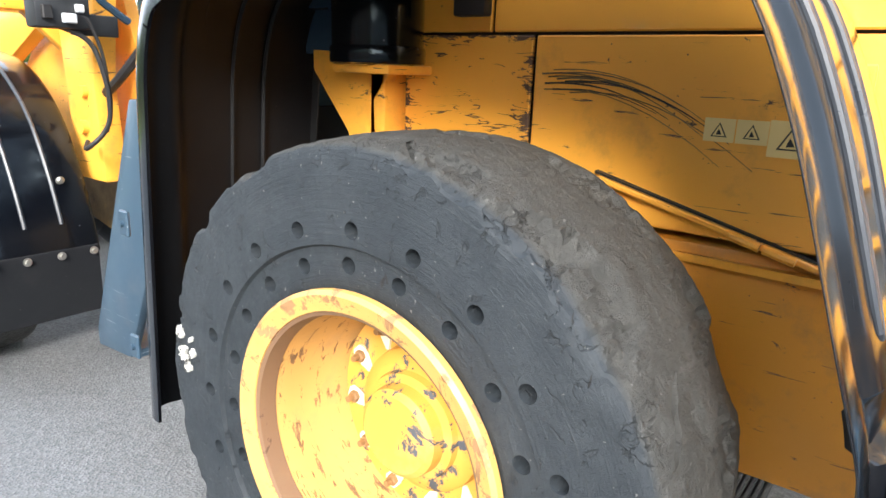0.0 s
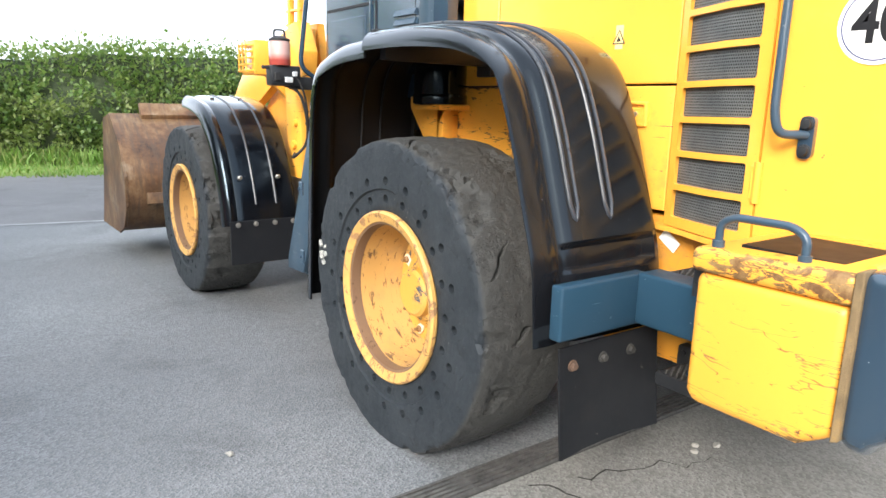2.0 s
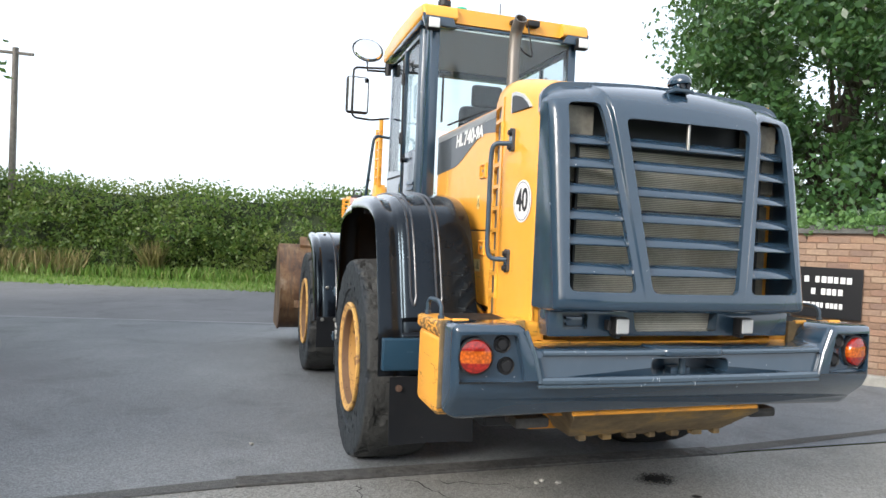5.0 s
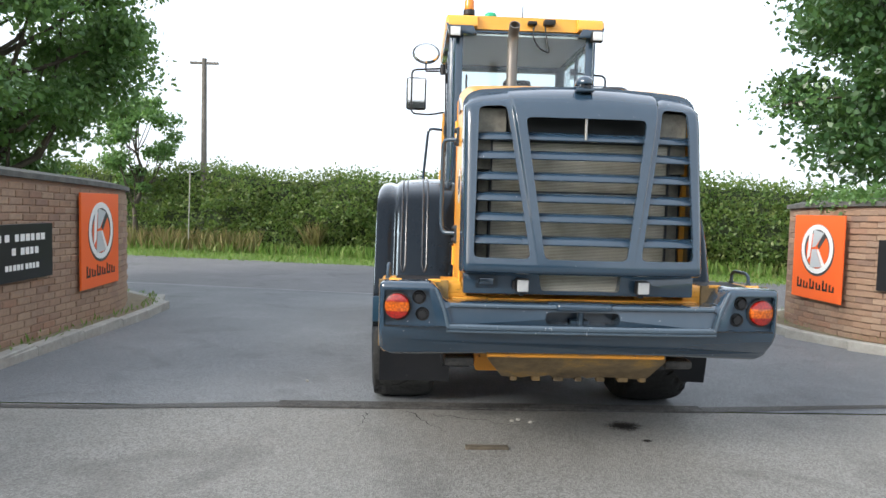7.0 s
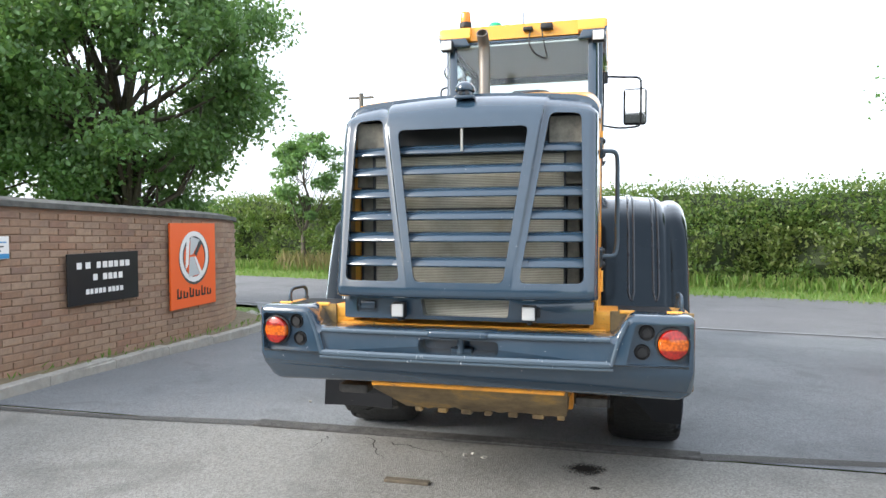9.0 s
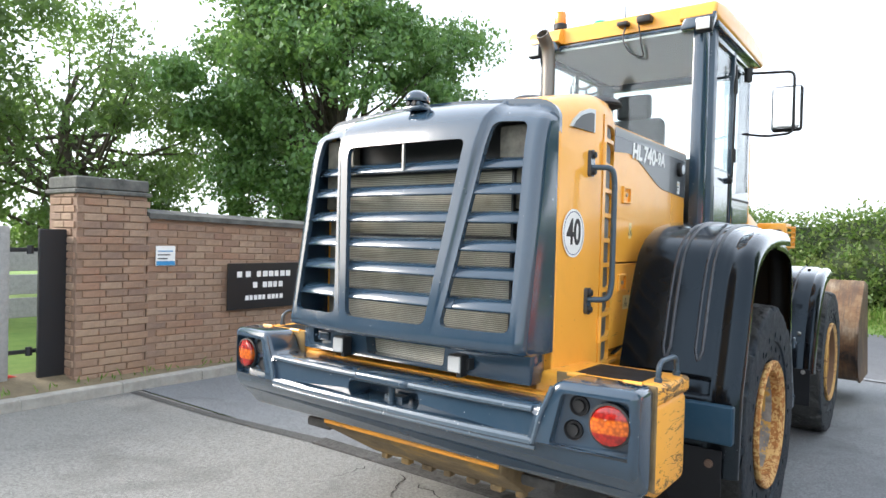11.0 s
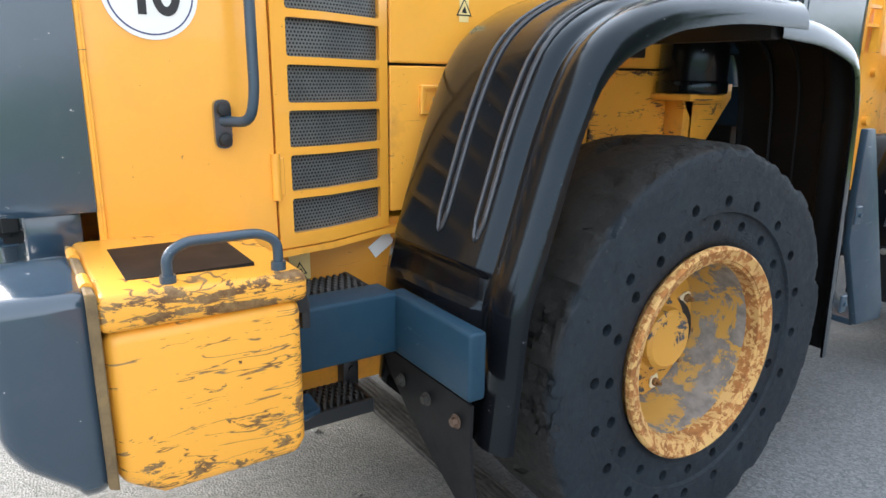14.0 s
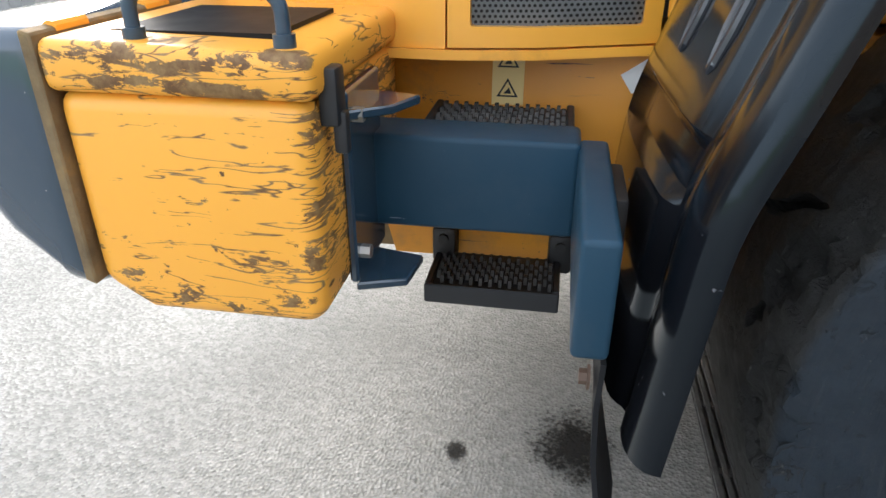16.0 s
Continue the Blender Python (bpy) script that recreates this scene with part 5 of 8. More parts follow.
def build_wheel():
    disc = part("wheel", merge(lathe([(0.06, -0.275), (0.26, -0.275), (0.262, -0.25), (0.175, -0.245), (0.17, -0.215), (0.145, -0.195), (0.128, -0.192), (0.124, -0.176), (0.106, -0.170), (0.102, -0.140), (0.088, -0.130), (0.0005, -0.130)], 48, "x")), HUB)
    tagged(disc, "yellow wheel disc with planetary hub cap")
    part("tyre", tyre_bm(), RUBBER, disc, "cracked solid black tyre with rows of holes", 28)
    part("rim", lathe([(0.335, -0.04), (0.357, -0.012), (0.357, 0.003), (0.348, 0.010), (0.322, 0.0), (0.312, -0.003), (0.310, -0.012), (0.312, -0.03), (0.318, -0.04)], 72, "x", (0, 0, 0), True), YELLOW_RIM, disc, "yellow steel rim with rusty chipped edge")
    part("rim_barrel", lathe([(0.303, -0.031), (0.297, -0.06), (0.292, -0.10), (0.285, -0.22), (0.262, -0.262), (0.262, -0.275), (0.30, -0.275), (0.32, -0.06), (0.312, -0.032)], 72, "x", (0, 0, 0), True), RIM_BARREL, disc, "dusty brown inside of the rim")
    part("rim_lip", lathe([(0.3105, -0.006), (0.302, -0.010), (0.299, -0.030), (0.2965, -0.052), (0.303, -0.052), (0.3115, -0.030)], 72, "x", (0, 0, 0), True), RIM_LIP, disc, "brown rusted inner lip of the rim")
    for i in range(12):
        a = 2 * math.pi * i / 12 + 0.1
        c, s = math.cos(a) * 0.222, math.sin(a) * 0.222
        part("wheel_nut", merge(lathe([(0.02, 0), (0.02, 0.005), (0.0001, 0.005)], 12, "x", (-0.249, c, s)), lathe([(0.0155, 0), (0.0155, 0.018), (0.013, 0.02), (0.0001, 0.02)], 6, "x", (-0.246, c, s)), cyl((-0.22, c, s), 0.008, 0.02, "x", 8)), NUT, disc)
        t = prism([(-0.02, -0.016), (-0.012, -0.024), (0.012, -0.024), (0.02, -0.016), (0.019, 0.008), (0.004, 0.05), (-0.004, 0.05), (-0.019, 0.008)], "x", -0.2445, -0.2385)
        turn(t, Matrix.Translation((0, c, s)) @ Matrix.Rotation(a + 1.2, 4, "X"))
        part("nut_pointer", t, CREAM, disc, "cream plastic nut indicator")
    return disc


wheel_rr = build_wheel()
wheel_rr.parent = loader
wheel_rr.matrix_world = pose(RW[0] - 0.035, RW[1] - 0.06, RW[2], 15)
for s, pos, ang in ((-1, (RW[0], RW[1], 0.622), 0), (1, (FW[0] - 0.12, FW[1], FW[2]), 100), (-1, FW, 215)):
    w = copy_thing(wheel_rr, Matrix.Translation((pos[0] * s, pos[1], pos[2])) @ (Matrix.Rotation(math.pi, 4, "Z") if s < 0 else Matrix()) @ Matrix.Rotation(radians(ang), 4, "X"))
    w.parent = loader
    if pos[2] == 0.622:
        wheel_rl = w
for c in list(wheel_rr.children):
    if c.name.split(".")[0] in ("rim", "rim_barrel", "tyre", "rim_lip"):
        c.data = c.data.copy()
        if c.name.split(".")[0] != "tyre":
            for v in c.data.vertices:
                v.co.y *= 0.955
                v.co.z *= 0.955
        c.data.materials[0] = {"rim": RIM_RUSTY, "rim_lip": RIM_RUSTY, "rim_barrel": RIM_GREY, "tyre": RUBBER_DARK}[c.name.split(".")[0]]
for y, z in ((-0.17, 0.62), (2.88, 0.535)):
    part("axle", merge(tube([(-0.98, y, z), (0.98, y, z)], 0.13, 20), lathe([(0.08, -0.3), (0.26, -0.12), (0.28, 0.0), (0.26, 0.12), (0.08, 0.3)], 24, "x", (0, y, z))), DARK, loader, "dark greasy axle")


def splash(seed, cy, cz, r):
    rs = random.Random(seed)
    rad = [r * (0.55 + 0.8 * rs.random()) for k in range(18)]
    return prism([(cy + q * math.cos(2 * math.pi * k / 18), cz + 1.3 * q * math.sin(2 * math.pi * k / 18)) for k, q in enumerate(rad)], "x", -1.219, -1.205)


for sd, cy, cz, r in ((1, 0.405, 0.69, 0.020), (2, 0.365, 0.70, 0.011), (3, 0.415, 0.745, 0.015), (4, 0.37, 0.735, 0.008), (5, 0.39, 0.655, 0.012)):
    part("paint_splash", splash(sd, cy, cz, r * 0.8), SPLASH, loader, "greyish white paint splash on the tyre wall")


# bodywork: hood panels follow a bent plan line from the rear corner to the cab
def hood_x(y):
    pts = [(-1.90, 0.645), (-1.80, 0.655), (-1.37, 0.665), (-1.22, 0.64), (-1.03, 0.565), (-0.985, 0.545), (0.30, 0.510)]
    for (a, xa), (b, xb) in zip(pts, pts[1:]):
        if a <= y <= b:
            return xa + (xb - xa) * (y - a) / (b - a)
    return 0.51 if y > 0 else 0.645


def hood_top(y):
    pts = [(-1.9, 2.14), (-1.78, 2.175), (-1.6, 2.222), (-1.45, 2.252), (-1.3, 2.266), (-1.03, 2.255), (-0.99, 2.235), (0.3, 2.25)]
    for (a, xa), (b, xb) in zip(pts, pts[1:]):
        if a <= y <= b:
            return xa + (xb - xa) * (y - a) / (b - a)
    return 2.2


def hood_shell(y0, y1, z0, inset=0.0, n=10, z1=None):
    """A length of the hood: both flanks and the crowned top in one skin with rounded shoulders."""
    bm = bmesh.new()
    rings = []
    ys = sorted(set([y0 + (y1 - y0) * k / n for k in range(n + 1)]))
    for y in ys:
        X, Z = hood_x(y) - inset, (hood_top(y) if z1 is None else z1) - inset
        r = 0.09
        half = [(X, z0), (X, z0 + (Z - r - z0) * 0.5), (X, Z - r)]
        half += [(X - r + r * math.cos(t), Z - r + r * math.sin(t)) for t in (0.4, 0.8, 1.2)]
        half += [(X - r, Z), (X * 0.5, Z + 0.008), (0, Z + 0.012)]
        full = half + [(-x, z) for x, z in half[-2::-1]]
        rings.append([bm.verts.new((x, y, z)) for x, z in full])
    for a, b in zip(rings, rings[1:]):
        for j in range(len(a) - 1):
            bm.faces.new((a[j], a[j + 1], b[j + 1], b[j]))
        bm.faces.new((a[-1], a[0], b[0], b[-1]))
    bm.faces.new(rings[0])
    bm.faces.new(rings[-1])
    bmesh.ops.recalc_face_normals(bm, faces=bm.faces)
    return bm


def rounded(poly, r=0.03, seg=4):
    return [(p.x, p.y) for p in fillet([(a, b, 0) for a, b in poly], r, seg, True)]


part("hood_core", hood_shell(-1.36, 0.27, 1.05, 0.034, 24), BLACK, loader, "dark engine bay behind the panels")
# rear corner panels with a door, and the louvred strips
rear = cut(hood_shell(-1.795, -0.992, 1.005, 0.0, 16), box(-0.61, 0.61, -1.90, -1.45, 0.9, 2.12), box(-0.9, 0.9, -1.385, -0.9, 0.9, 2.168))
part("rear_hood", rear, YELLOW, loader, "yellow rear hood with slightly chipped edges")
for s in (1, -1):
    strip = bmesh.new()
    z0, z1 = 1.008, 2.166
    zs = [z0 + (z1 - z0) * k / 4 for k in range(5)]
    ys = [-1.38, -1.34, -1.22, -1.03, -0.995]
    inner = [[strip.verts.new((hood_x(y) + 0.004, y, z)) for z in zs] for y in ys]
    outer = [[strip.verts.new((hood_x(y) - 0.05, y, z)) for z in zs] for y in ys]
    for g in (inner, outer):
        for a, b in zip(g, g[1:]):
            for j in range(4):
                strip.faces.new((a[j], a[j + 1], b[j + 1], b[j]))
    for a, b in ((inner, outer),):
        for i in range(4):
            strip.faces.new((a[i][0], a[i + 1][0], b[i + 1][0], b[i][0]))
            strip.faces.new((a[i][4], a[i + 1][4], b[i + 1][4], b[i][4]))
        for j in range(4):
            strip.faces.new((a[0][j], a[0][j + 1], b[0][j + 1], b[0][j]))
            strip.faces.new((a[4][j], a[4][j + 1], b[4][j + 1], b[4][j]))
    bmesh.ops.recalc_face_normals(strip, faces=strip.faces)
    tools = []
    for k in range(10):
        za = 1.045 + k * 0.1137
        zb = za + (0.094 if k < 9 else 0.06)
        tools.append(prism(rounded([(-1.340, za), (-1.03, za - 0.004), (-1.03, zb - 0.004), (-1.340, zb)], 0.008, 2), "x", 0.4, 0.9))
    strip = cut(strip, *tools)
    lou = part("louvre_panel", side(strip, s), YELLOW, loader, "yellow vertical louvre frame with ten openings")
    for k in range(10):
        za = 1.036 + k * 0.1137
        gm = bmesh.new()
        g0 = [gm.verts.new((hood_x(y) - 0.014, y, za)) for y in (-1.36, -1.22, -1.012)]
        g1 = [gm.verts.new((hood_x(y) - 0.014, y, za + (0.112 if k < 9 else 0.085))) for y in (-1.36, -1.22, -1.012)]
        for i in range(2):
            gm.faces.new((g0[i], g0[i + 1], g1[i + 1], g1[i]))
        bmesh.ops.recalc_face_normals(gm, faces=gm.faces)
        bmesh.ops.solidify(gm, geom=gm.faces[:], thickness=0.004)
        part("mesh_sheet", side(gm, s), PERF, lou, "black perforated sheet")
    # side doors of the engine bay
    for nm, y0, y1, z0, z1 in (("upper_door", -0.985, -0.008, 1.492, 2.19), ("front_panel", 0.0, 0.275, 1.492, 2.19), ("lower_door", -0.985, -0.14, 1.05, 1.484), ("frame_panel", -0.13, 0.30, 1.05, 1.484)):
        d = bmesh.new()
        q = [(y0, z0), (y1, z0), (y1, z1), (y0, z1)]
        lo = [d.verts.new((hood_x(y) + 0.003, y, z)) for y, z in q]
        hi = [d.verts.new((hood_x(y) - 0.012, y, z)) for y, z in q]
        d.faces.new(lo)
        d.faces.new(hi[::-1])
        for i in range(4):
            d.faces.new((lo[i], lo[(i + 1) % 4], hi[(i + 1) % 4], hi[i]))
        bmesh.ops.recalc_face_normals(d, faces=d.faces)
        round_edges(d, 0.004, 1)
        part(nm, side(d, s), YELLOW_RUST if nm == "frame_panel" else YELLOW_CHIPPED if z0 < 1.2 else YELLOW, loader)
    # latches in their pressed recesses
    for y, z, m_ in ((-0.80, 1.845, YELLOW), (-0.83, 1.385, YELLOW)):
        X = hood_x(y)
        fr = cut(box(X - 0.005, X + 0.016, y - 0.052, y + 0.052, z - 0.045, z + 0.045, 0.004, 1), box(X - 0.002, X + 0.03, y - 0.04, y + 0.04, z - 0.034, z + 0.034))
        la = part("latch", side(fr, s), YELLOW, loader)
        part("lock_plate", side(box(X - 0.002, X + 0.005, y - 0.028, y + 0.028, z - 0.022, z + 0.022, 0.003, 1), s), YELLOW, la)
        part("lock", side(cyl((X + 0.007, y + 0.005, z), 0.010, 0.010, "x", 14), s), STEEL, la)
    # warning stickers
    for y, z, w, h in ((-0.72, 1.66, 0.035, 0.085), (-0.755, 1.278, 0.085, 0.075), (-0.612, 1.287, 0.064, 0.05), (-0.679, 1.287, 0.064, 0.05)):
        X = hood_x(y) + 0.0035
        st = part("warning_sticker", side(box(X, X + 0.0012, y - w / 2, y + w / 2, z - h / 2, z + h / 2), s), STICKER, loader, "faded yellow warning sticker")
        hs = h * 0.36
        part("symbol", side(prism([(y - hs * 0.95, z - hs * 0.8), (y + hs * 0.95, z - hs * 0.8), (y, z + hs * 0.9)], "x", X + 0.001, X + 0.002), s), INK, st)
        part("symbol_field", side(prism([(y - hs * 0.72, z - hs * 0.68), (y + hs * 0.72, z - hs * 0.68), (y, z + hs * 0.66)], "x", X + 0.0015, X + 0.0026), s), STICKER, st)
        part("symbol_mark", side(prism([(y - hs * 0.34, z - hs * 0.5), (y + hs * 0.28, z - hs * 0.55), (y + hs * 0.2, z - hs * 0.25), (y + hs * 0.05, z + hs * 0.15), (y - hs * 0.1, z - hs * 0.1)], "x", X + 0.002, X + 0.0032), s), INK, st)
    # swept charcoal flash with silver line and the model number
    flash = [(-0.983, 2.052)] + [(-0.80 + 0.68 * q / 16, 2.068 - 0.152 * (q / 16) ** 2 * (3 - 2 * q / 16)) for q in range(17)] + [(0.275, 1.897), (0.275, 2.165), (-0.983, 2.165)]
    fl = bmesh.new()
    vs = [fl.verts.new((hood_x(y) + 0.0065, y, z)) for y, z in flash]
    fl.faces.new(vs)
    bmesh.ops.recalc_face_normals(fl, faces=fl.faces)
    bmesh.ops.solidify(fl, geom=fl.faces[:], thickness=0.0015)
    fd = part("flash_decal", side(fl, s), DECAL, loader, "charcoal swept decal")
    sl = bmesh.new()
    vs = [sl.verts.new((hood_x(y) + 0.0085, y, z)) for y, z in ((-0.983, 2.135), (0.275, 2.135), (0.275, 2.18), (-0.983, 2.18))]
    sl.faces.new(vs)
    bmesh.ops.solidify(sl, geom=sl.faces[:], thickness=0.001)
    part("silver_line", side(sl, s), SILVER, fd)
    tx = merge(turn(lettering("HL", 0.135, 0.001, 0.006), Matrix.Translation((-0.20, 0, 0))), turn(lettering("740", 0.15, 0.001, 0.006), Matrix.Translation((0.02, 0, 0))), turn(lettering("-9A", 0.125, 0.001, 0.005), Matrix.Translation((0.225, 0.003, 0))))
    bmesh.ops.scale(tx, vec=(0.92, 0.82, 1), verts=tx.verts)
    for v in tx.verts:
        v.co.x += v.co.y * 0.12
    mm = Matrix(((0, 0, 1), (1, 0, 0), (0, 1, 0))).to_4x4() if s > 0 else Matrix(((0, 0, -1), (-1, 0, 0), (0, 1, 0))).to_4x4()
    turn(tx, Matrix.Translation((s * (hood_x(-0.47) + 0.0088), -0.47 - 0.05 * 0, 2.085)) @ Matrix.Rotation(radians(1.5) * s, 4, "Z") @ mm)
    part("model_number", tx, WHITE, fd, "white model lettering")
    # small tinted corner window on the rear hood
    win = [(-1.69, 2.064), (-1.487, 2.068), (-1.487, 2.15), (-1.53, 2.148), (-1.61, 2.124), (-1.665, 2.09)]
    w1 = prism(rounded(win, 0.010, 3), "x", 0.645, 0.668)
    wf = part("corner_window", side(w1, s), BLACK_SIGN, loader, "dark curved window with silver rim")
    part("window_rim", side(prism([(-1.708, 2.064), (-1.672, 2.10), (-1.614, 2.138), (-1.53, 2.165), (-1.475, 2.168), (-1.475, 2.068), (-1.487, 2.068), (-1.487, 2.15), (-1.53, 2.148), (-1.61, 2.124), (-1.665, 2.09), (-1.69, 2.064)], "x", 0.645, 0.6675), s), SILVER, wf)
    # speed roundel
    c40 = (0, -1.645, 1.628)
    rd = part("speed_roundel", side(lathe([(0.0001, 0.0), (0.101, 0.0), (0.101, 0.0015), (0.0001, 0.0015)], 48, "x", (0.6605, c40[1], c40[2])), s), WHITE, loader, "round white 40 speed sticker with dark ring")
    part("ring", side(lathe([(0.088, 0.0), (0.0915, 0.0), (0.0915, 0.001), (0.088, 0.001)], 48, "x", (0.6616, c40[1], c40[2]), True), s), NAVY, rd)
    n40 = lettering("40", 0.15, 0.001, 0.003)
    for v in list(n40.verts):
        v.co.x *= 0.86
    turn(n40, Matrix.Translation((s * 0.6627, c40[1], c40[2])) @ mm)
    part("number", n40, INK, rd)
    # long grab handle
    hp = fillet([(0.672, -1.51, 1.915), (0.75, -1.465, 1.915), (0.755, -1.455, 1.85), (0.755, -1.455, 1.41), (0.745, -1.465, 1.345), (0.672, -1.51, 1.345)], 0.035, 5)
    gh = part("grab_handle", side(tube(hp, 0.0125, 12), s), SLATE_WORN, loader, "long slate grey grab handle")
    for z in (1.932, 1.338):
        fo = merge(prism(rounded([(-1.53, z - 0.058), (-1.49, z - 0.058), (-1.49, z + 0.058), (-1.53, z + 0.058)], 0.018, 4), "x", 0.655, 0.678))
        foot = part("handle_foot", side(fo, s), SLATE, gh)
        for dz in (0.036, -0.036):
            part("foot_bolt", side(lathe([(0.019, 0.0), (0.019, 0.004), (0.015, 0.005), (0.013, 0.014), (0.0001, 0.016)], 14, "x", (0.677, -1.51, z + dz)), s), DARK, gh)
    for z in (1.20, 1.98):
        part("hinge", side(merge(cyl((0.668, -1.383, z), 0.012, 0.12, "z", 12), box(0.655, 0.670, -1.383, -1.36, z - 0.05, z + 0.05, 0.003, 1)), s), YELLOW, loader)
    # paint knocked off along the rear edge of the hood
    part("hood_edge", side(merge(box(0.648, 0.6605, -1.800, -1.788, 1.02, 2.07, 0.003, 1), box(0.650, 0.6615, -1.79, -1.784, 1.05, 2.05, 0.002, 1)), s), YELLOW_CHIPPED, loader, "chipped rusty edge of the hood")
    # flange along the bottom of the hood and the frame below
    bot = bmesh.new()
    yy = [-1.86, -1.37, -1.22, -1.03, -0.6, 0.3]
    a = [bot.verts.new((hood_x(y) + 0.006, y, 1.004)) for y in yy]
    b = [bot.verts.new((hood_x(y) - 0.15, y, 1.004)) for y in yy]
    for i in range(len(yy) - 1):
        bot.faces.new((a[i], a[i + 1], b[i + 1], b[i]))
    bmesh.ops.recalc_face_normals(bot, faces=bot.faces)
    bmesh.ops.solidify(bot, geom=bot.faces[:], thickness=0.018)
    part("hood_sill", side(bot, s), YELLOW_CHIPPED, loader)
    fr = cut(box(0.36, 0.525, -1.80, 1.15, 0.50, 1.03, 0.012), prism([(-1.9, 0.40), (-1.5, 0.40), (-1.55, 0.60), (-1.9, 0.66)], "x", 0.3, 0.7), cyl((0.45, -0.17, 0.62), 0.20, 0.5, "x", 24))
    part("rear_frame", side(fr, s), YELLOW_SHADE_GRIME, loader, "yellow chassis frame with scratches")
    sk = part("label_plate", side(box(0.526, 0.5275, -1.31, -1.245, 0.87, 0.995), s), STICKER, loader)
    for z in (0.905, 0.965):
        part("symbol", side(prism([(-1.300, z - 0.018), (-1.256, z - 0.018), (-1.278, z + 0.02)], "x", 0.527, 0.529), s), INK, sk)
        part("symbol_field", side(prism([(-1.294, z - 0.0145), (-1.262, z - 0.0145), (-1.278, z + 0.0135)], "x", 0.5275, 0.5296), s), STICKER, sk)
        part("symbol_mark", side(prism([(-1.286, z - 0.011), (-1.27, z - 0.011), (-1.275, z + 0.002)], "x", 0.528, 0.5302), s), INK, sk)
    part("paper_label", side(turn(box(-0.001, 0.001, -0.04, 0.04, -0.022, 0.022), Matrix.Translation((0.53, -1.01, 0.945)) @ Matrix.Rotation(0.6, 4, "X")), s), WHITE, loader, "torn white paper label")

# scratch marks over the side panel above the tyre
for s in (-1, 1):
    for k in range(13):
        rs = random.Random(k + (50 if s > 0 else 0))
        y0 = -0.15 - rs.random() * 0.10
        span = 0.16 + 0.30 * rs.random()
        z0 = 1.345 + rs.random() * 0.06
        pts = [(hood_x(y0 - t * 0.28) + 0.0036, y0 - t * 0.28, z0 + 0.012 * math.sin(t * 2.2) + 0.0015 * rs.random() - 0.055 * t * t) for t in [span / 0.28 * j / 8 for j in range(9)]]
        part("scratch", side(tube(pts, 0.0012 + 0.0012 * rs.random(), 4, 0.0006), s), BELLY if k % 3 else DARK, loader)

# sloping hinge line of the lower flap, with two knuckles
for s in (-1, 1):
    def on_slope(y, up=0.0):
        return 1.16 - (-0.35 - y) * 0.26 + up
    hg = part("flap_hinge", side(prism([(-0.35, on_slope(-0.35)), (-0.90, on_slope(-0.90)), (-0.90, on_slope(-0.90, -0.016)), (-0.35, on_slope(-0.35, -0.016))], "x", 0.535, 0.562, 0.004, 1), s), YELLOW_CHIPPED, loader, "long sloping hinge with chipped edges")
    part("gap", side(prism([(-0.34, on_slope(-0.34, 0.007)), (-0.91, on_slope(-0.91, 0.007)), (-0.91, on_slope(-0.91, 0.0015)), (-0.34, on_slope(-0.34, 0.0015))], "x", 0.53, 0.5515), s), BLACK, hg)
    for ya in (-0.67, -0.742):
        part("knuckle", side(tube([(0.566, ya, on_slope(ya, -0.008)), (0.568, ya - 0.064, on_slope(ya - 0.064, -0.008))], 0.011, 10), s), YELLOW, hg)

# rear grille shell: one moulding with a raised middle tongue, bent round the corners and over the top
def bar_x(z):
    """Half width of the raised tongue at a height."""
    return 0.258 + 0.135 * (z - 1.24) / 0.83


def face_y(z, x=0.0):
    h = min(1.0, max(0.0, (z - 1.2) / 0.85))
    y = -2.092 + 0.10 * (z - 1.2) / 0.8 + 1.0 * max(0.0, z - 1.93) ** 2 + 0.045 * (abs(x) / 0.6) ** 3
    step = min(1.0, max(0.0, (abs(x) - bar_x(z)) / 0.014))
    return y + 0.024 * h * step * step * (3 - 2 * step)


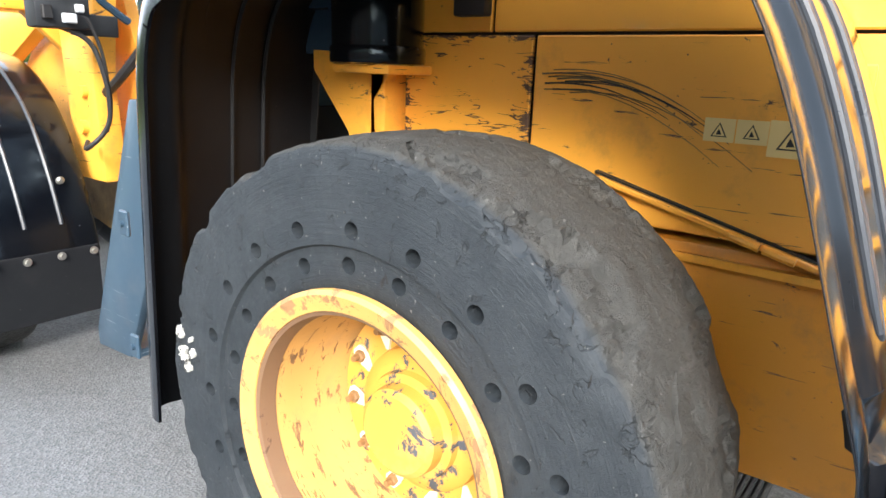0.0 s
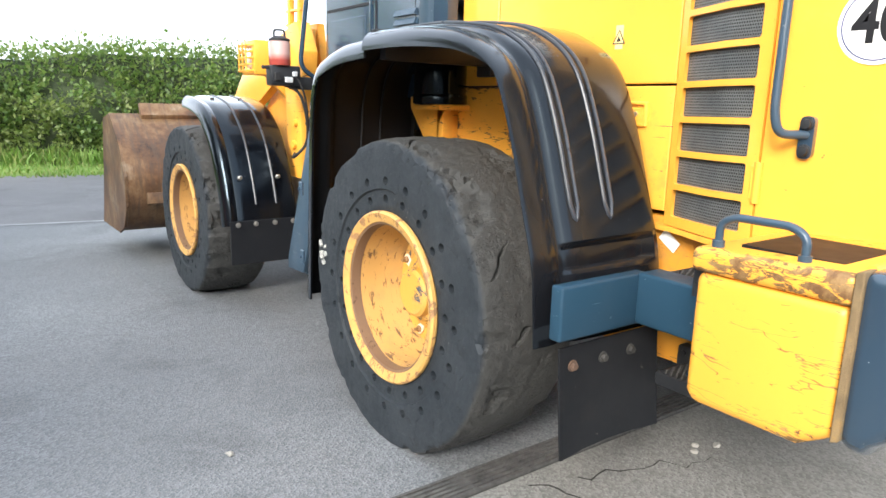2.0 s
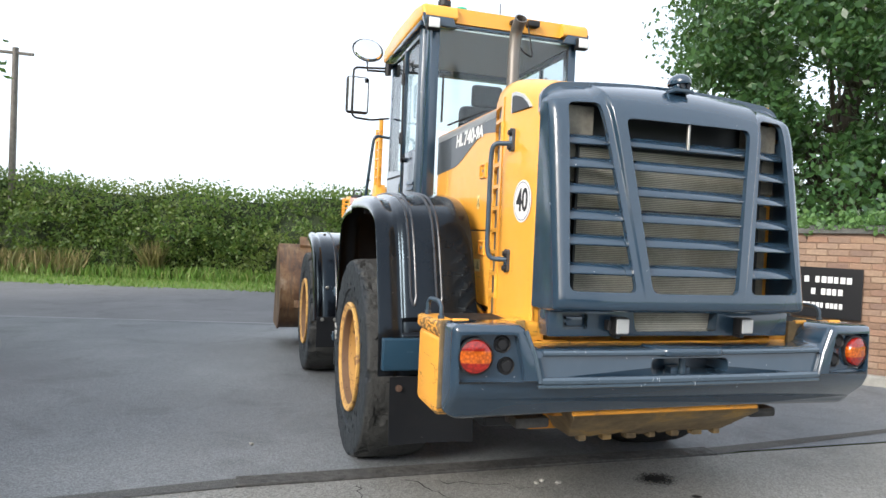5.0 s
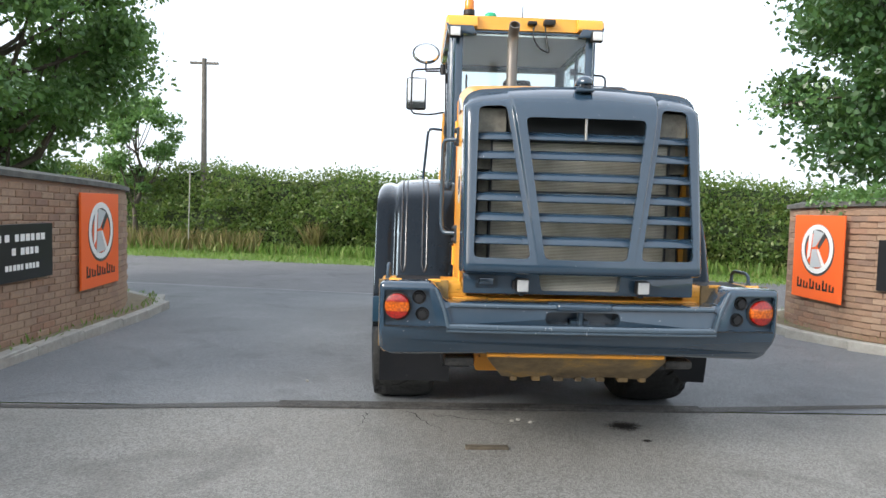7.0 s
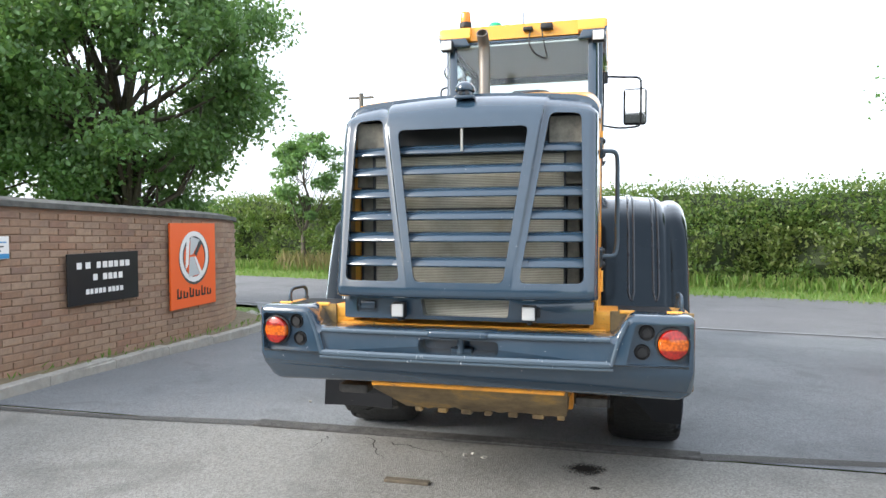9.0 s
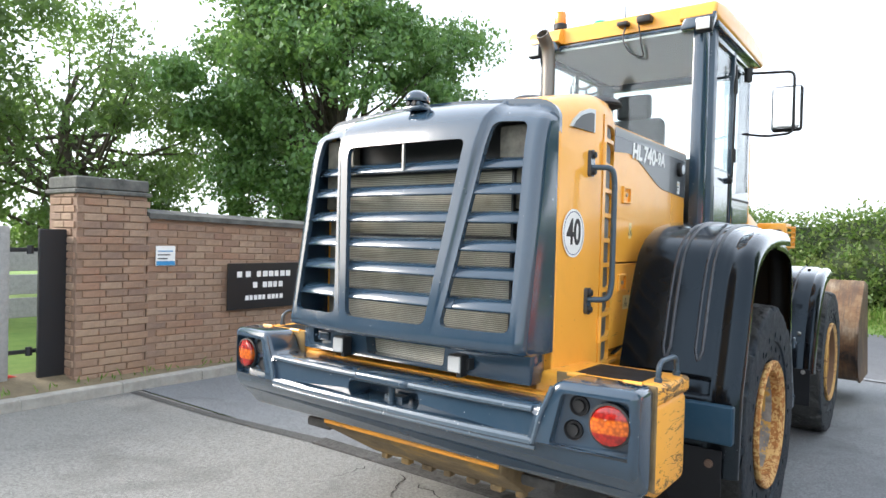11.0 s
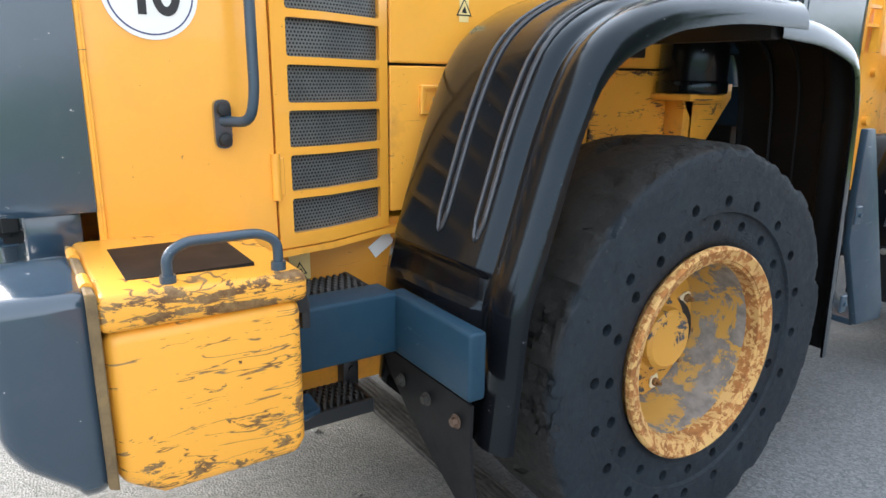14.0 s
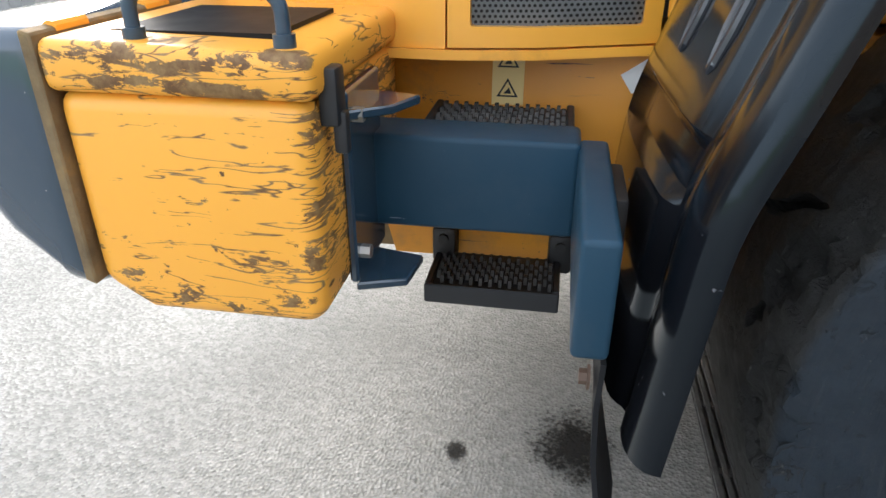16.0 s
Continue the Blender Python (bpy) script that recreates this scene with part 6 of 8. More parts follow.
def grille_skin():
    bm = bmesh.new()
    rows = [(1.150, 0.06), (1.155, 0.03), (1.165, 0.010), (1.18, 0.0)] + [(1.18 + 0.88 * k / 30, 0.0) for k in range(1, 31)]
    rows += [(2.06 + 0.135 * math.sin(t * math.pi / 12), 0.15 * (1 - math.cos(t * math.pi / 12))) for t in range(1, 7)] + [(2.20, 0.5)]
    rings = []
    for z, back in rows:
        zf = min(z, 2.06)
        b0 = bar_x(zf)
        half = sorted([0.0, 0.06, 0.12, 0.17, 0.21, b0 - 0.02, b0 - 0.004, b0, b0 + 0.003, b0 + 0.007, b0 + 0.011, b0 + 0.014, b0 + 0.03, 0.46, 0.50, 0.54, 0.57, 0.60, 0.612])
        cols = [(x, 0.0) for x in half] + [(0.612 + 0.046 * math.sin(t * math.pi / 10), 0.05 * (1 - math.cos(t * math.pi / 10))) for t in range(1, 6)] + [(0.66, 0.12), (0.661, 0.5)]
        cols = [(-x, d) for x, d in cols[:0:-1]] + cols
        top = min(1.0, max(0.0, (z - 2.06) / 0.125))
        droop = [top * (0.035 * (min(abs(x), 0.6) / 0.6) ** 2 + 0.085 * (1 - math.sqrt(1 - min(1.0, max(0.0, (abs(x) - 0.565) / 0.097)) ** 2))) for x, d in cols]
        rings.append([bm.verts.new((x, min(-1.80, face_y(z, min(max(x, -0.6), 0.6)) + d + back), z - q)) for (x, d), q in zip(cols, droop)])
    for r0, r1 in zip(rings, rings[1:]):
        for j in range(len(r0) - 1):
            bm.faces.new((r0[j], r0[j + 1], r1[j + 1], r1[j]))
    bmesh.ops.remove_doubles(bm, verts=bm.verts[:], dist=0.0005)
    bmesh.ops.recalc_face_normals(bm, faces=bm.faces)
    mid_face = min(bm.faces, key=lambda f: (f.calc_center_median() - Vector((0, -2.05, 1.6))).length)
    if mid_face.normal.y > 0:
        bmesh.ops.reverse_faces(bm, faces=bm.faces)
    bmesh.ops.solidify(bm, geom=bm.faces[:], thickness=0.024)
    return bm


w_mid = prism(rounded([(-0.332, 2.0), (0.332, 2.0), (0.222, 1.238), (-0.222, 1.238)], 0.035, 5), "y", -2.3, -1.83)
w_sd = [prism(rounded([(s * 0.580, 2.062), (s * 0.432, 2.068), (s * 0.298, 1.240), (s * 0.600, 1.240)], 0.035, 5), "y", -2.3, -1.83) for s in (1, -1)]
grille = part("grille_shell", cut(grille_skin(), w_mid, *w_sd), SLATE, loader, "glossy slate grey grille shell with raised middle", 40)
for k, z in enumerate((1.900, 1.794, 1.680, 1.566, 1.458, 1.334)):
    for x0, x1 in ((-0.605, -0.30), (-0.34, 0.34), (0.30, 0.605)):
        x0, x1 = [math.copysign(max(abs(x), bar_x(z) + 0.01 if abs(x) > 0.3 else 0), x) for x in (x0, x1)]
        sl = prism([(0.0, -0.020), (0.002, -0.011), (0.026, 0.018), (0.048, 0.027), (0.07, 0.028), (0.07, 0.010), (0.03, -0.016), (0.008, -0.025)], "x", x0, x1, 0.003, 2)
        for v in sl.verts:
            v.co.y += face_y(z, 0.3 if abs(x0 + x1) < 0.01 else v.co.x) + (0.030 if k == 0 else 0.010)
            v.co.z += z
        part("grille_slat", sl, SLATE, grille)
part("grille_bracket", box(-0.006, 0.006, face_y(1.95) + 0.02, face_y(1.95) + 0.035, 1.885, 2.0, 0.002, 1), STEEL, grille)
for xa, xb, za, zb in ((-0.60, -0.42, 1.72, 2.06), (0.42, 0.60, 1.72, 2.06), (0.51, 0.57, 1.20, 1.66), (-0.57, -0.51, 1.2, 1.7)):
    part("cooler_block", box(xa, xb, -1.855, -1.805, za, zb, 0.004, 1), COOLER, loader, "dusty cooler block beside the radiator")
part("radiator", box(-0.50, 0.50, -1.86, -1.80, 1.20, 1.88), RADIATOR, loader, "dusty grey brown radiator core")
part("radiator_frame", merge(box(-0.60, 0.60, -1.80, -1.77, 1.20, 2.1), box(-0.51, 0.51, -1.875, -1.80, 1.875, 1.90), box(-0.505, -0.495, -1.875, -1.80, 1.2, 1.9), box(0.495, 0.505, -1.875, -1.80, 1.2, 1.9), box(-0.51, 0.51, -1.872, -1.80, 1.585, 1.605)), DARK, loader)
low = cut(prism([(-0.645, 1.155), (0.645, 1.155), (0.645, 1.03), (-0.645, 1.03)], "y", -1.945, -1.83, 0.012), prism(rounded([(-0.225, 1.145), (0.235, 1.145), (0.225, 1.055), (-0.21, 1.055)], 0.015, 3), "y", -2.1, -1.86), prism(rounded([(-0.575, 1.135), (-0.455, 1.135), (-0.455, 1.065), (-0.575, 1.065)], 0.012, 3), "y", -2.1, -1.915))
part("lower_panel", low, SLATE, loader, "slate panel under the grille")
part("lower_mesh", box(-0.24, 0.25, -1.885, -1.868, 1.05, 1.15), RADIATOR, loader)
part("socket_cover", merge(box(-0.555, -0.475, -1.94, -1.912, 1.08, 1.122, 0.006), cyl((-0.565, -1.93, 1.10), 0.008, 0.02, "y", 10)), SLATE, loader)
for x in (-0.325, 0.338):
    wl = part("work_lamp", merge(box(x - 0.034, x + 0.034, -2.02, -1.965, 1.05, 1.125, 0.006), box(x + 0.034 * (1 if x > 0 else -1), x + 0.05 * (1 if x > 0 else -1), -1.99, -1.95, 1.065, 1.11, 0.003, 1), box(x - 0.01, x + 0.01, -1.99, -1.94, 1.03, 1.06)), BLACK, loader, "small square white work lamp")
    part("lens", box(x - 0.031, x + 0.031, -2.027, -2.018, 1.055, 1.12, 0.004, 1), LAMP_LENS, wl)
dome = bmesh.new()
bmesh.ops.create_uvsphere(dome, u_segments=24, v_segments=14, radius=0.05)
bmesh.ops.bisect_plane(dome, geom=dome.verts[:] + dome.edges[:] + dome.faces[:], plane_co=(0, 0, -0.012), plane_no=(0, 0, -1), clear_outer=True)
turn(dome, Matrix.Translation((0, -1.885, 2.205)) @ Matrix.Diagonal((1.0, 1.25, 0.85, 1)))
cam_unit = part("reversing_camera", merge(dome, box(-0.036, 0.036, -1.925, -1.85, 2.165, 2.20, 0.012, 3), box(-0.05, 0.05, -1.93, -1.84, 2.155, 2.172, 0.006)), SLATE, loader, "domed slate grey reversing camera pod")
for xl in (-0.017, 0.017):
    part("camera_face", cyl((xl, -1.928, 2.184), 0.010, 0.010, "y", 14), BLACK_SIGN, cam_unit)

# rear bumper counterweight, bowed in plan towards its ends
def bow(bm):
    for v in bm.verts:
        if v.co.y < -1.90:
            v.co.y += 0.045 * min(1.15, abs(v.co.x) / 1.0) ** 3 * min(1.0, (-1.90 - v.co.y) / 0.08)
    return bm


outline = [(-1.10, 1.095), (-0.815, 1.10), (-0.775, 1.06), (-0.745, 0.995), (0.745, 0.995), (0.775, 1.06), (0.815, 1.10), (1.10, 1.095), (1.10, 0.715), (1.04, 0.680), (0.5, 0.695), (-0.5, 0.695), (-1.04, 0.680), (-1.10, 0.715)]
bump_bm = prism(outline, "y", -2.085, -1.862)
bump_bm = cut(bump_bm, prism([(-2.3, 0.5), (-1.93, 0.5), (-1.93, 0.675), (-2.055, 0.785), (-2.10, 0.865), (-2.3, 0.865)], "x", -1.3, 1.3))
round_edges(bump_bm, 0.03, 4, 25)
tools = [prism(rounded([(-0.735, 0.972), (0.735, 0.972), (0.705, 0.868), (-0.705, 0.868)], 0.012, 3), "y", -2.2, -2.068),
         prism(rounded([(-0.205, 0.955), (0.20, 0.955), (0.20, 0.885), (-0.205, 0.885)], 0.03, 5), "y", -2.2, -1.93)]
for s in (1, -1):
    tools.append(prism(rounded([(s * 0.835, 1.06), (s * 1.072, 1.055), (s * 1.072, 0.865), (s * 0.79, 0.865)], 0.02, 4), "y", -2.2, -2.045))
    tools.append(cyl((s * 1.0, -2.05, 0.965), 0.078, 0.09, "y", 40))
    for z in (1.015, 0.925):
        tools.append(cyl((s * (0.885 if z > 1 else 0.865), -2.05, z), 0.037, 0.08, "y", 28))
bump_bm = cut(bump_bm, *tools)
bow(bump_bm)
bumper = part("rear_bumper", bump_bm, SLATE, loader, "heavy slate grey rear bumper with pale ridges", 25)
for x0, x1, z, r in ((-0.72, 0.72, 0.982, 0.013), (-0.72, 0.72, 0.866, 0.017), (-0.735, 0.735, 0.842, 0.008)):
    part("bumper_ridge", tube([(x0 + (x1 - x0) * k / 14, -2.075 + 0.045 * abs(x0 + (x1 - x0) * k / 14) ** 3, z) for k in range(15)], r, 8), EDGE, bumper, "bumper ridge in paler slate for its highlight")
for s in (1, -1):
    part("bumper_ridge", tube([(s * 0.725, -2.064, 0.86), (s * 0.755, -2.064, 0.97), (s * 0.80, -2.06, 1.075)], 0.010, 8), EDGE, bumper)
    part("tail_lamp", side(turn(lathe([(0.0001, 0), (0.068, 0.0), (0.07, -0.02), (0.066, -0.028), (0.05, -0.034), (0.0001, -0.038)], 40, "y", (0, 0, 0)), Matrix.Translation((1.0, -2.004, 0.965)) @ Matrix.Rotation(radians(11), 4, "Z")), s), LENS, bumper, "round red and amber tail lamp")
    part("lamp_ring", side(lathe([(0.07, 0), (0.078, 0), (0.078, -0.018), (0.07, -0.02)], 40, "y", (1.0, -2.004, 0.965), True), s), BLACK, bumper)
    for z in (1.015, 0.925):
        part("blanking_plug", side(lathe([(0.0001, -0.012), (0.02, -0.012), (0.022, 0.0), (0.03, 0.0), (0.036, -0.01), (0.036, 0.02), (0.0001, 0.02)], 24, "y", (0.885 if z > 1 else 0.865, -2.012, z)), s), BLACK, bumper)
part("tow_pin", merge(cyl((0.0, -2.01, 0.92), 0.016, 0.09, "z", 14), box(-0.05, 0.05, -2.0, -1.95, 0.885, 0.90)), SLATE_WORN, bumper)
part("tow_hump", round_edges(prism([(-0.14, -2.10), (0.14, -2.10), (0.19, -2.03), (0.19, -1.95), (-0.19, -1.95), (-0.19, -2.03)], "z", 0.965, 1.003), 0.014, 3), SLATE, bumper)
part("bumper_shelf", merge(box(-0.70, 0.70, -1.88, -1.70, 0.97, 1.0, 0.004, 1), box(-0.80, -0.62, -1.86, -1.60, 0.99, 1.06, 0.01), box(0.62, 0.80, -1.86, -1.60, 0.99, 1.06, 0.01)), YELLOW_CHIPPED, loader)
rs = random.Random(4)
ragged = [(0.50 - 0.88 * k / 22, 0.502 + rs.uniform(-0.012, 0.012) + (0.012 if k % 5 == 0 else 0)) for k in range(23)]
belly = prism([(-0.51, 0.715), (0.515, 0.715), (0.515, 0.66)] + ragged + [(-0.49, 0.66)], "y", -1.93, -1.35, 0.004, 1)
for v in belly.verts:
    v.co.y += 0.25 * max(0, 0.66 - v.co.z) / 0.16 if v.co.y < -1.6 else 0
part("belly_plate", belly, BELLY, loader, "muddy yellow belly guard under the bumper")

part("belly_rim", box(-0.50, 0.505, -1.936, -1.922, 0.676, 0.698, 0.004, 1), YELLOW_SHADE_GRIME, loader, "chipped yellow rim of the belly guard")
for k in range(7):
    part("belly_tab", box(-0.33 + 0.13 * k, -0.29 + 0.13 * k + 0.01 * (k % 3), -1.70, -1.655, 0.484, 0.512, 0.004, 1), BELLY, loader)
for xa, xb in ((0.55, 0.71), (-0.73, -0.56)):
    part("axle_stop", box(xa, xb, -1.84, -1.70, 0.60, 0.65, 0.015), IRON, loader, "grey steel stop block")

# battery boxes behind the bumper ends, with hinged lids
for s in (1, -1):
    pb = prism([(-1.858, 0.715), (-1.78, 0.666), (-1.505, 0.666), (-1.49, 0.70), (-1.49, 1.015), (-1.858, 1.015)], "x", 0.60, 1.098, 0.028, 4)
    bb = part("battery_box", side(pb, s), YELLOW_BATTERED if s > 0 else YELLOW_SCUFFED, loader, "scratched rusty yellow battery box" if s > 0 else "scuffed yellow battery box with worn rim")
    part("lid", side(merge(prism([(-1.862, 1.012), (-1.478, 1.012), (-1.478, 1.075), (-1.862, 1.085)], "x", 0.64, 1.106, 0.018, 3)), s), YELLOW_LID, bb)
    for xh in (0.80, 1.02):
        part("lid_hinge", side(tube([(xh - 0.035, -1.868, 1.089), (xh + 0.035, -1.868, 1.089)], 0.011, 10), s), YELLOW_CHIPPED, bb)
    part("grip_mat", side(merge(box(0.76, 1.02, -1.80, -1.56, 1.0765, 1.0845)), s), BLACK_RUBBER, bb)
    hh = fillet([(1.065, -1.735, 1.075), (1.065, -1.735, 1.135), (1.065, -1.70, 1.155), (1.065, -1.56, 1.155), (1.065, -1.525, 1.135), (1.065, -1.525, 1.07)], 0.03, 5)
    part("lid_handle", side(merge(tube(hh, 0.010, 12), cyl((1.065, -1.735, 1.086), 0.015, 0.02, "z", 14), cyl((1.065, -1.525, 1.083), 0.015, 0.02, "z", 14)), s), SLATE_WORN, bb, "bent tubular lid handle")
    part("edge_strip", side(prism([(-1.876, 0.72), (-1.858, 0.712), (-1.858, 1.09), (-1.876, 1.095)], "x", 0.72, 1.108, 0.003, 1), s), BELLY, bb)
    part("lid_latch", side(merge(box(1.02, 1.06, -1.49, -1.462, 0.97, 1.05, 0.006), box(1.03, 1.05, -1.475, -1.455, 0.93, 0.99, 0.004)), s), DARK, bb)
    # arm to the fender with its angled plate
    fa = part("fender_arm", side(box(0.74, 0.85, -1.50, -1.13, 0.728, 0.897, 0.010, 3), s), ARM_BLUE, loader, "slate blue box arm holding the fender")
    part("end_plate", side(box(0.80, 1.188, -1.134, -1.085, 0.722, 0.892, 0.009, 3), s), ARM_BLUE, fa)
    part("plate_spacer", side(box(0.82, 0.98, -1.085, -1.06, 0.77, 0.86, 0.006), s), BLACK, fa)
    part("arm_flange", side(merge(box(0.80, 0.98, -1.49, -1.475, 0.68, 1.0, 0.004, 1), prism([(0.84, -1.48), (0.98, -1.48), (0.95, -1.40), (0.86, -1.39)], "z", 0.665, 0.68, 0.003, 1), prism([(0.84, -1.48), (0.98, -1.48), (0.93, -1.42), (0.86, -1.39)], "z", 0.955, 0.97, 0.003, 1)), s), SLATE, fa)
    for z in (0.73, 0.96):
        part("bolt", side(cyl((0.955, -1.468, z), 0.012, 0.02, "y", 6), s), STEEL, fa)
    # access steps with a toothed tread
    for z, x0, x1 in ((0.868, 0.55, 0.72), (0.523, 0.55, 0.71)):
        st = part("step", side(box(x0, x1, -1.405, -1.155, z - 0.002, z + 0.004), s), DARK, loader, "black serrated step plate")
        for rail in ((x0, x1, -1.42, -1.405), (x0, x1, -1.155, -1.14), (x1, x1 + 0.012, -1.42, -1.14)):
            part("step_rail", side(box(*rail, z - 0.03, z + 0.014, 0.003, 1), s), DARK, st)
        bm = bmesh.new()
        for i in range(6):
            for j in range(12):
                xx = x0 + 0.03 + i * (x1 - x0 - 0.05) / 5.5
                yy = -1.40 + j * 0.0205 + (0.01 if i % 2 else 0)
                bm = merge(bm, prism([(xx - 0.016, z), (xx + 0.016, z), (xx + 0.007, z + 0.018), (xx - 0.007, z + 0.018)], "y", yy, yy + 0.007))
        tread = part("tread", side(bm, s), IRON, st)
        if z < 0.7:
            for yb in (-1.45, -1.19):
                part("step_bracket", side(merge(box(0.52, 0.575, yb + 0.02, yb + 0.075, z - 0.02, z + 0.075, 0.012), cyl((0.578, yb + 0.047, z + 0.05), 0.012, 0.012, "x", 8)), s), BLACK, st)


# ---- fenders ----
def sweep_fender(path, sect, taper=None, top=1.65, recess=False):
    """taper: how much shallower the outer lip gets towards the bottom. path: (y, z) along the crest; sect: (x, depth below the crest)."""
    P = [Vector((0, a, b)) for a, b in path]
    bm = bmesh.new()
    rings = []
    for i, p in enumerate(P):
        d = (P[min(i + 1, len(P) - 1)] - P[max(i - 1, 0)]).normalized()
        inward = Vector((0, -d.z, d.y))
        mid = Vector((0, *FENDER_MID))
        if (mid - p).dot(inward) < 0:
            inward = -inward
        k = 1.0 if taper is None else 1.0 + (taper - 1.0) * min(1.0, max(0.0, (top - p.z) / 0.20))
        # the pressed panel ends in a step; a shallow band lies between it and the boss round the arm's end
        band = 0.022 * min(1.0, max(0.0, (0.995 - p.z) / 0.02)) * min(1.0, max(0.0, (p.z - 0.895) / 0.02)) if recess else 0.0
        rings.append([bm.verts.new(Vector((x, 0, 0)) + p + inward * (0.035 + (dep - 0.035) * k if x > 1.13 else dep + (band if 0.67 < x < 1.056 else 0.0))) for x, dep in sect])
    for a, b in zip(rings, rings[1:]):
        for j in range(len(sect)):
            k = (j + 1) % len(sect)
            f = bm.faces.new((a[j], a[k], b[k], b[j]))
            f.material_index = 1 if j >= len(sect) // 2 else 0
    bm.faces.new(rings[0])
    bm.faces.new(rings[-1])
    bmesh.ops.recalc_face_normals(bm, faces=bm.faces)
    return bm


def skin(sect, t=0.009):
    """Close an open section by its own offset, so that it has a thickness."""
    out = []
    for i, (x, d) in enumerate(sect):
        x0, d0 = sect[max(i - 1, 0)]
        x1, d1 = sect[min(i + 1, len(sect) - 1)]
        L = math.hypot(x1 - x0, d1 - d0)
        out.append((x - (d1 - d0) / L * t, d + (x1 - x0) / L * t))
    return list(sect) + out[::-1]


def dense(path, rad=0.18, seg=5):
    return [(p.y, p.z) for p in fillet([(0, a, b) for a, b in path], rad, seg)]


R_SECT = [(0.615, 0.03), (0.625, 0.006), (0.65, 0.0), (0.70, 0.0), (0.74, 0.0), (0.80, 0.0), (0.88, 0.0), (0.95, 0.0), (1.02, 0.0), (1.036, 0.003), (1.048, 0.011), (1.056, 0.020), (1.066, 0.024), (1.085, 0.021), (1.105, 0.014), (1.125, 0.013), (1.147, 0.018), (1.165, 0.030), (1.178, 0.048), (1.187, 0.080), (1.19, 0.100), (1.19, 0.118)]


def crown(x):
    """How far the fender falls away across its width."""
    return 0.022 * min(1.0, max(0.0, (x - 0.72) / 0.32)) ** 2


def inset(path, dist):
    """The path moved towards the wheel."""
    out = []
    for i, (a, b) in enumerate(path):
        (a0, b0), (a1, b1) = path[max(i - 1, 0)], path[min(i + 1, len(path) - 1)]
        n = Vector((b0 - b1, a1 - a0)).normalized()
        if n.dot(Vector((FENDER_MID[0] - a, FENDER_MID[1] - b))) < 0:
            n = -n
        out.append((a + n.x * dist, b + n.y * dist))
    return out


R_SECT = skin([(x, d + crown(x) * min(1.0, max(0.0, (1.25 - x) / 0.09)) if x < 1.186 else d + 0.004) for x, d in R_SECT])
REAR_PATH = dense([(0.06, 1.722), (-0.28, 1.727), (-0.60, 1.684), (-0.805, 1.57), (-0.90, 1.37), (-1.00, 1.06), (-1.045, 0.93), (-1.08, 0.55)], 0.2, 6)
for z in (1.02, 0.997, 0.986, 0.975, 0.915, 0.905, 0.893):
    k = max(i for i, p in enumerate(REAR_PATH) if p[1] > z)
    (a0, b0), (a1, b1) = REAR_PATH[k], REAR_PATH[k + 1]
    REAR_PATH.insert(k + 1, (a0 + (a1 - a0) * (z - b0) / (b1 - b0), z))
FRONT_PATH = dense([(0.05, 1.70), (0.34, 1.68), (0.58, 1.60), (0.655, 1.42), (0.68, 1.10), (0.72, 0.42)], 0.2, 6)
FENDER_MID = (-0.17, 0.62)
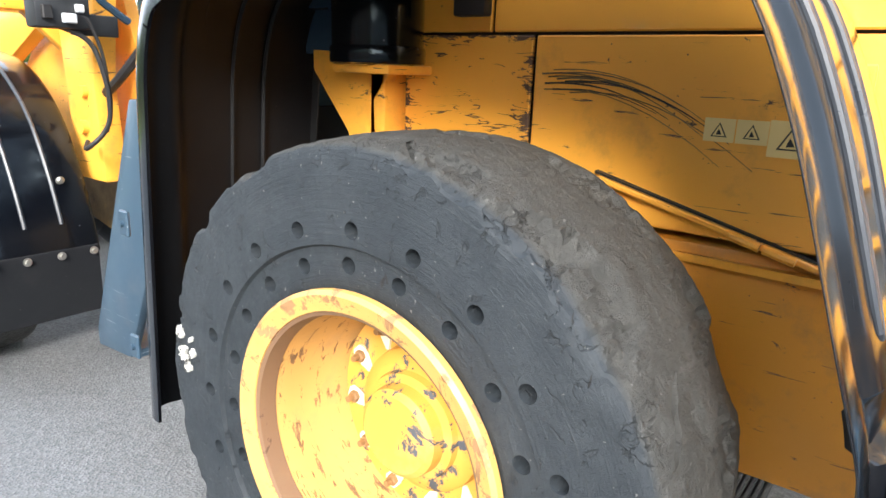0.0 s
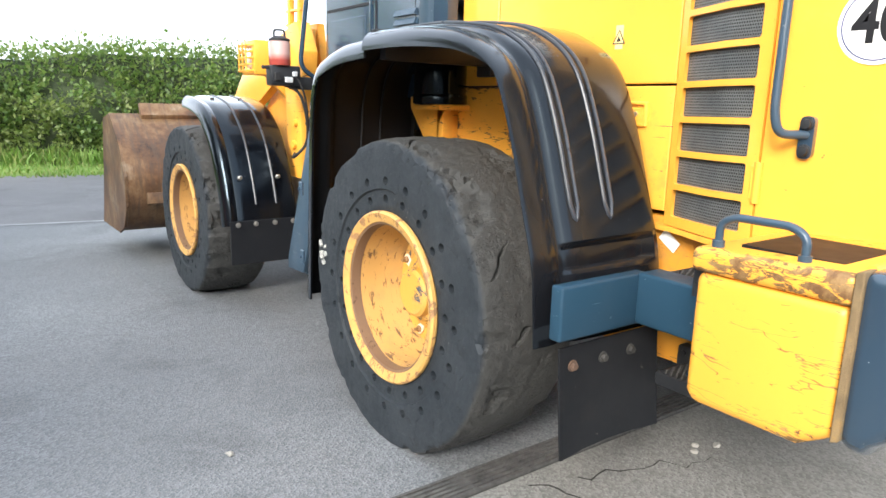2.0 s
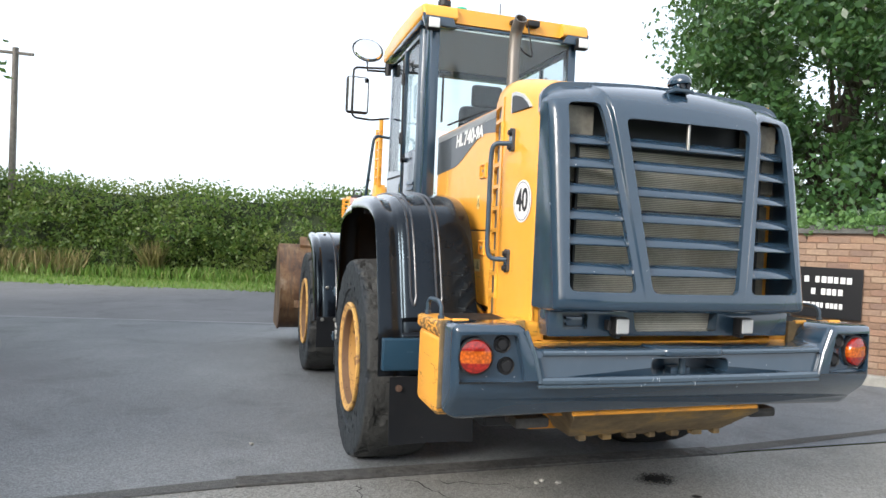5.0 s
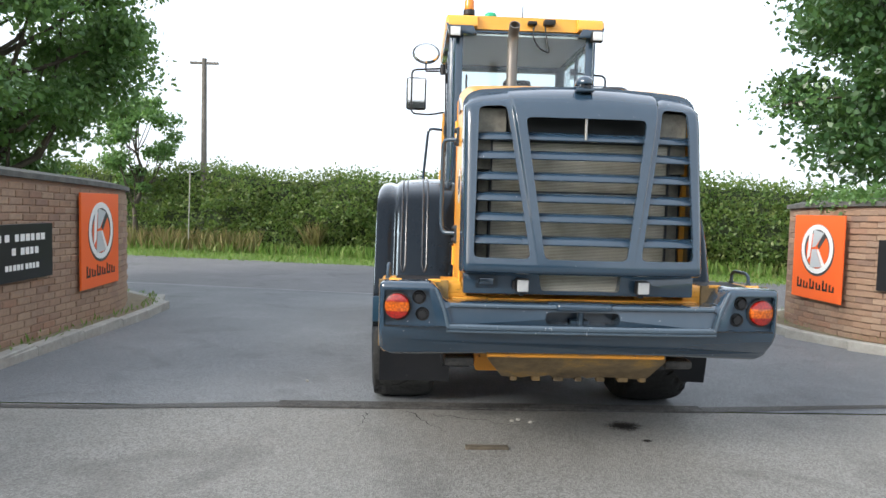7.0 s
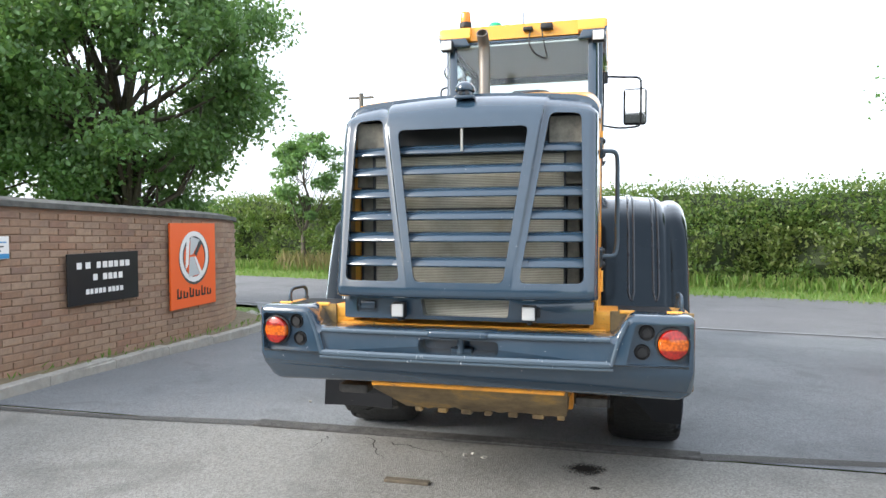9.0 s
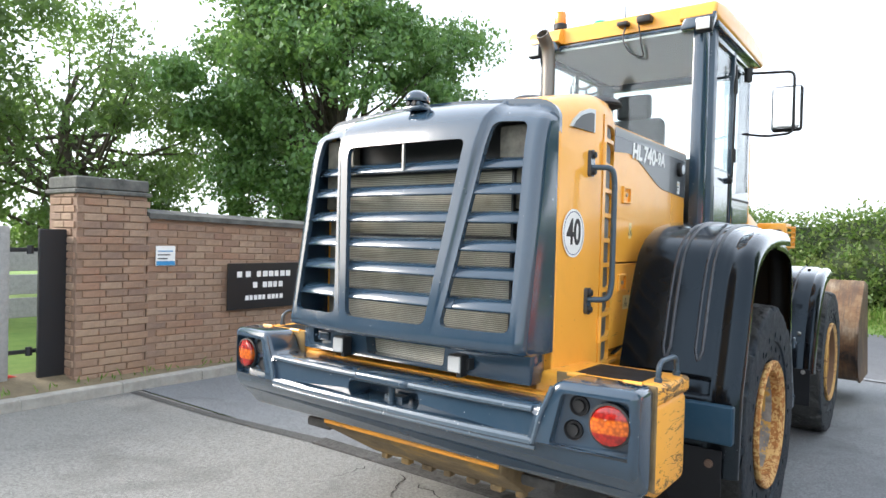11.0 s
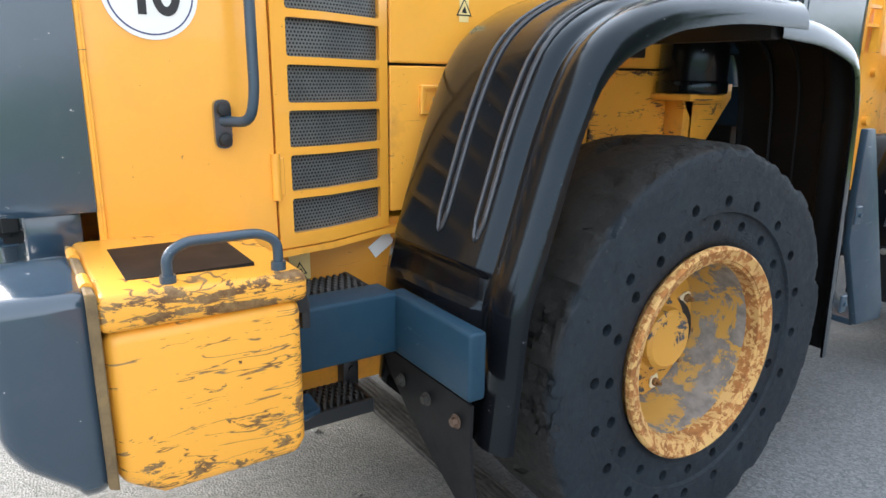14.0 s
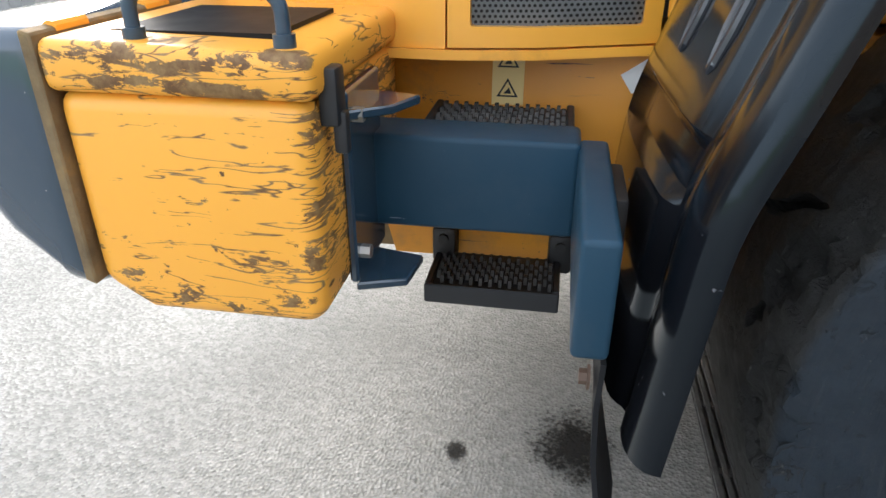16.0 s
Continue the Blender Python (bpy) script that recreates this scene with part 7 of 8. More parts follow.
for s in (1, -1):
    fen = part("rear_fender", side(sweep_fender(REAR_PATH if s > 0 else REAR_PATH[:-1] + [(-1.0675, 0.675)], R_SECT, 0.58 if s > 0 else 0.08, 1.65 if s > 0 else 1.74, True), s), BLACK_PLASTIC, loader, "glossy black moulded rear fender with pressed ribs")
    fen.data.materials.append(FENDER_UNDER)
    for xr in (0.845, 0.992):
        run = [(a, b) for a, b in inset(REAR_PATH, crown(xr)) if b > 1.06]
        while run[-1][1] < 1.10:
            run.pop()
        run.append((run[-1][0] + (1.10 - run[-1][1]) * (-1.00 + 0.90) / (1.06 - 1.37), 1.10))
        xs_ = [xr for a, b in run]
        pts = [(x - 0.016, a, b) for x, (a, b) in zip(xs_, run)]
        a, b = run[-1]
        pts += [(xr - 0.006, a - 0.012, b - 0.04), (xr, a - 0.0145, b - 0.048), (xr + 0.006, a - 0.012, b - 0.04)]
        pts += [(x + 0.016, a, b) for x, (a, b) in list(zip(xs_, run))[::-1]]
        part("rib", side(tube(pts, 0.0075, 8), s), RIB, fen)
    fl = bmesh.new()
    rowz = [0.68, 0.60, 0.50, 0.40, 0.32]
    g = [[fl.verts.new((x, -1.088 + (0.06 if s > 0 else -0.012) * ((0.68 - z) / 0.36) ** 2 - 0.02 * ((x - 0.9) / 0.22) ** 2 * (0.68 - z) / 0.36, z)) for x in [1.135 - (1.135 - (0.66 + (0.33 * (0.68 - z) / 0.36 if s > 0 else 0))) * q for q in (1, 0.75, 0.5, 0.25, 0)]] for z in rowz]
    for a, b in zip(g, g[1:]):
        for j in range(4):
            fl.faces.new((a[j], a[j + 1], b[j + 1], b[j]))
    bmesh.ops.recalc_face_normals(fl, faces=fl.faces)
    bmesh.ops.solidify(fl, geom=fl.faces[:], thickness=0.008)
    mf = part("mud_flap", side(fl, s), BLACK_RUBBER, fen, "curled black rubber mud flap")
    for x in (1.085, 0.945, 0.81):
        part("bolt", side(merge(cyl((x, -1.098, 0.62), 0.019, 0.004, "y", 14), cyl((x, -1.104, 0.62), 0.012, 0.016, "y", 6)), s), BOLT_RUST if x > 1 else IRON, mf)
    ff = part("front_half_fender", side(sweep_fender(FRONT_PATH, [(x - 0.07 if x < 0.66 else x, d) for x, d in R_SECT] if s < 0 else [(x - 0.065 * max(0.0, min(1.0, (x - 0.8) / 0.25)), d) for x, d in R_SECT]), s), BLACK_PLASTIC, loader, "black front half of the rear fender")
    ff.data.materials.append(FENDER_UNDER)
    for xr in (0.75, 0.86, 0.97):
        part("rib", side(tube([(xr, a - 0.012, b - 0.012) for a, b in FRONT_PATH[6:]], 0.009, 6), s), FENDER_UNDER, ff)
    part("joint_plate", side(box(0.66, 1.14, 0.03, 0.075, 1.655, 1.695, 0.006), s), BLACK, ff)
    for z in (0.62, 0.97):
        part("clip", side(shift(merge(box(1.185, 1.197, 0.665, 0.705, z - 0.035, z + 0.035, 0.004, 1), cyl((1.2, 0.685, z), 0.009, 0.012, "x", 8)), 0 if s < 0 else -0.065), s), SLATE_WORN, ff)
    part("fender_bracket", side(merge(box(0.52, 1.10, 0.02, 0.07, 1.575, 1.655, 0.006), box(0.52, 0.56, 0.0, 0.10, 1.53, 1.72, 0.006)), s), BLACK, ff)

F_SECT = [(0.715, 0.04), (0.72, 0.012), (0.74, 0.0), (0.85, 0.0), (0.97, 0.0), (1.08, 0.0), (1.11, 0.004), (1.13, 0.014), (1.15, 0.006), (1.175, 0.004), (1.195, 0.016), (1.21, 0.045), (1.215, 0.085)]
F_SECT = skin(F_SECT)
F_PATH = dense([(2.72, 1.42), (2.56, 1.408), (2.30, 1.36), (2.06, 1.18), (1.93, 0.95), (1.85, 0.72), (1.825, 0.59)], 0.2, 6)
FENDER_MID = (2.88, 0.535)
for s in (1, -1):
    fen = part("front_fender", side(sweep_fender(F_PATH, F_SECT if s < 0 else [(x - 0.12, d) for x, d in F_SECT]), s), BLACK_PLASTIC, loader, "glossy black ribbed front fender")
    fen.data.materials.append(FENDER_UNDER)
    fx = 0.0 if s < 0 else -0.12
    for xr in (0.86 + fx, 1.0 + fx):
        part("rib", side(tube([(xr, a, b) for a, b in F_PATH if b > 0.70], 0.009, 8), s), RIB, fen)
    part("mud_flap", side(box(0.735 + fx, 1.19 + fx, 1.815, 1.828, 0.33, 0.62, 0.003, 1), s), BLACK_RUBBER, fen, "flat black rubber mud flap")
    for x in (0.76, 0.89, 1.02, 1.14):
        part("bolt", side(merge(cyl((x + fx, 1.808, 0.597), 0.017, 0.006, "y", 14), cyl((x + fx, 1.802, 0.597), 0.010, 0.012, "y", 6)), s), STEEL, fen)
    for x in (0.86, 1.06):
        part("bolt", side(cyl((x + fx, 2.50, 1.40), 0.014, 0.014, "z", 14), s), IRON, fen)
    for x in (0.83, 1.09):
        b = merge(lathe([(0.017, 0), (0.017, 0.006), (0.011, 0.012), (0.0001, 0.012)], 18, "y", (0, 0, 0)))
        turn(b, Matrix.Translation((x + fx, 1.893, 0.895)) @ Matrix.Rotation(radians(200), 4, "X"))
        part("bolt", side(b, s), STEEL, fen)


# ---- cab ----
cab = part("cab_floor", merge(box(-0.60, 0.60, 0.29, 1.58, 1.42, 1.72, 0.02), box(-0.64, 0.64, 0.76, 1.45, 1.25, 1.45, 0.02)), SLATE, loader, "slate grey cab base")
for s in (1, -1):
    part("rear_pillar", side(prism([(0.535, 0.285), (0.60, 0.285), (0.625, 0.34), (0.625, 0.47), (0.585, 0.47), (0.56, 0.36)], "z", 1.5, 3.06, 0.008, 2), s), SLATE, cab)
    part("outer_pillar", side(prism([(0.615, 0.36), (0.65, 0.38), (0.65, 0.46), (0.615, 0.46)], "z", 1.5, 3.02, 0.006, 2), s), SLATE_WORN, cab)
    part("mid_pillar", side(box(0.605, 0.64, 0.945, 0.98, 1.62, 3.04, 0.008), s), SLATE, cab)
    part("front_pillar", side(prism([(0.53, 1.52), (0.62, 1.48), (0.62, 1.56), (0.55, 1.60)], "z", 1.55, 3.04, 0.008), s), SLATE, cab)
    part("top_rail", side(box(0.58, 0.635, 0.35, 1.56, 2.97, 3.05, 0.008), s), SLATE, cab)
    dr = part("cab_door", side(merge(prism(rounded([(0.47, 1.55), (1.50, 1.55), (1.52, 2.02), (1.00, 1.98), (0.93, 2.12), (0.47, 2.12)], 0.03, 3), "x", 0.60, 0.632, 0.005, 1)), s), SLATE, cab, "slate lower door panel with pressed fields")
    part("door_field", side(merge(box(0.632, 0.636, 0.52, 0.86, 1.64, 2.0, 0.003, 1), box(0.632, 0.636, 1.02, 1.46, 1.62, 1.88, 0.003, 1)), s), SLATE, dr)
    part("door_handle", side(merge(cyl((0.645, 0.88, 2.06), 0.022, 0.03, "x", 14), tube([(0.66, 0.88, 2.06), (0.67, 0.78, 2.07)], 0.009, 8)), s), BLACK, dr)
    for k in range(5 if s < 0 else 0):
        part("vent_slat", side(prism([(0.655, 1.66 + 0.045 * k), (0.640, 1.69 + 0.045 * k), (0.632, 1.69 + 0.045 * k), (0.632, 1.66 + 0.045 * k)], "y", 0.50, 0.70), s), SLATE_WORN, dr)
    part("door_seam", side(merge(box(0.632, 0.638, 0.90, 0.912, 1.56, 2.10), box(0.632, 0.6375, 0.93, 1.50, 1.93, 1.945)), s), BLACK, dr)
    g1 = part("side_glass", side(box(0.612, 0.618, 0.47, 0.93, 2.12, 2.97), s), GLASS, cab)
    g2 = part("side_glass", side(box(0.612, 0.618, 0.99, 1.49, 1.98, 2.97), s), GLASS, cab)
    for y, z in ((0.96, 2.75), (0.96, 2.25)):
        part("door_hinge", side(box(0.635, 0.66, y - 0.02, y + 0.02, z - 0.05, z + 0.05, 0.006), s), BLACK, cab)
    part("window_stay", side(tube([(0.645, 0.94, 2.05), (0.655, 0.93, 2.9)], 0.007, 8), s), BLACK, cab)
    # wide mirror on its tubular frame, and the round one above
    my = 0.0 if s < 0 else -0.27
    mf = part("mirror_frame", side(shift(merge(tube(fillet([(0.64, 1.50, 2.50), (0.80, 1.50, 2.47), (0.985, 1.49, 2.48), (0.985, 1.49, 2.93), (0.80, 1.53, 2.95), (0.62, 1.55, 2.97)], 0.05, 4), 0.010, 8), cyl((0.66, 1.53, 2.95), 0.03, 0.10, "z", 12)), 0, my, my * 0.2), s), BLACK, cab, "black tubular mirror bracket")
    part("mirror_housing", side(shift(box(0.83, 1.04, 1.505, 1.565, 2.52, 2.86, 0.03, 3), 0, my, my * 0.28), s), BLACK, mf, "black rectangular mirror housing")
    part("mirror_glass", side(shift(turn(box(-0.09, 0.09, -0.0035, 0.0035, -0.153, 0.153, 0.003, 1), Matrix.Translation((0.935, 1.497, 2.69)) @ Matrix.Rotation(radians(2.6), 4, "X")), 0, my, my * 0.28), s), CHROME, mf)
    hr = fillet([(0.66, 1.36, 2.30), (0.80, 1.34, 2.31), (0.81, 1.36, 2.2), (0.86, 1.42, 1.60), (0.72, 1.45, 1.52)], 0.06, 5)
    if s < 0:
        part("hand_rail", side(tube(hr, 0.014, 10), s), SLATE, cab, "curved slate hand rail")
    # boarding ladder plate ahead of the rear fender
    part("ladder_side", side(merge(prism([(0.80, 1.28), (0.86, 1.28), (1.19, 0.50), (1.19, 0.44), (0.98, 0.45), (0.80, 0.84)], "x", 1.03, 1.06, 0.006), box(0.75, 1.04, 0.98, 1.19, 0.44, 0.47, 0.006), box(0.75, 1.04, 0.85, 1.05, 0.78, 0.81, 0.006)), s), SLATE_WORN, cab, "slate boarding ladder")
dish = lathe([(0.0001, -0.028), (0.07, -0.024), (0.125, -0.010), (0.14, 0.01), (0.11, 0.035), (0.0001, 0.05)], 32, "y", (-0.84, 1.62, 3.135))
bmesh.ops.rotate(dish, cent=(-0.84, 1.62, 3.135), matrix=Matrix.Rotation(math.radians(-32), 3, "X"), verts=dish.verts)
round_mirror = part("wide_mirror", dish, CHROME, cab, "round convex mirror above the cab corner")
rim = tube([(-0.84 + 0.141 * math.cos(k * math.pi / 16), 1.62 + 0.006, 3.135 + 0.141 * math.sin(k * math.pi / 16)) for k in range(33)], 0.006, 6)
bmesh.ops.rotate(rim, cent=(-0.84, 1.62, 3.135), matrix=Matrix.Rotation(math.radians(-32), 3, "X"), verts=rim.verts)
part("mirror_rim", rim, DARK, round_mirror, "grey rim of the round mirror")
part("mirror_stalk", tube([(-0.84, 1.62, 3.02), (-0.84, 1.60, 2.94), (-0.66, 1.56, 2.94)], 0.010, 8), BLACK, cab)
part("rear_glass", box(-0.56, 0.56, 0.30, 0.306, 2.24, 3.03), GLASS, cab)
part("front_glass", box(-0.55, 0.55, 1.56, 1.566, 1.75, 2.97), GLASS, cab)
for rail in ((0.30, 0.36, 3.025, 3.05), (1.53, 1.60, 2.95, 3.05), (1.52, 1.60, 1.6, 1.78)):
    part("cross_rail", box(-0.59, 0.59, *rail, 0.008), SLATE, cab)
roof = cut(prism([(0.225, 3.06), (1.62, 3.02), (1.66, 3.06), (1.60, 3.15), (1.2, 3.20), (0.5, 3.20), (0.26, 3.165)], "x", -0.69, 0.69, 0.03, 3), box(-0.42, 0.46, 0.1, 0.30, 2.9, 3.40))
rf = part("cab_roof", roof, YELLOW, cab, "yellow cab roof")
part("headliner", box(-0.57, 0.57, 0.31, 1.52, 3.006, 3.02), HEADLINER, rf, "pale grey cab headliner")
part("roof_rim", merge(box(-0.68, 0.68, 0.34, 1.60, 3.022, 3.065, 0.012), prism([(-0.69, 3.09), (-0.46, 3.09), (-0.42, 3.0), (-0.66, 3.0)], "y", 0.235, 0.30, 0.008), prism([(0.69, 3.09), (0.50, 3.09), (0.46, 3.0), (0.66, 3.0)], "y", 0.235, 0.30, 0.008)), SLATE, rf, "dark underside of the roof")
for x in (-0.61, 0.62):
    lm = part("roof_lamp", box(x - 0.05, x + 0.05, 0.20, 0.27, 2.965, 3.055, 0.012), BLACK, rf, "square rear work lamp under the roof")
    part("lens", box(x - 0.042, x + 0.042, 0.193, 0.203, 2.973, 3.047, 0.006), LAMP_GLASS, lm)
part("beacon_base", cyl((-0.485, 0.38, 3.215), 0.05, 0.04, "z", 24), BLACK, rf)
part("beacon", lathe([(0.04, 0.0), (0.043, 0.01), (0.043, 0.085), (0.036, 0.1), (0.0001, 0.1)], 28, "z", (-0.485, 0.38, 3.225)), AMBER_LENS, rf, "amber flashing beacon at rest")
part("green_beacon", lathe([(0.055, 0.0), (0.055, 0.075), (0.045, 0.09), (0.0001, 0.09)], 24, "z", (-0.27, 0.62, 3.195)), GREEN_LENS, rf, "small green beacon")
part("wire_loop", merge(tube(fillet([(0.08, 0.27, 3.11), (0.06, 0.25, 3.0), (0.12, 0.26, 2.90), (0.22, 0.265, 2.86), (0.20, 0.26, 2.93), (0.17, 0.27, 3.1)], 0.05, 4), 0.006, 6), box(0.02, 0.10, 0.24, 0.30, 3.10, 3.13, 0.008), box(0.16, 0.26, 0.24, 0.32, 3.10, 3.15, 0.012)), BLACK, rf, "loose black wiring on the roof edge")
part("aerial", tube([(0.0, 0.45, 3.2), (0.0, 0.45, 3.31)], 0.004, 6), BLACK, rf)
ex = fillet([(-0.19, -0.33, 2.20), (-0.19, -0.33, 2.74), (-0.19, -0.35, 2.85), (-0.19, -0.43, 2.91)], 0.07, 5)
stack = cut(tube(ex, 0.042, 20), tube([(-0.19, -0.37, 2.865), (-0.19, -0.47, 2.94)], 0.035, 16))
part("exhaust", stack, mat("heat_stained_steel", (0.22, 0.20, 0.18), 0.45, 0.7), loader, "heat stained exhaust stack with cut end")
part("precleaner", lathe([(0.05, 2.24), (0.05, 2.29), (0.11, 2.295), (0.115, 2.305), (0.09, 2.33), (0.04, 2.345), (0.0001, 2.347)], 28, "z", (0.44, -0.93, 0)), DARK, loader, "black mushroom air intake cap")
part("radiator_cap", lathe([(0.05, 2.24), (0.05, 2.275), (0.10, 2.285), (0.08, 2.30), (0.0001, 2.305)], 24, "z", (0.30, -1.40, -0.03)), DARK, loader)
pl = part("data_plate", merge(box(0.516, 0.522, 0.085, 0.15, 1.915, 1.995, 0.001, 1)), WHITE, loader, "small white data plate")
for k in range(3):
    part("print_bar", box(0.5215, 0.5228, 0.095, 0.14 - 0.01 * k, 1.972 - 0.018 * k, 1.979 - 0.018 * k), STICKER if k == 0 else INK, pl)
part("gauge_face", lathe([(0.0001, 0.0285), (0.03, 0.0285), (0.03, 0.031), (0.0001, 0.032)], 24, "x", (0.522, 0.12, 2.07)), SILVER, loader, "pale face of the filler cap")
part("filler_cap", lathe([(0.0001, 0.0), (0.045, 0.0), (0.045, 0.02), (0.03, 0.028), (0.0001, 0.028)], 24, "x", (0.522, 0.12, 2.07)), BLACK, loader, "round black filler cap")
part("side_tank", merge(cyl((-0.60, 0.33, 1.535), 0.13, 0.28, "z", 28, 0.012), cyl((-0.60, 0.33, 1.425), 0.136, 0.05, "z", 28, 0.008)), BLACK_PLASTIC, loader, "black cylindrical air cleaner")
part("side_tank", merge(cyl((0.60, 0.33, 1.535), 0.13, 0.28, "z", 28, 0.012), cyl((0.60, 0.33, 1.425), 0.136, 0.05, "z", 28, 0.008)), BLACK_PLASTIC, loader, "black cylindrical air cleaner")
for s in (1, -1):
    part("frame_gusset", side(merge(prism([(0.25, 1.42), (0.60, 1.44), (0.60, 1.38), (0.45, 1.2), (0.40, 1.0), (0.32, 1.0), (0.34, 1.3)], "x", 0.56, 0.60, 0.005), box(0.50, 0.70, 0.20, 0.41, 1.375, 1.40, 0.006), box(0.50, 0.60, 0.30, 0.36, 0.95, 1.42, 0.006)), s), YELLOW_CHIPPED, loader, "chipped yellow cab mounting gusset")
# seat and controls behind the glass
st = part("driver_seat", merge(box(-0.25, 0.25, 0.70, 1.15, 1.95, 2.08, 0.04, 3), box(-0.23, 0.23, 0.62, 0.74, 2.05, 2.52, 0.05, 3), box(-0.13, 0.13, 0.63, 0.71, 2.52, 2.70, 0.03, 3), box(-0.15, 0.15, 0.80, 1.05, 1.72, 1.96, 0.02)), SEAT, cab, "dark fabric driver seat")
part("steering_column", merge(tube([(0, 1.45, 1.75), (0, 1.25, 2.2)], 0.04, 12), lathe([(0.17, -0.012), (0.185, 0.0), (0.17, 0.012), (0.158, 0.0)], 32, "z", (0, 1.22, 2.24), True)), BLACK, cab)
part("wiper", merge(tube([(-0.45, 0.285, 2.28), (-0.15, 0.28, 2.42)], 0.007, 6), tube([(-0.50, 0.278, 2.30), (-0.50, 0.278, 2.66)], 0.008, 6)), BLACK, cab, "rear window wiper")
part("console", box(0.28, 0.50, 0.60, 1.30, 1.72, 2.2, 0.03), BLACK, cab)

# ---- front frame, boom and bucket ----
for s in (1, -1):
    tower = prism([(1.72, 0.86), (3.2, 0.86), (3.2, 1.15), (2.5, 1.84), (2.25, 1.93), (2.03, 1.93), (1.98, 1.7), (1.72, 1.0)], "x", 0.40 - 0.1 * (s > 0), 0.46 - 0.1 * (s > 0), 0.008)
    part("front_tower", side(tower, s), YELLOW_CHIPPED, loader, "yellow front frame plate")
    part("lower_frame", side(prism([(1.74, 0.55), (2.25, 0.55), (3.1, 0.74), (3.1, 0.85), (1.74, 0.85)], "x", 0.39 - 0.1 * (s > 0), 0.45 - 0.1 * (s > 0), 0.008), s), BELLY, loader, "muddy lower plate of the front frame")
    part("boom_arm", side(prism([(2.0, 1.89), (2.25, 1.92), (3.2, 1.68), (4.3, 0.75), (4.35, 0.5), (4.15, 0.48), (3.0, 1.35), (2.0, 1.78)], "x", 0.48 - 0.1 * (s > 0), 0.56 - 0.1 * (s > 0), 0.008), s), YELLOW, loader, "yellow lift arm")
    part("tower_plate", side(shift(merge(prism([(1.85, 0.87), (2.10, 0.87), (2.15, 1.55), (2.06, 1.90), (1.92, 1.92), (1.80, 1.72), (1.88, 1.3)], "x", 0.56, 0.66, 0.01), cyl((0.67, 1.95, 1.25), 0.025, 0.03, "x", 12), cyl((0.67, 1.98, 1.1), 0.03, 0.03, "x", 12), cyl((0.67, 1.95, 1.5), 0.02, 0.03, "x", 12)), -0.16 * (s > 0)), s), YELLOW_CHIPPED, loader)
    hx = -0.12 if s < 0 else -0.19
    hd = part("headlamp_box", side(shift(cut(merge(box(0.76, 0.99, 2.15, 2.42, 1.57, 1.80, 0.012)), box(0.79, 1.02, 2.20, 2.5, 1.60, 1.76)), hx), s), YELLOW, loader, "yellow headlamp box with wire guard")
    part("lamp_arm", side(prism([(0.42, 1.40), (0.60, 1.40), (0.90 + hx, 1.58), (0.78 + hx, 1.60), (0.42, 1.60)], "y", 2.2, 2.26, 0.006), s), YELLOW, hd)
    part("headlamp", side(shift(lathe([(0.0001, -0.02), (0.06, -0.015), (0.075, 0.0), (0.075, 0.05), (0.0001, 0.06)], 24, "y", (0.90, 2.34, 1.68)), hx), s), LAMP_GLASS, hd, "round headlamp behind the wire guard")
    for k in range(5):
        part("guard_bar", side(shift(tube([(0.77, 2.43, 1.595 + k * 0.042), (0.77, 2.45, 1.595 + k * 0.042), (0.99, 2.45, 1.595 + k * 0.042), (1.03, 2.35, 1.595 + k * 0.042), (1.03, 2.19, 1.595 + k * 0.042), (0.985, 2.165, 1.595 + k * 0.042)], 0.006, 6), hx), s), YELLOW, hd)
    for yv in (2.20, 2.27, 2.34):
        part("guard_upright", side(shift(tube([(1.03, yv, 1.585), (1.03, yv, 1.775)], 0.006, 6), hx), s), YELLOW, hd)
    gy, gx = (-0.2, 0.0) if s < 0 else (-0.45, -0.08)
    ld = part("boom_guard", side(shift(merge(box(0.60, 0.64, 2.12, 2.16, 1.6, 2.55, 0.005), box(0.60, 0.64, 2.28, 2.32, 1.6, 2.48, 0.005)), gx, gy), s), YELLOW, loader, "yellow upright guard with rungs")
    for k in range(9):
        part("rung", side(shift(box(0.605, 0.635, 2.10, 2.36, 1.72 + k * 0.09, 1.735 + k * 0.09), gx, gy), s), YELLOW, ld)
lp = part("marker_lamp", merge(box(-0.94, -0.74, 1.68, 1.77, 1.49, 1.615, 0.012), box(-0.80, -0.62, 1.71, 1.74, 1.47, 1.55, 0.006), cyl((-0.95, 1.72, 1.60), 0.012, 0.06, "x", 10)), DARK, loader, "dark lamp bracket with wiring")
part("lamp_cap", merge(lathe([(0.066, 0.0), (0.066, 0.012), (0.03, 0.03), (0.0001, 0.03)], 20, "z", (-0.865, 1.715, 1.762)), tube(fillet([(-0.90, 1.715, 1.78), (-0.90, 1.715, 1.83), (-0.83, 1.715, 1.83), (-0.83, 1.715, 1.78)], 0.02, 4), 0.007, 6)), BLACK, lp, "black lamp cap with a bail")
part("lens", lathe([(0.065, 0.0), (0.068, 0.015), (0.068, 0.135), (0.06, 0.15), (0.0001, 0.152)], 28, "z", (-0.865, 1.715, 1.615)), RED_CLEAR, lp, "red and clear cylindrical lamp")
for dx, dz, w_, h_ in ((0.02, 0.03, 0.035, 0.05), (0.09, 0.02, 0.05, 0.035), (0.14, 0.06, 0.03, 0.03)):
    part("connector", box(-0.94 + dx, -0.94 + dx + w_, 1.66, 1.682, 1.49 + dz, 1.49 + dz + h_, 0.004, 1), SILVER if dx > 0.08 else BLACK, lp)
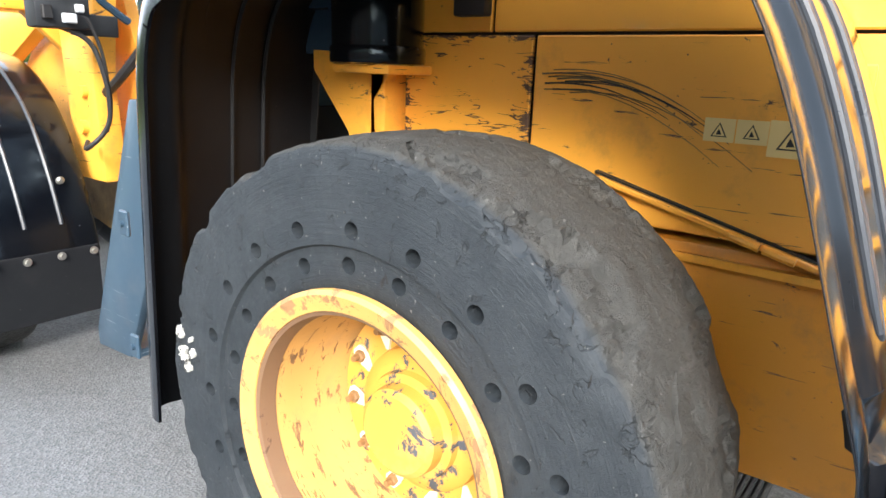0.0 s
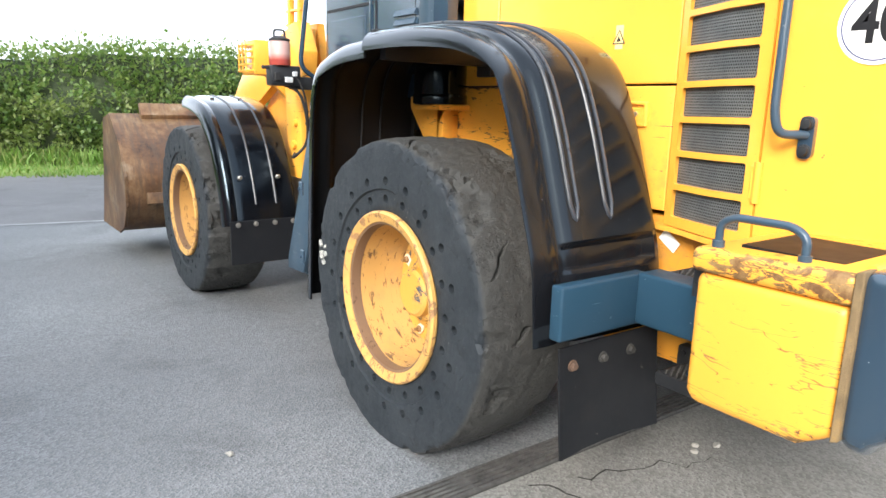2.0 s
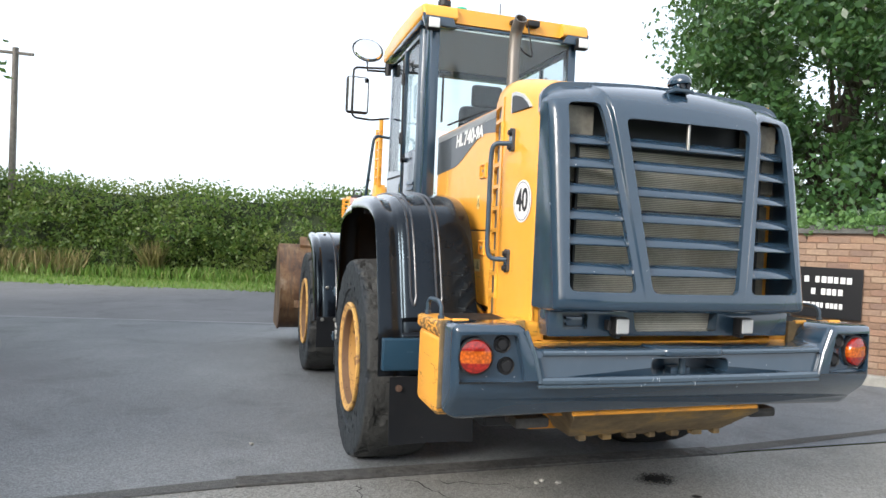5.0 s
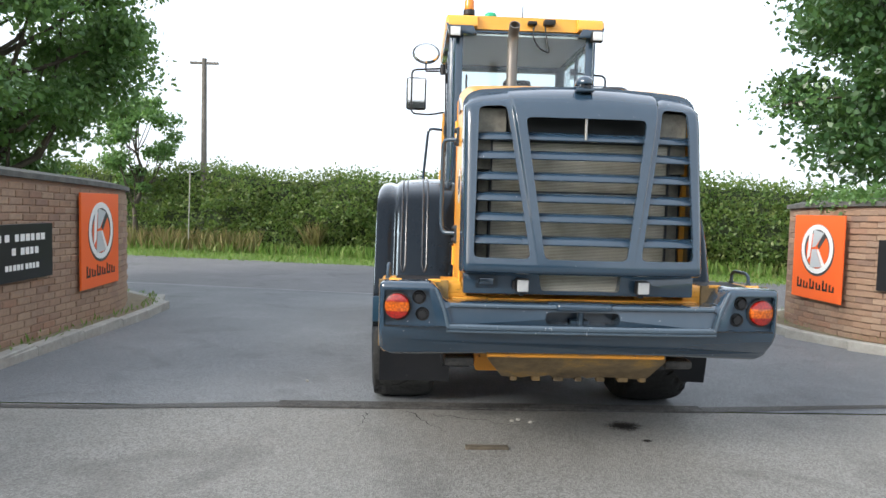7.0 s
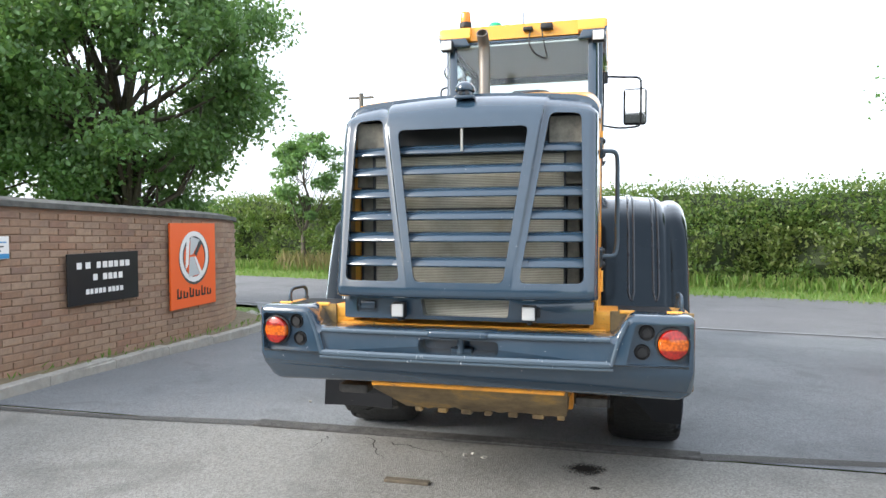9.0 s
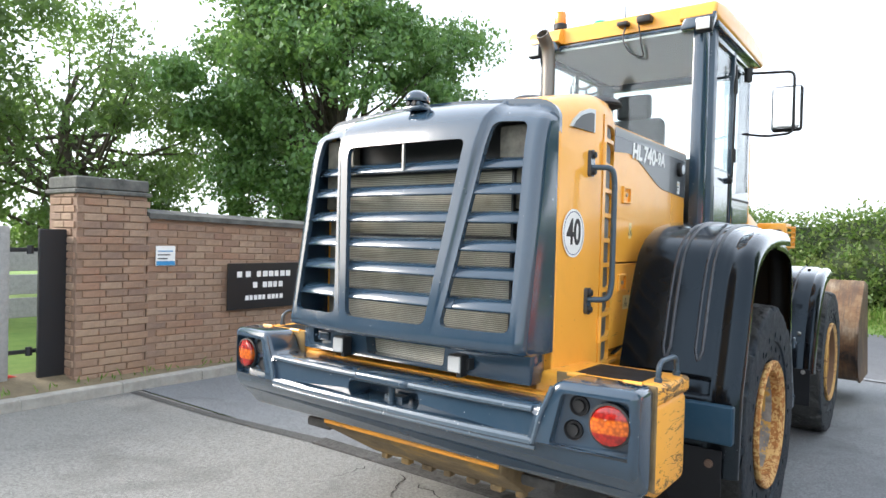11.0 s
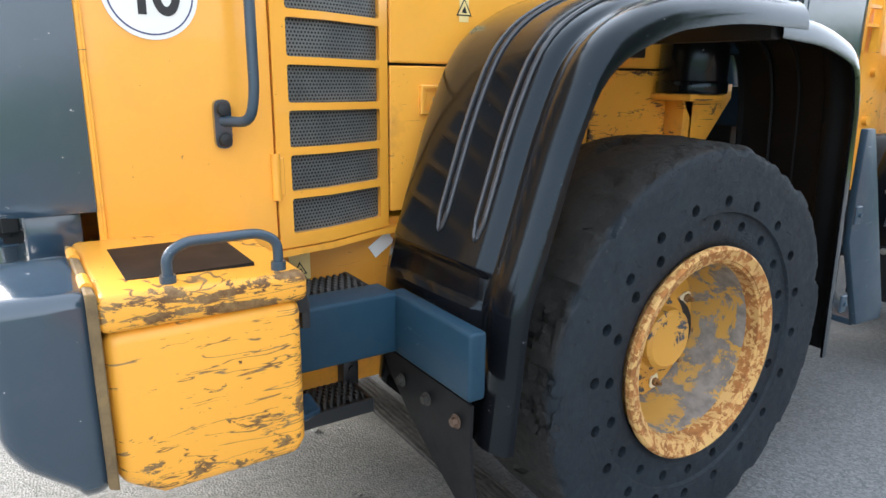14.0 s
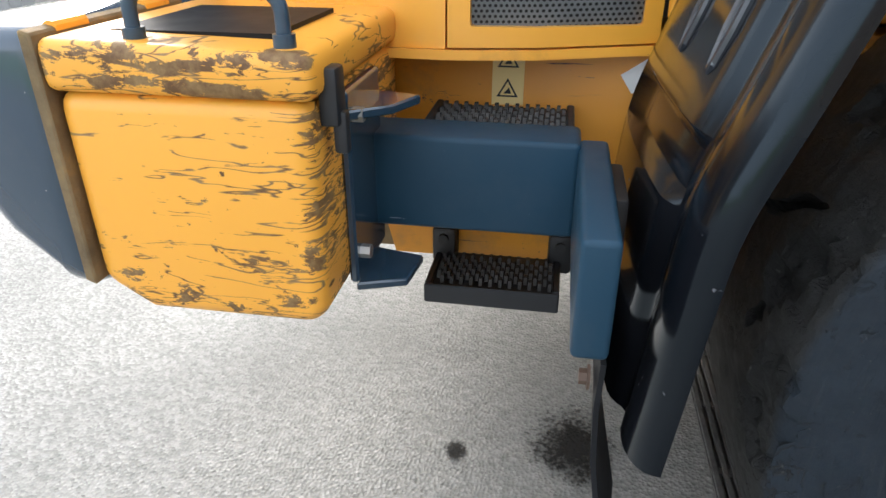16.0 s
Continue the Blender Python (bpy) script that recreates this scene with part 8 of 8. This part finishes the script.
part("cable", tube(fillet([(-0.84, 1.70, 1.53), (-0.76, 1.68, 1.55), (-0.71, 1.68, 1.42), (-0.685, 1.69, 1.20), (-0.70, 1.72, 1.10)], 0.06, 5), 0.007, 8), BLACK, lp, "thin black cable")
part("cable", tube(fillet([(-0.85, 1.72, 1.50), (-0.74, 1.70, 1.46), (-0.70, 1.68, 1.30), (-0.69, 1.70, 1.12), (-0.78, 1.76, 1.02), (-0.72, 1.85, 1.05)], 0.08, 5), 0.010, 8), BLACK, lp, "hanging black cable")
part("hose", tube(fillet([(-0.60, 1.55, 1.45), (-0.62, 1.75, 1.30), (-0.60, 2.0, 1.2)], 0.1, 5), 0.02, 8), BLACK, loader)
part("centre_frame", merge(box(-0.42, 0.42, 0.9, 1.9, 0.55, 1.35, 0.03), box(-0.4, 0.4, 1.9, 3.1, 0.55, 1.15, 0.03), cyl((0, 1.35, 0.95), 0.16, 1.0, "z", 24)), DARK, loader, "dark articulation joint")
# the front half is steered a touch to the left
def steer(bm):
    return turn(bm, Matrix.Translation((-0.10, 0, -0.03)) @ Matrix.Diagonal((0.93, 1, 1, 1)))


bk_out = [(4.62, 1.27), (4.50, 1.20), (4.22, 0.98), (4.08, 0.72), (4.10, 0.45), (4.26, 0.24), (4.50, 0.15), (5.35, 0.13)]
bk_in = [(5.35, 0.155), (4.52, 0.18), (4.30, 0.27), (4.135, 0.46), (4.115, 0.72), (4.25, 0.96), (4.52, 1.17), (4.64, 1.245)]
bucket = part("bucket", steer(prism([(p[0], p[1]) for p in dense(bk_out, 0.1, 3)] + [(p[0], p[1]) for p in dense(bk_in, 0.1, 3)], "x", -1.37, 1.37)), BUCKET, loader, "rust brown worn steel bucket")
for s in (1, -1):
    part("bucket_side", steer(side(prism([(4.60, 1.27), (4.50, 1.20), (4.22, 0.98), (4.075, 0.72), (4.09, 0.45), (4.25, 0.235), (4.50, 0.14), (5.37, 0.12), (5.2, 0.5), (4.95, 1.22)], "x", 1.365, 1.392, 0.004, 1), s)), BUCKET, bucket)
    part("bucket_ear", steer(side(prism([(4.10, 0.5), (3.95, 0.6), (3.95, 0.85), (4.15, 1.0), (4.3, 1.05)], "x", 0.50, 0.54, 0.005), s)), BUCKET, bucket)
part("spill_guard", steer(prism([(4.55, 1.20), (4.62, 1.27), (4.66, 1.36), (4.62, 1.37), (4.52, 1.26)], "x", -1.1, 0.8, 0.006)), BUCKET, bucket)
part("wear_strip", steer(prism([(4.05, 0.47), (4.085, 0.45), (4.09, 0.56), (4.06, 0.57)], "x", -1.2, 1.2, 0.004)), BUCKET, bucket)
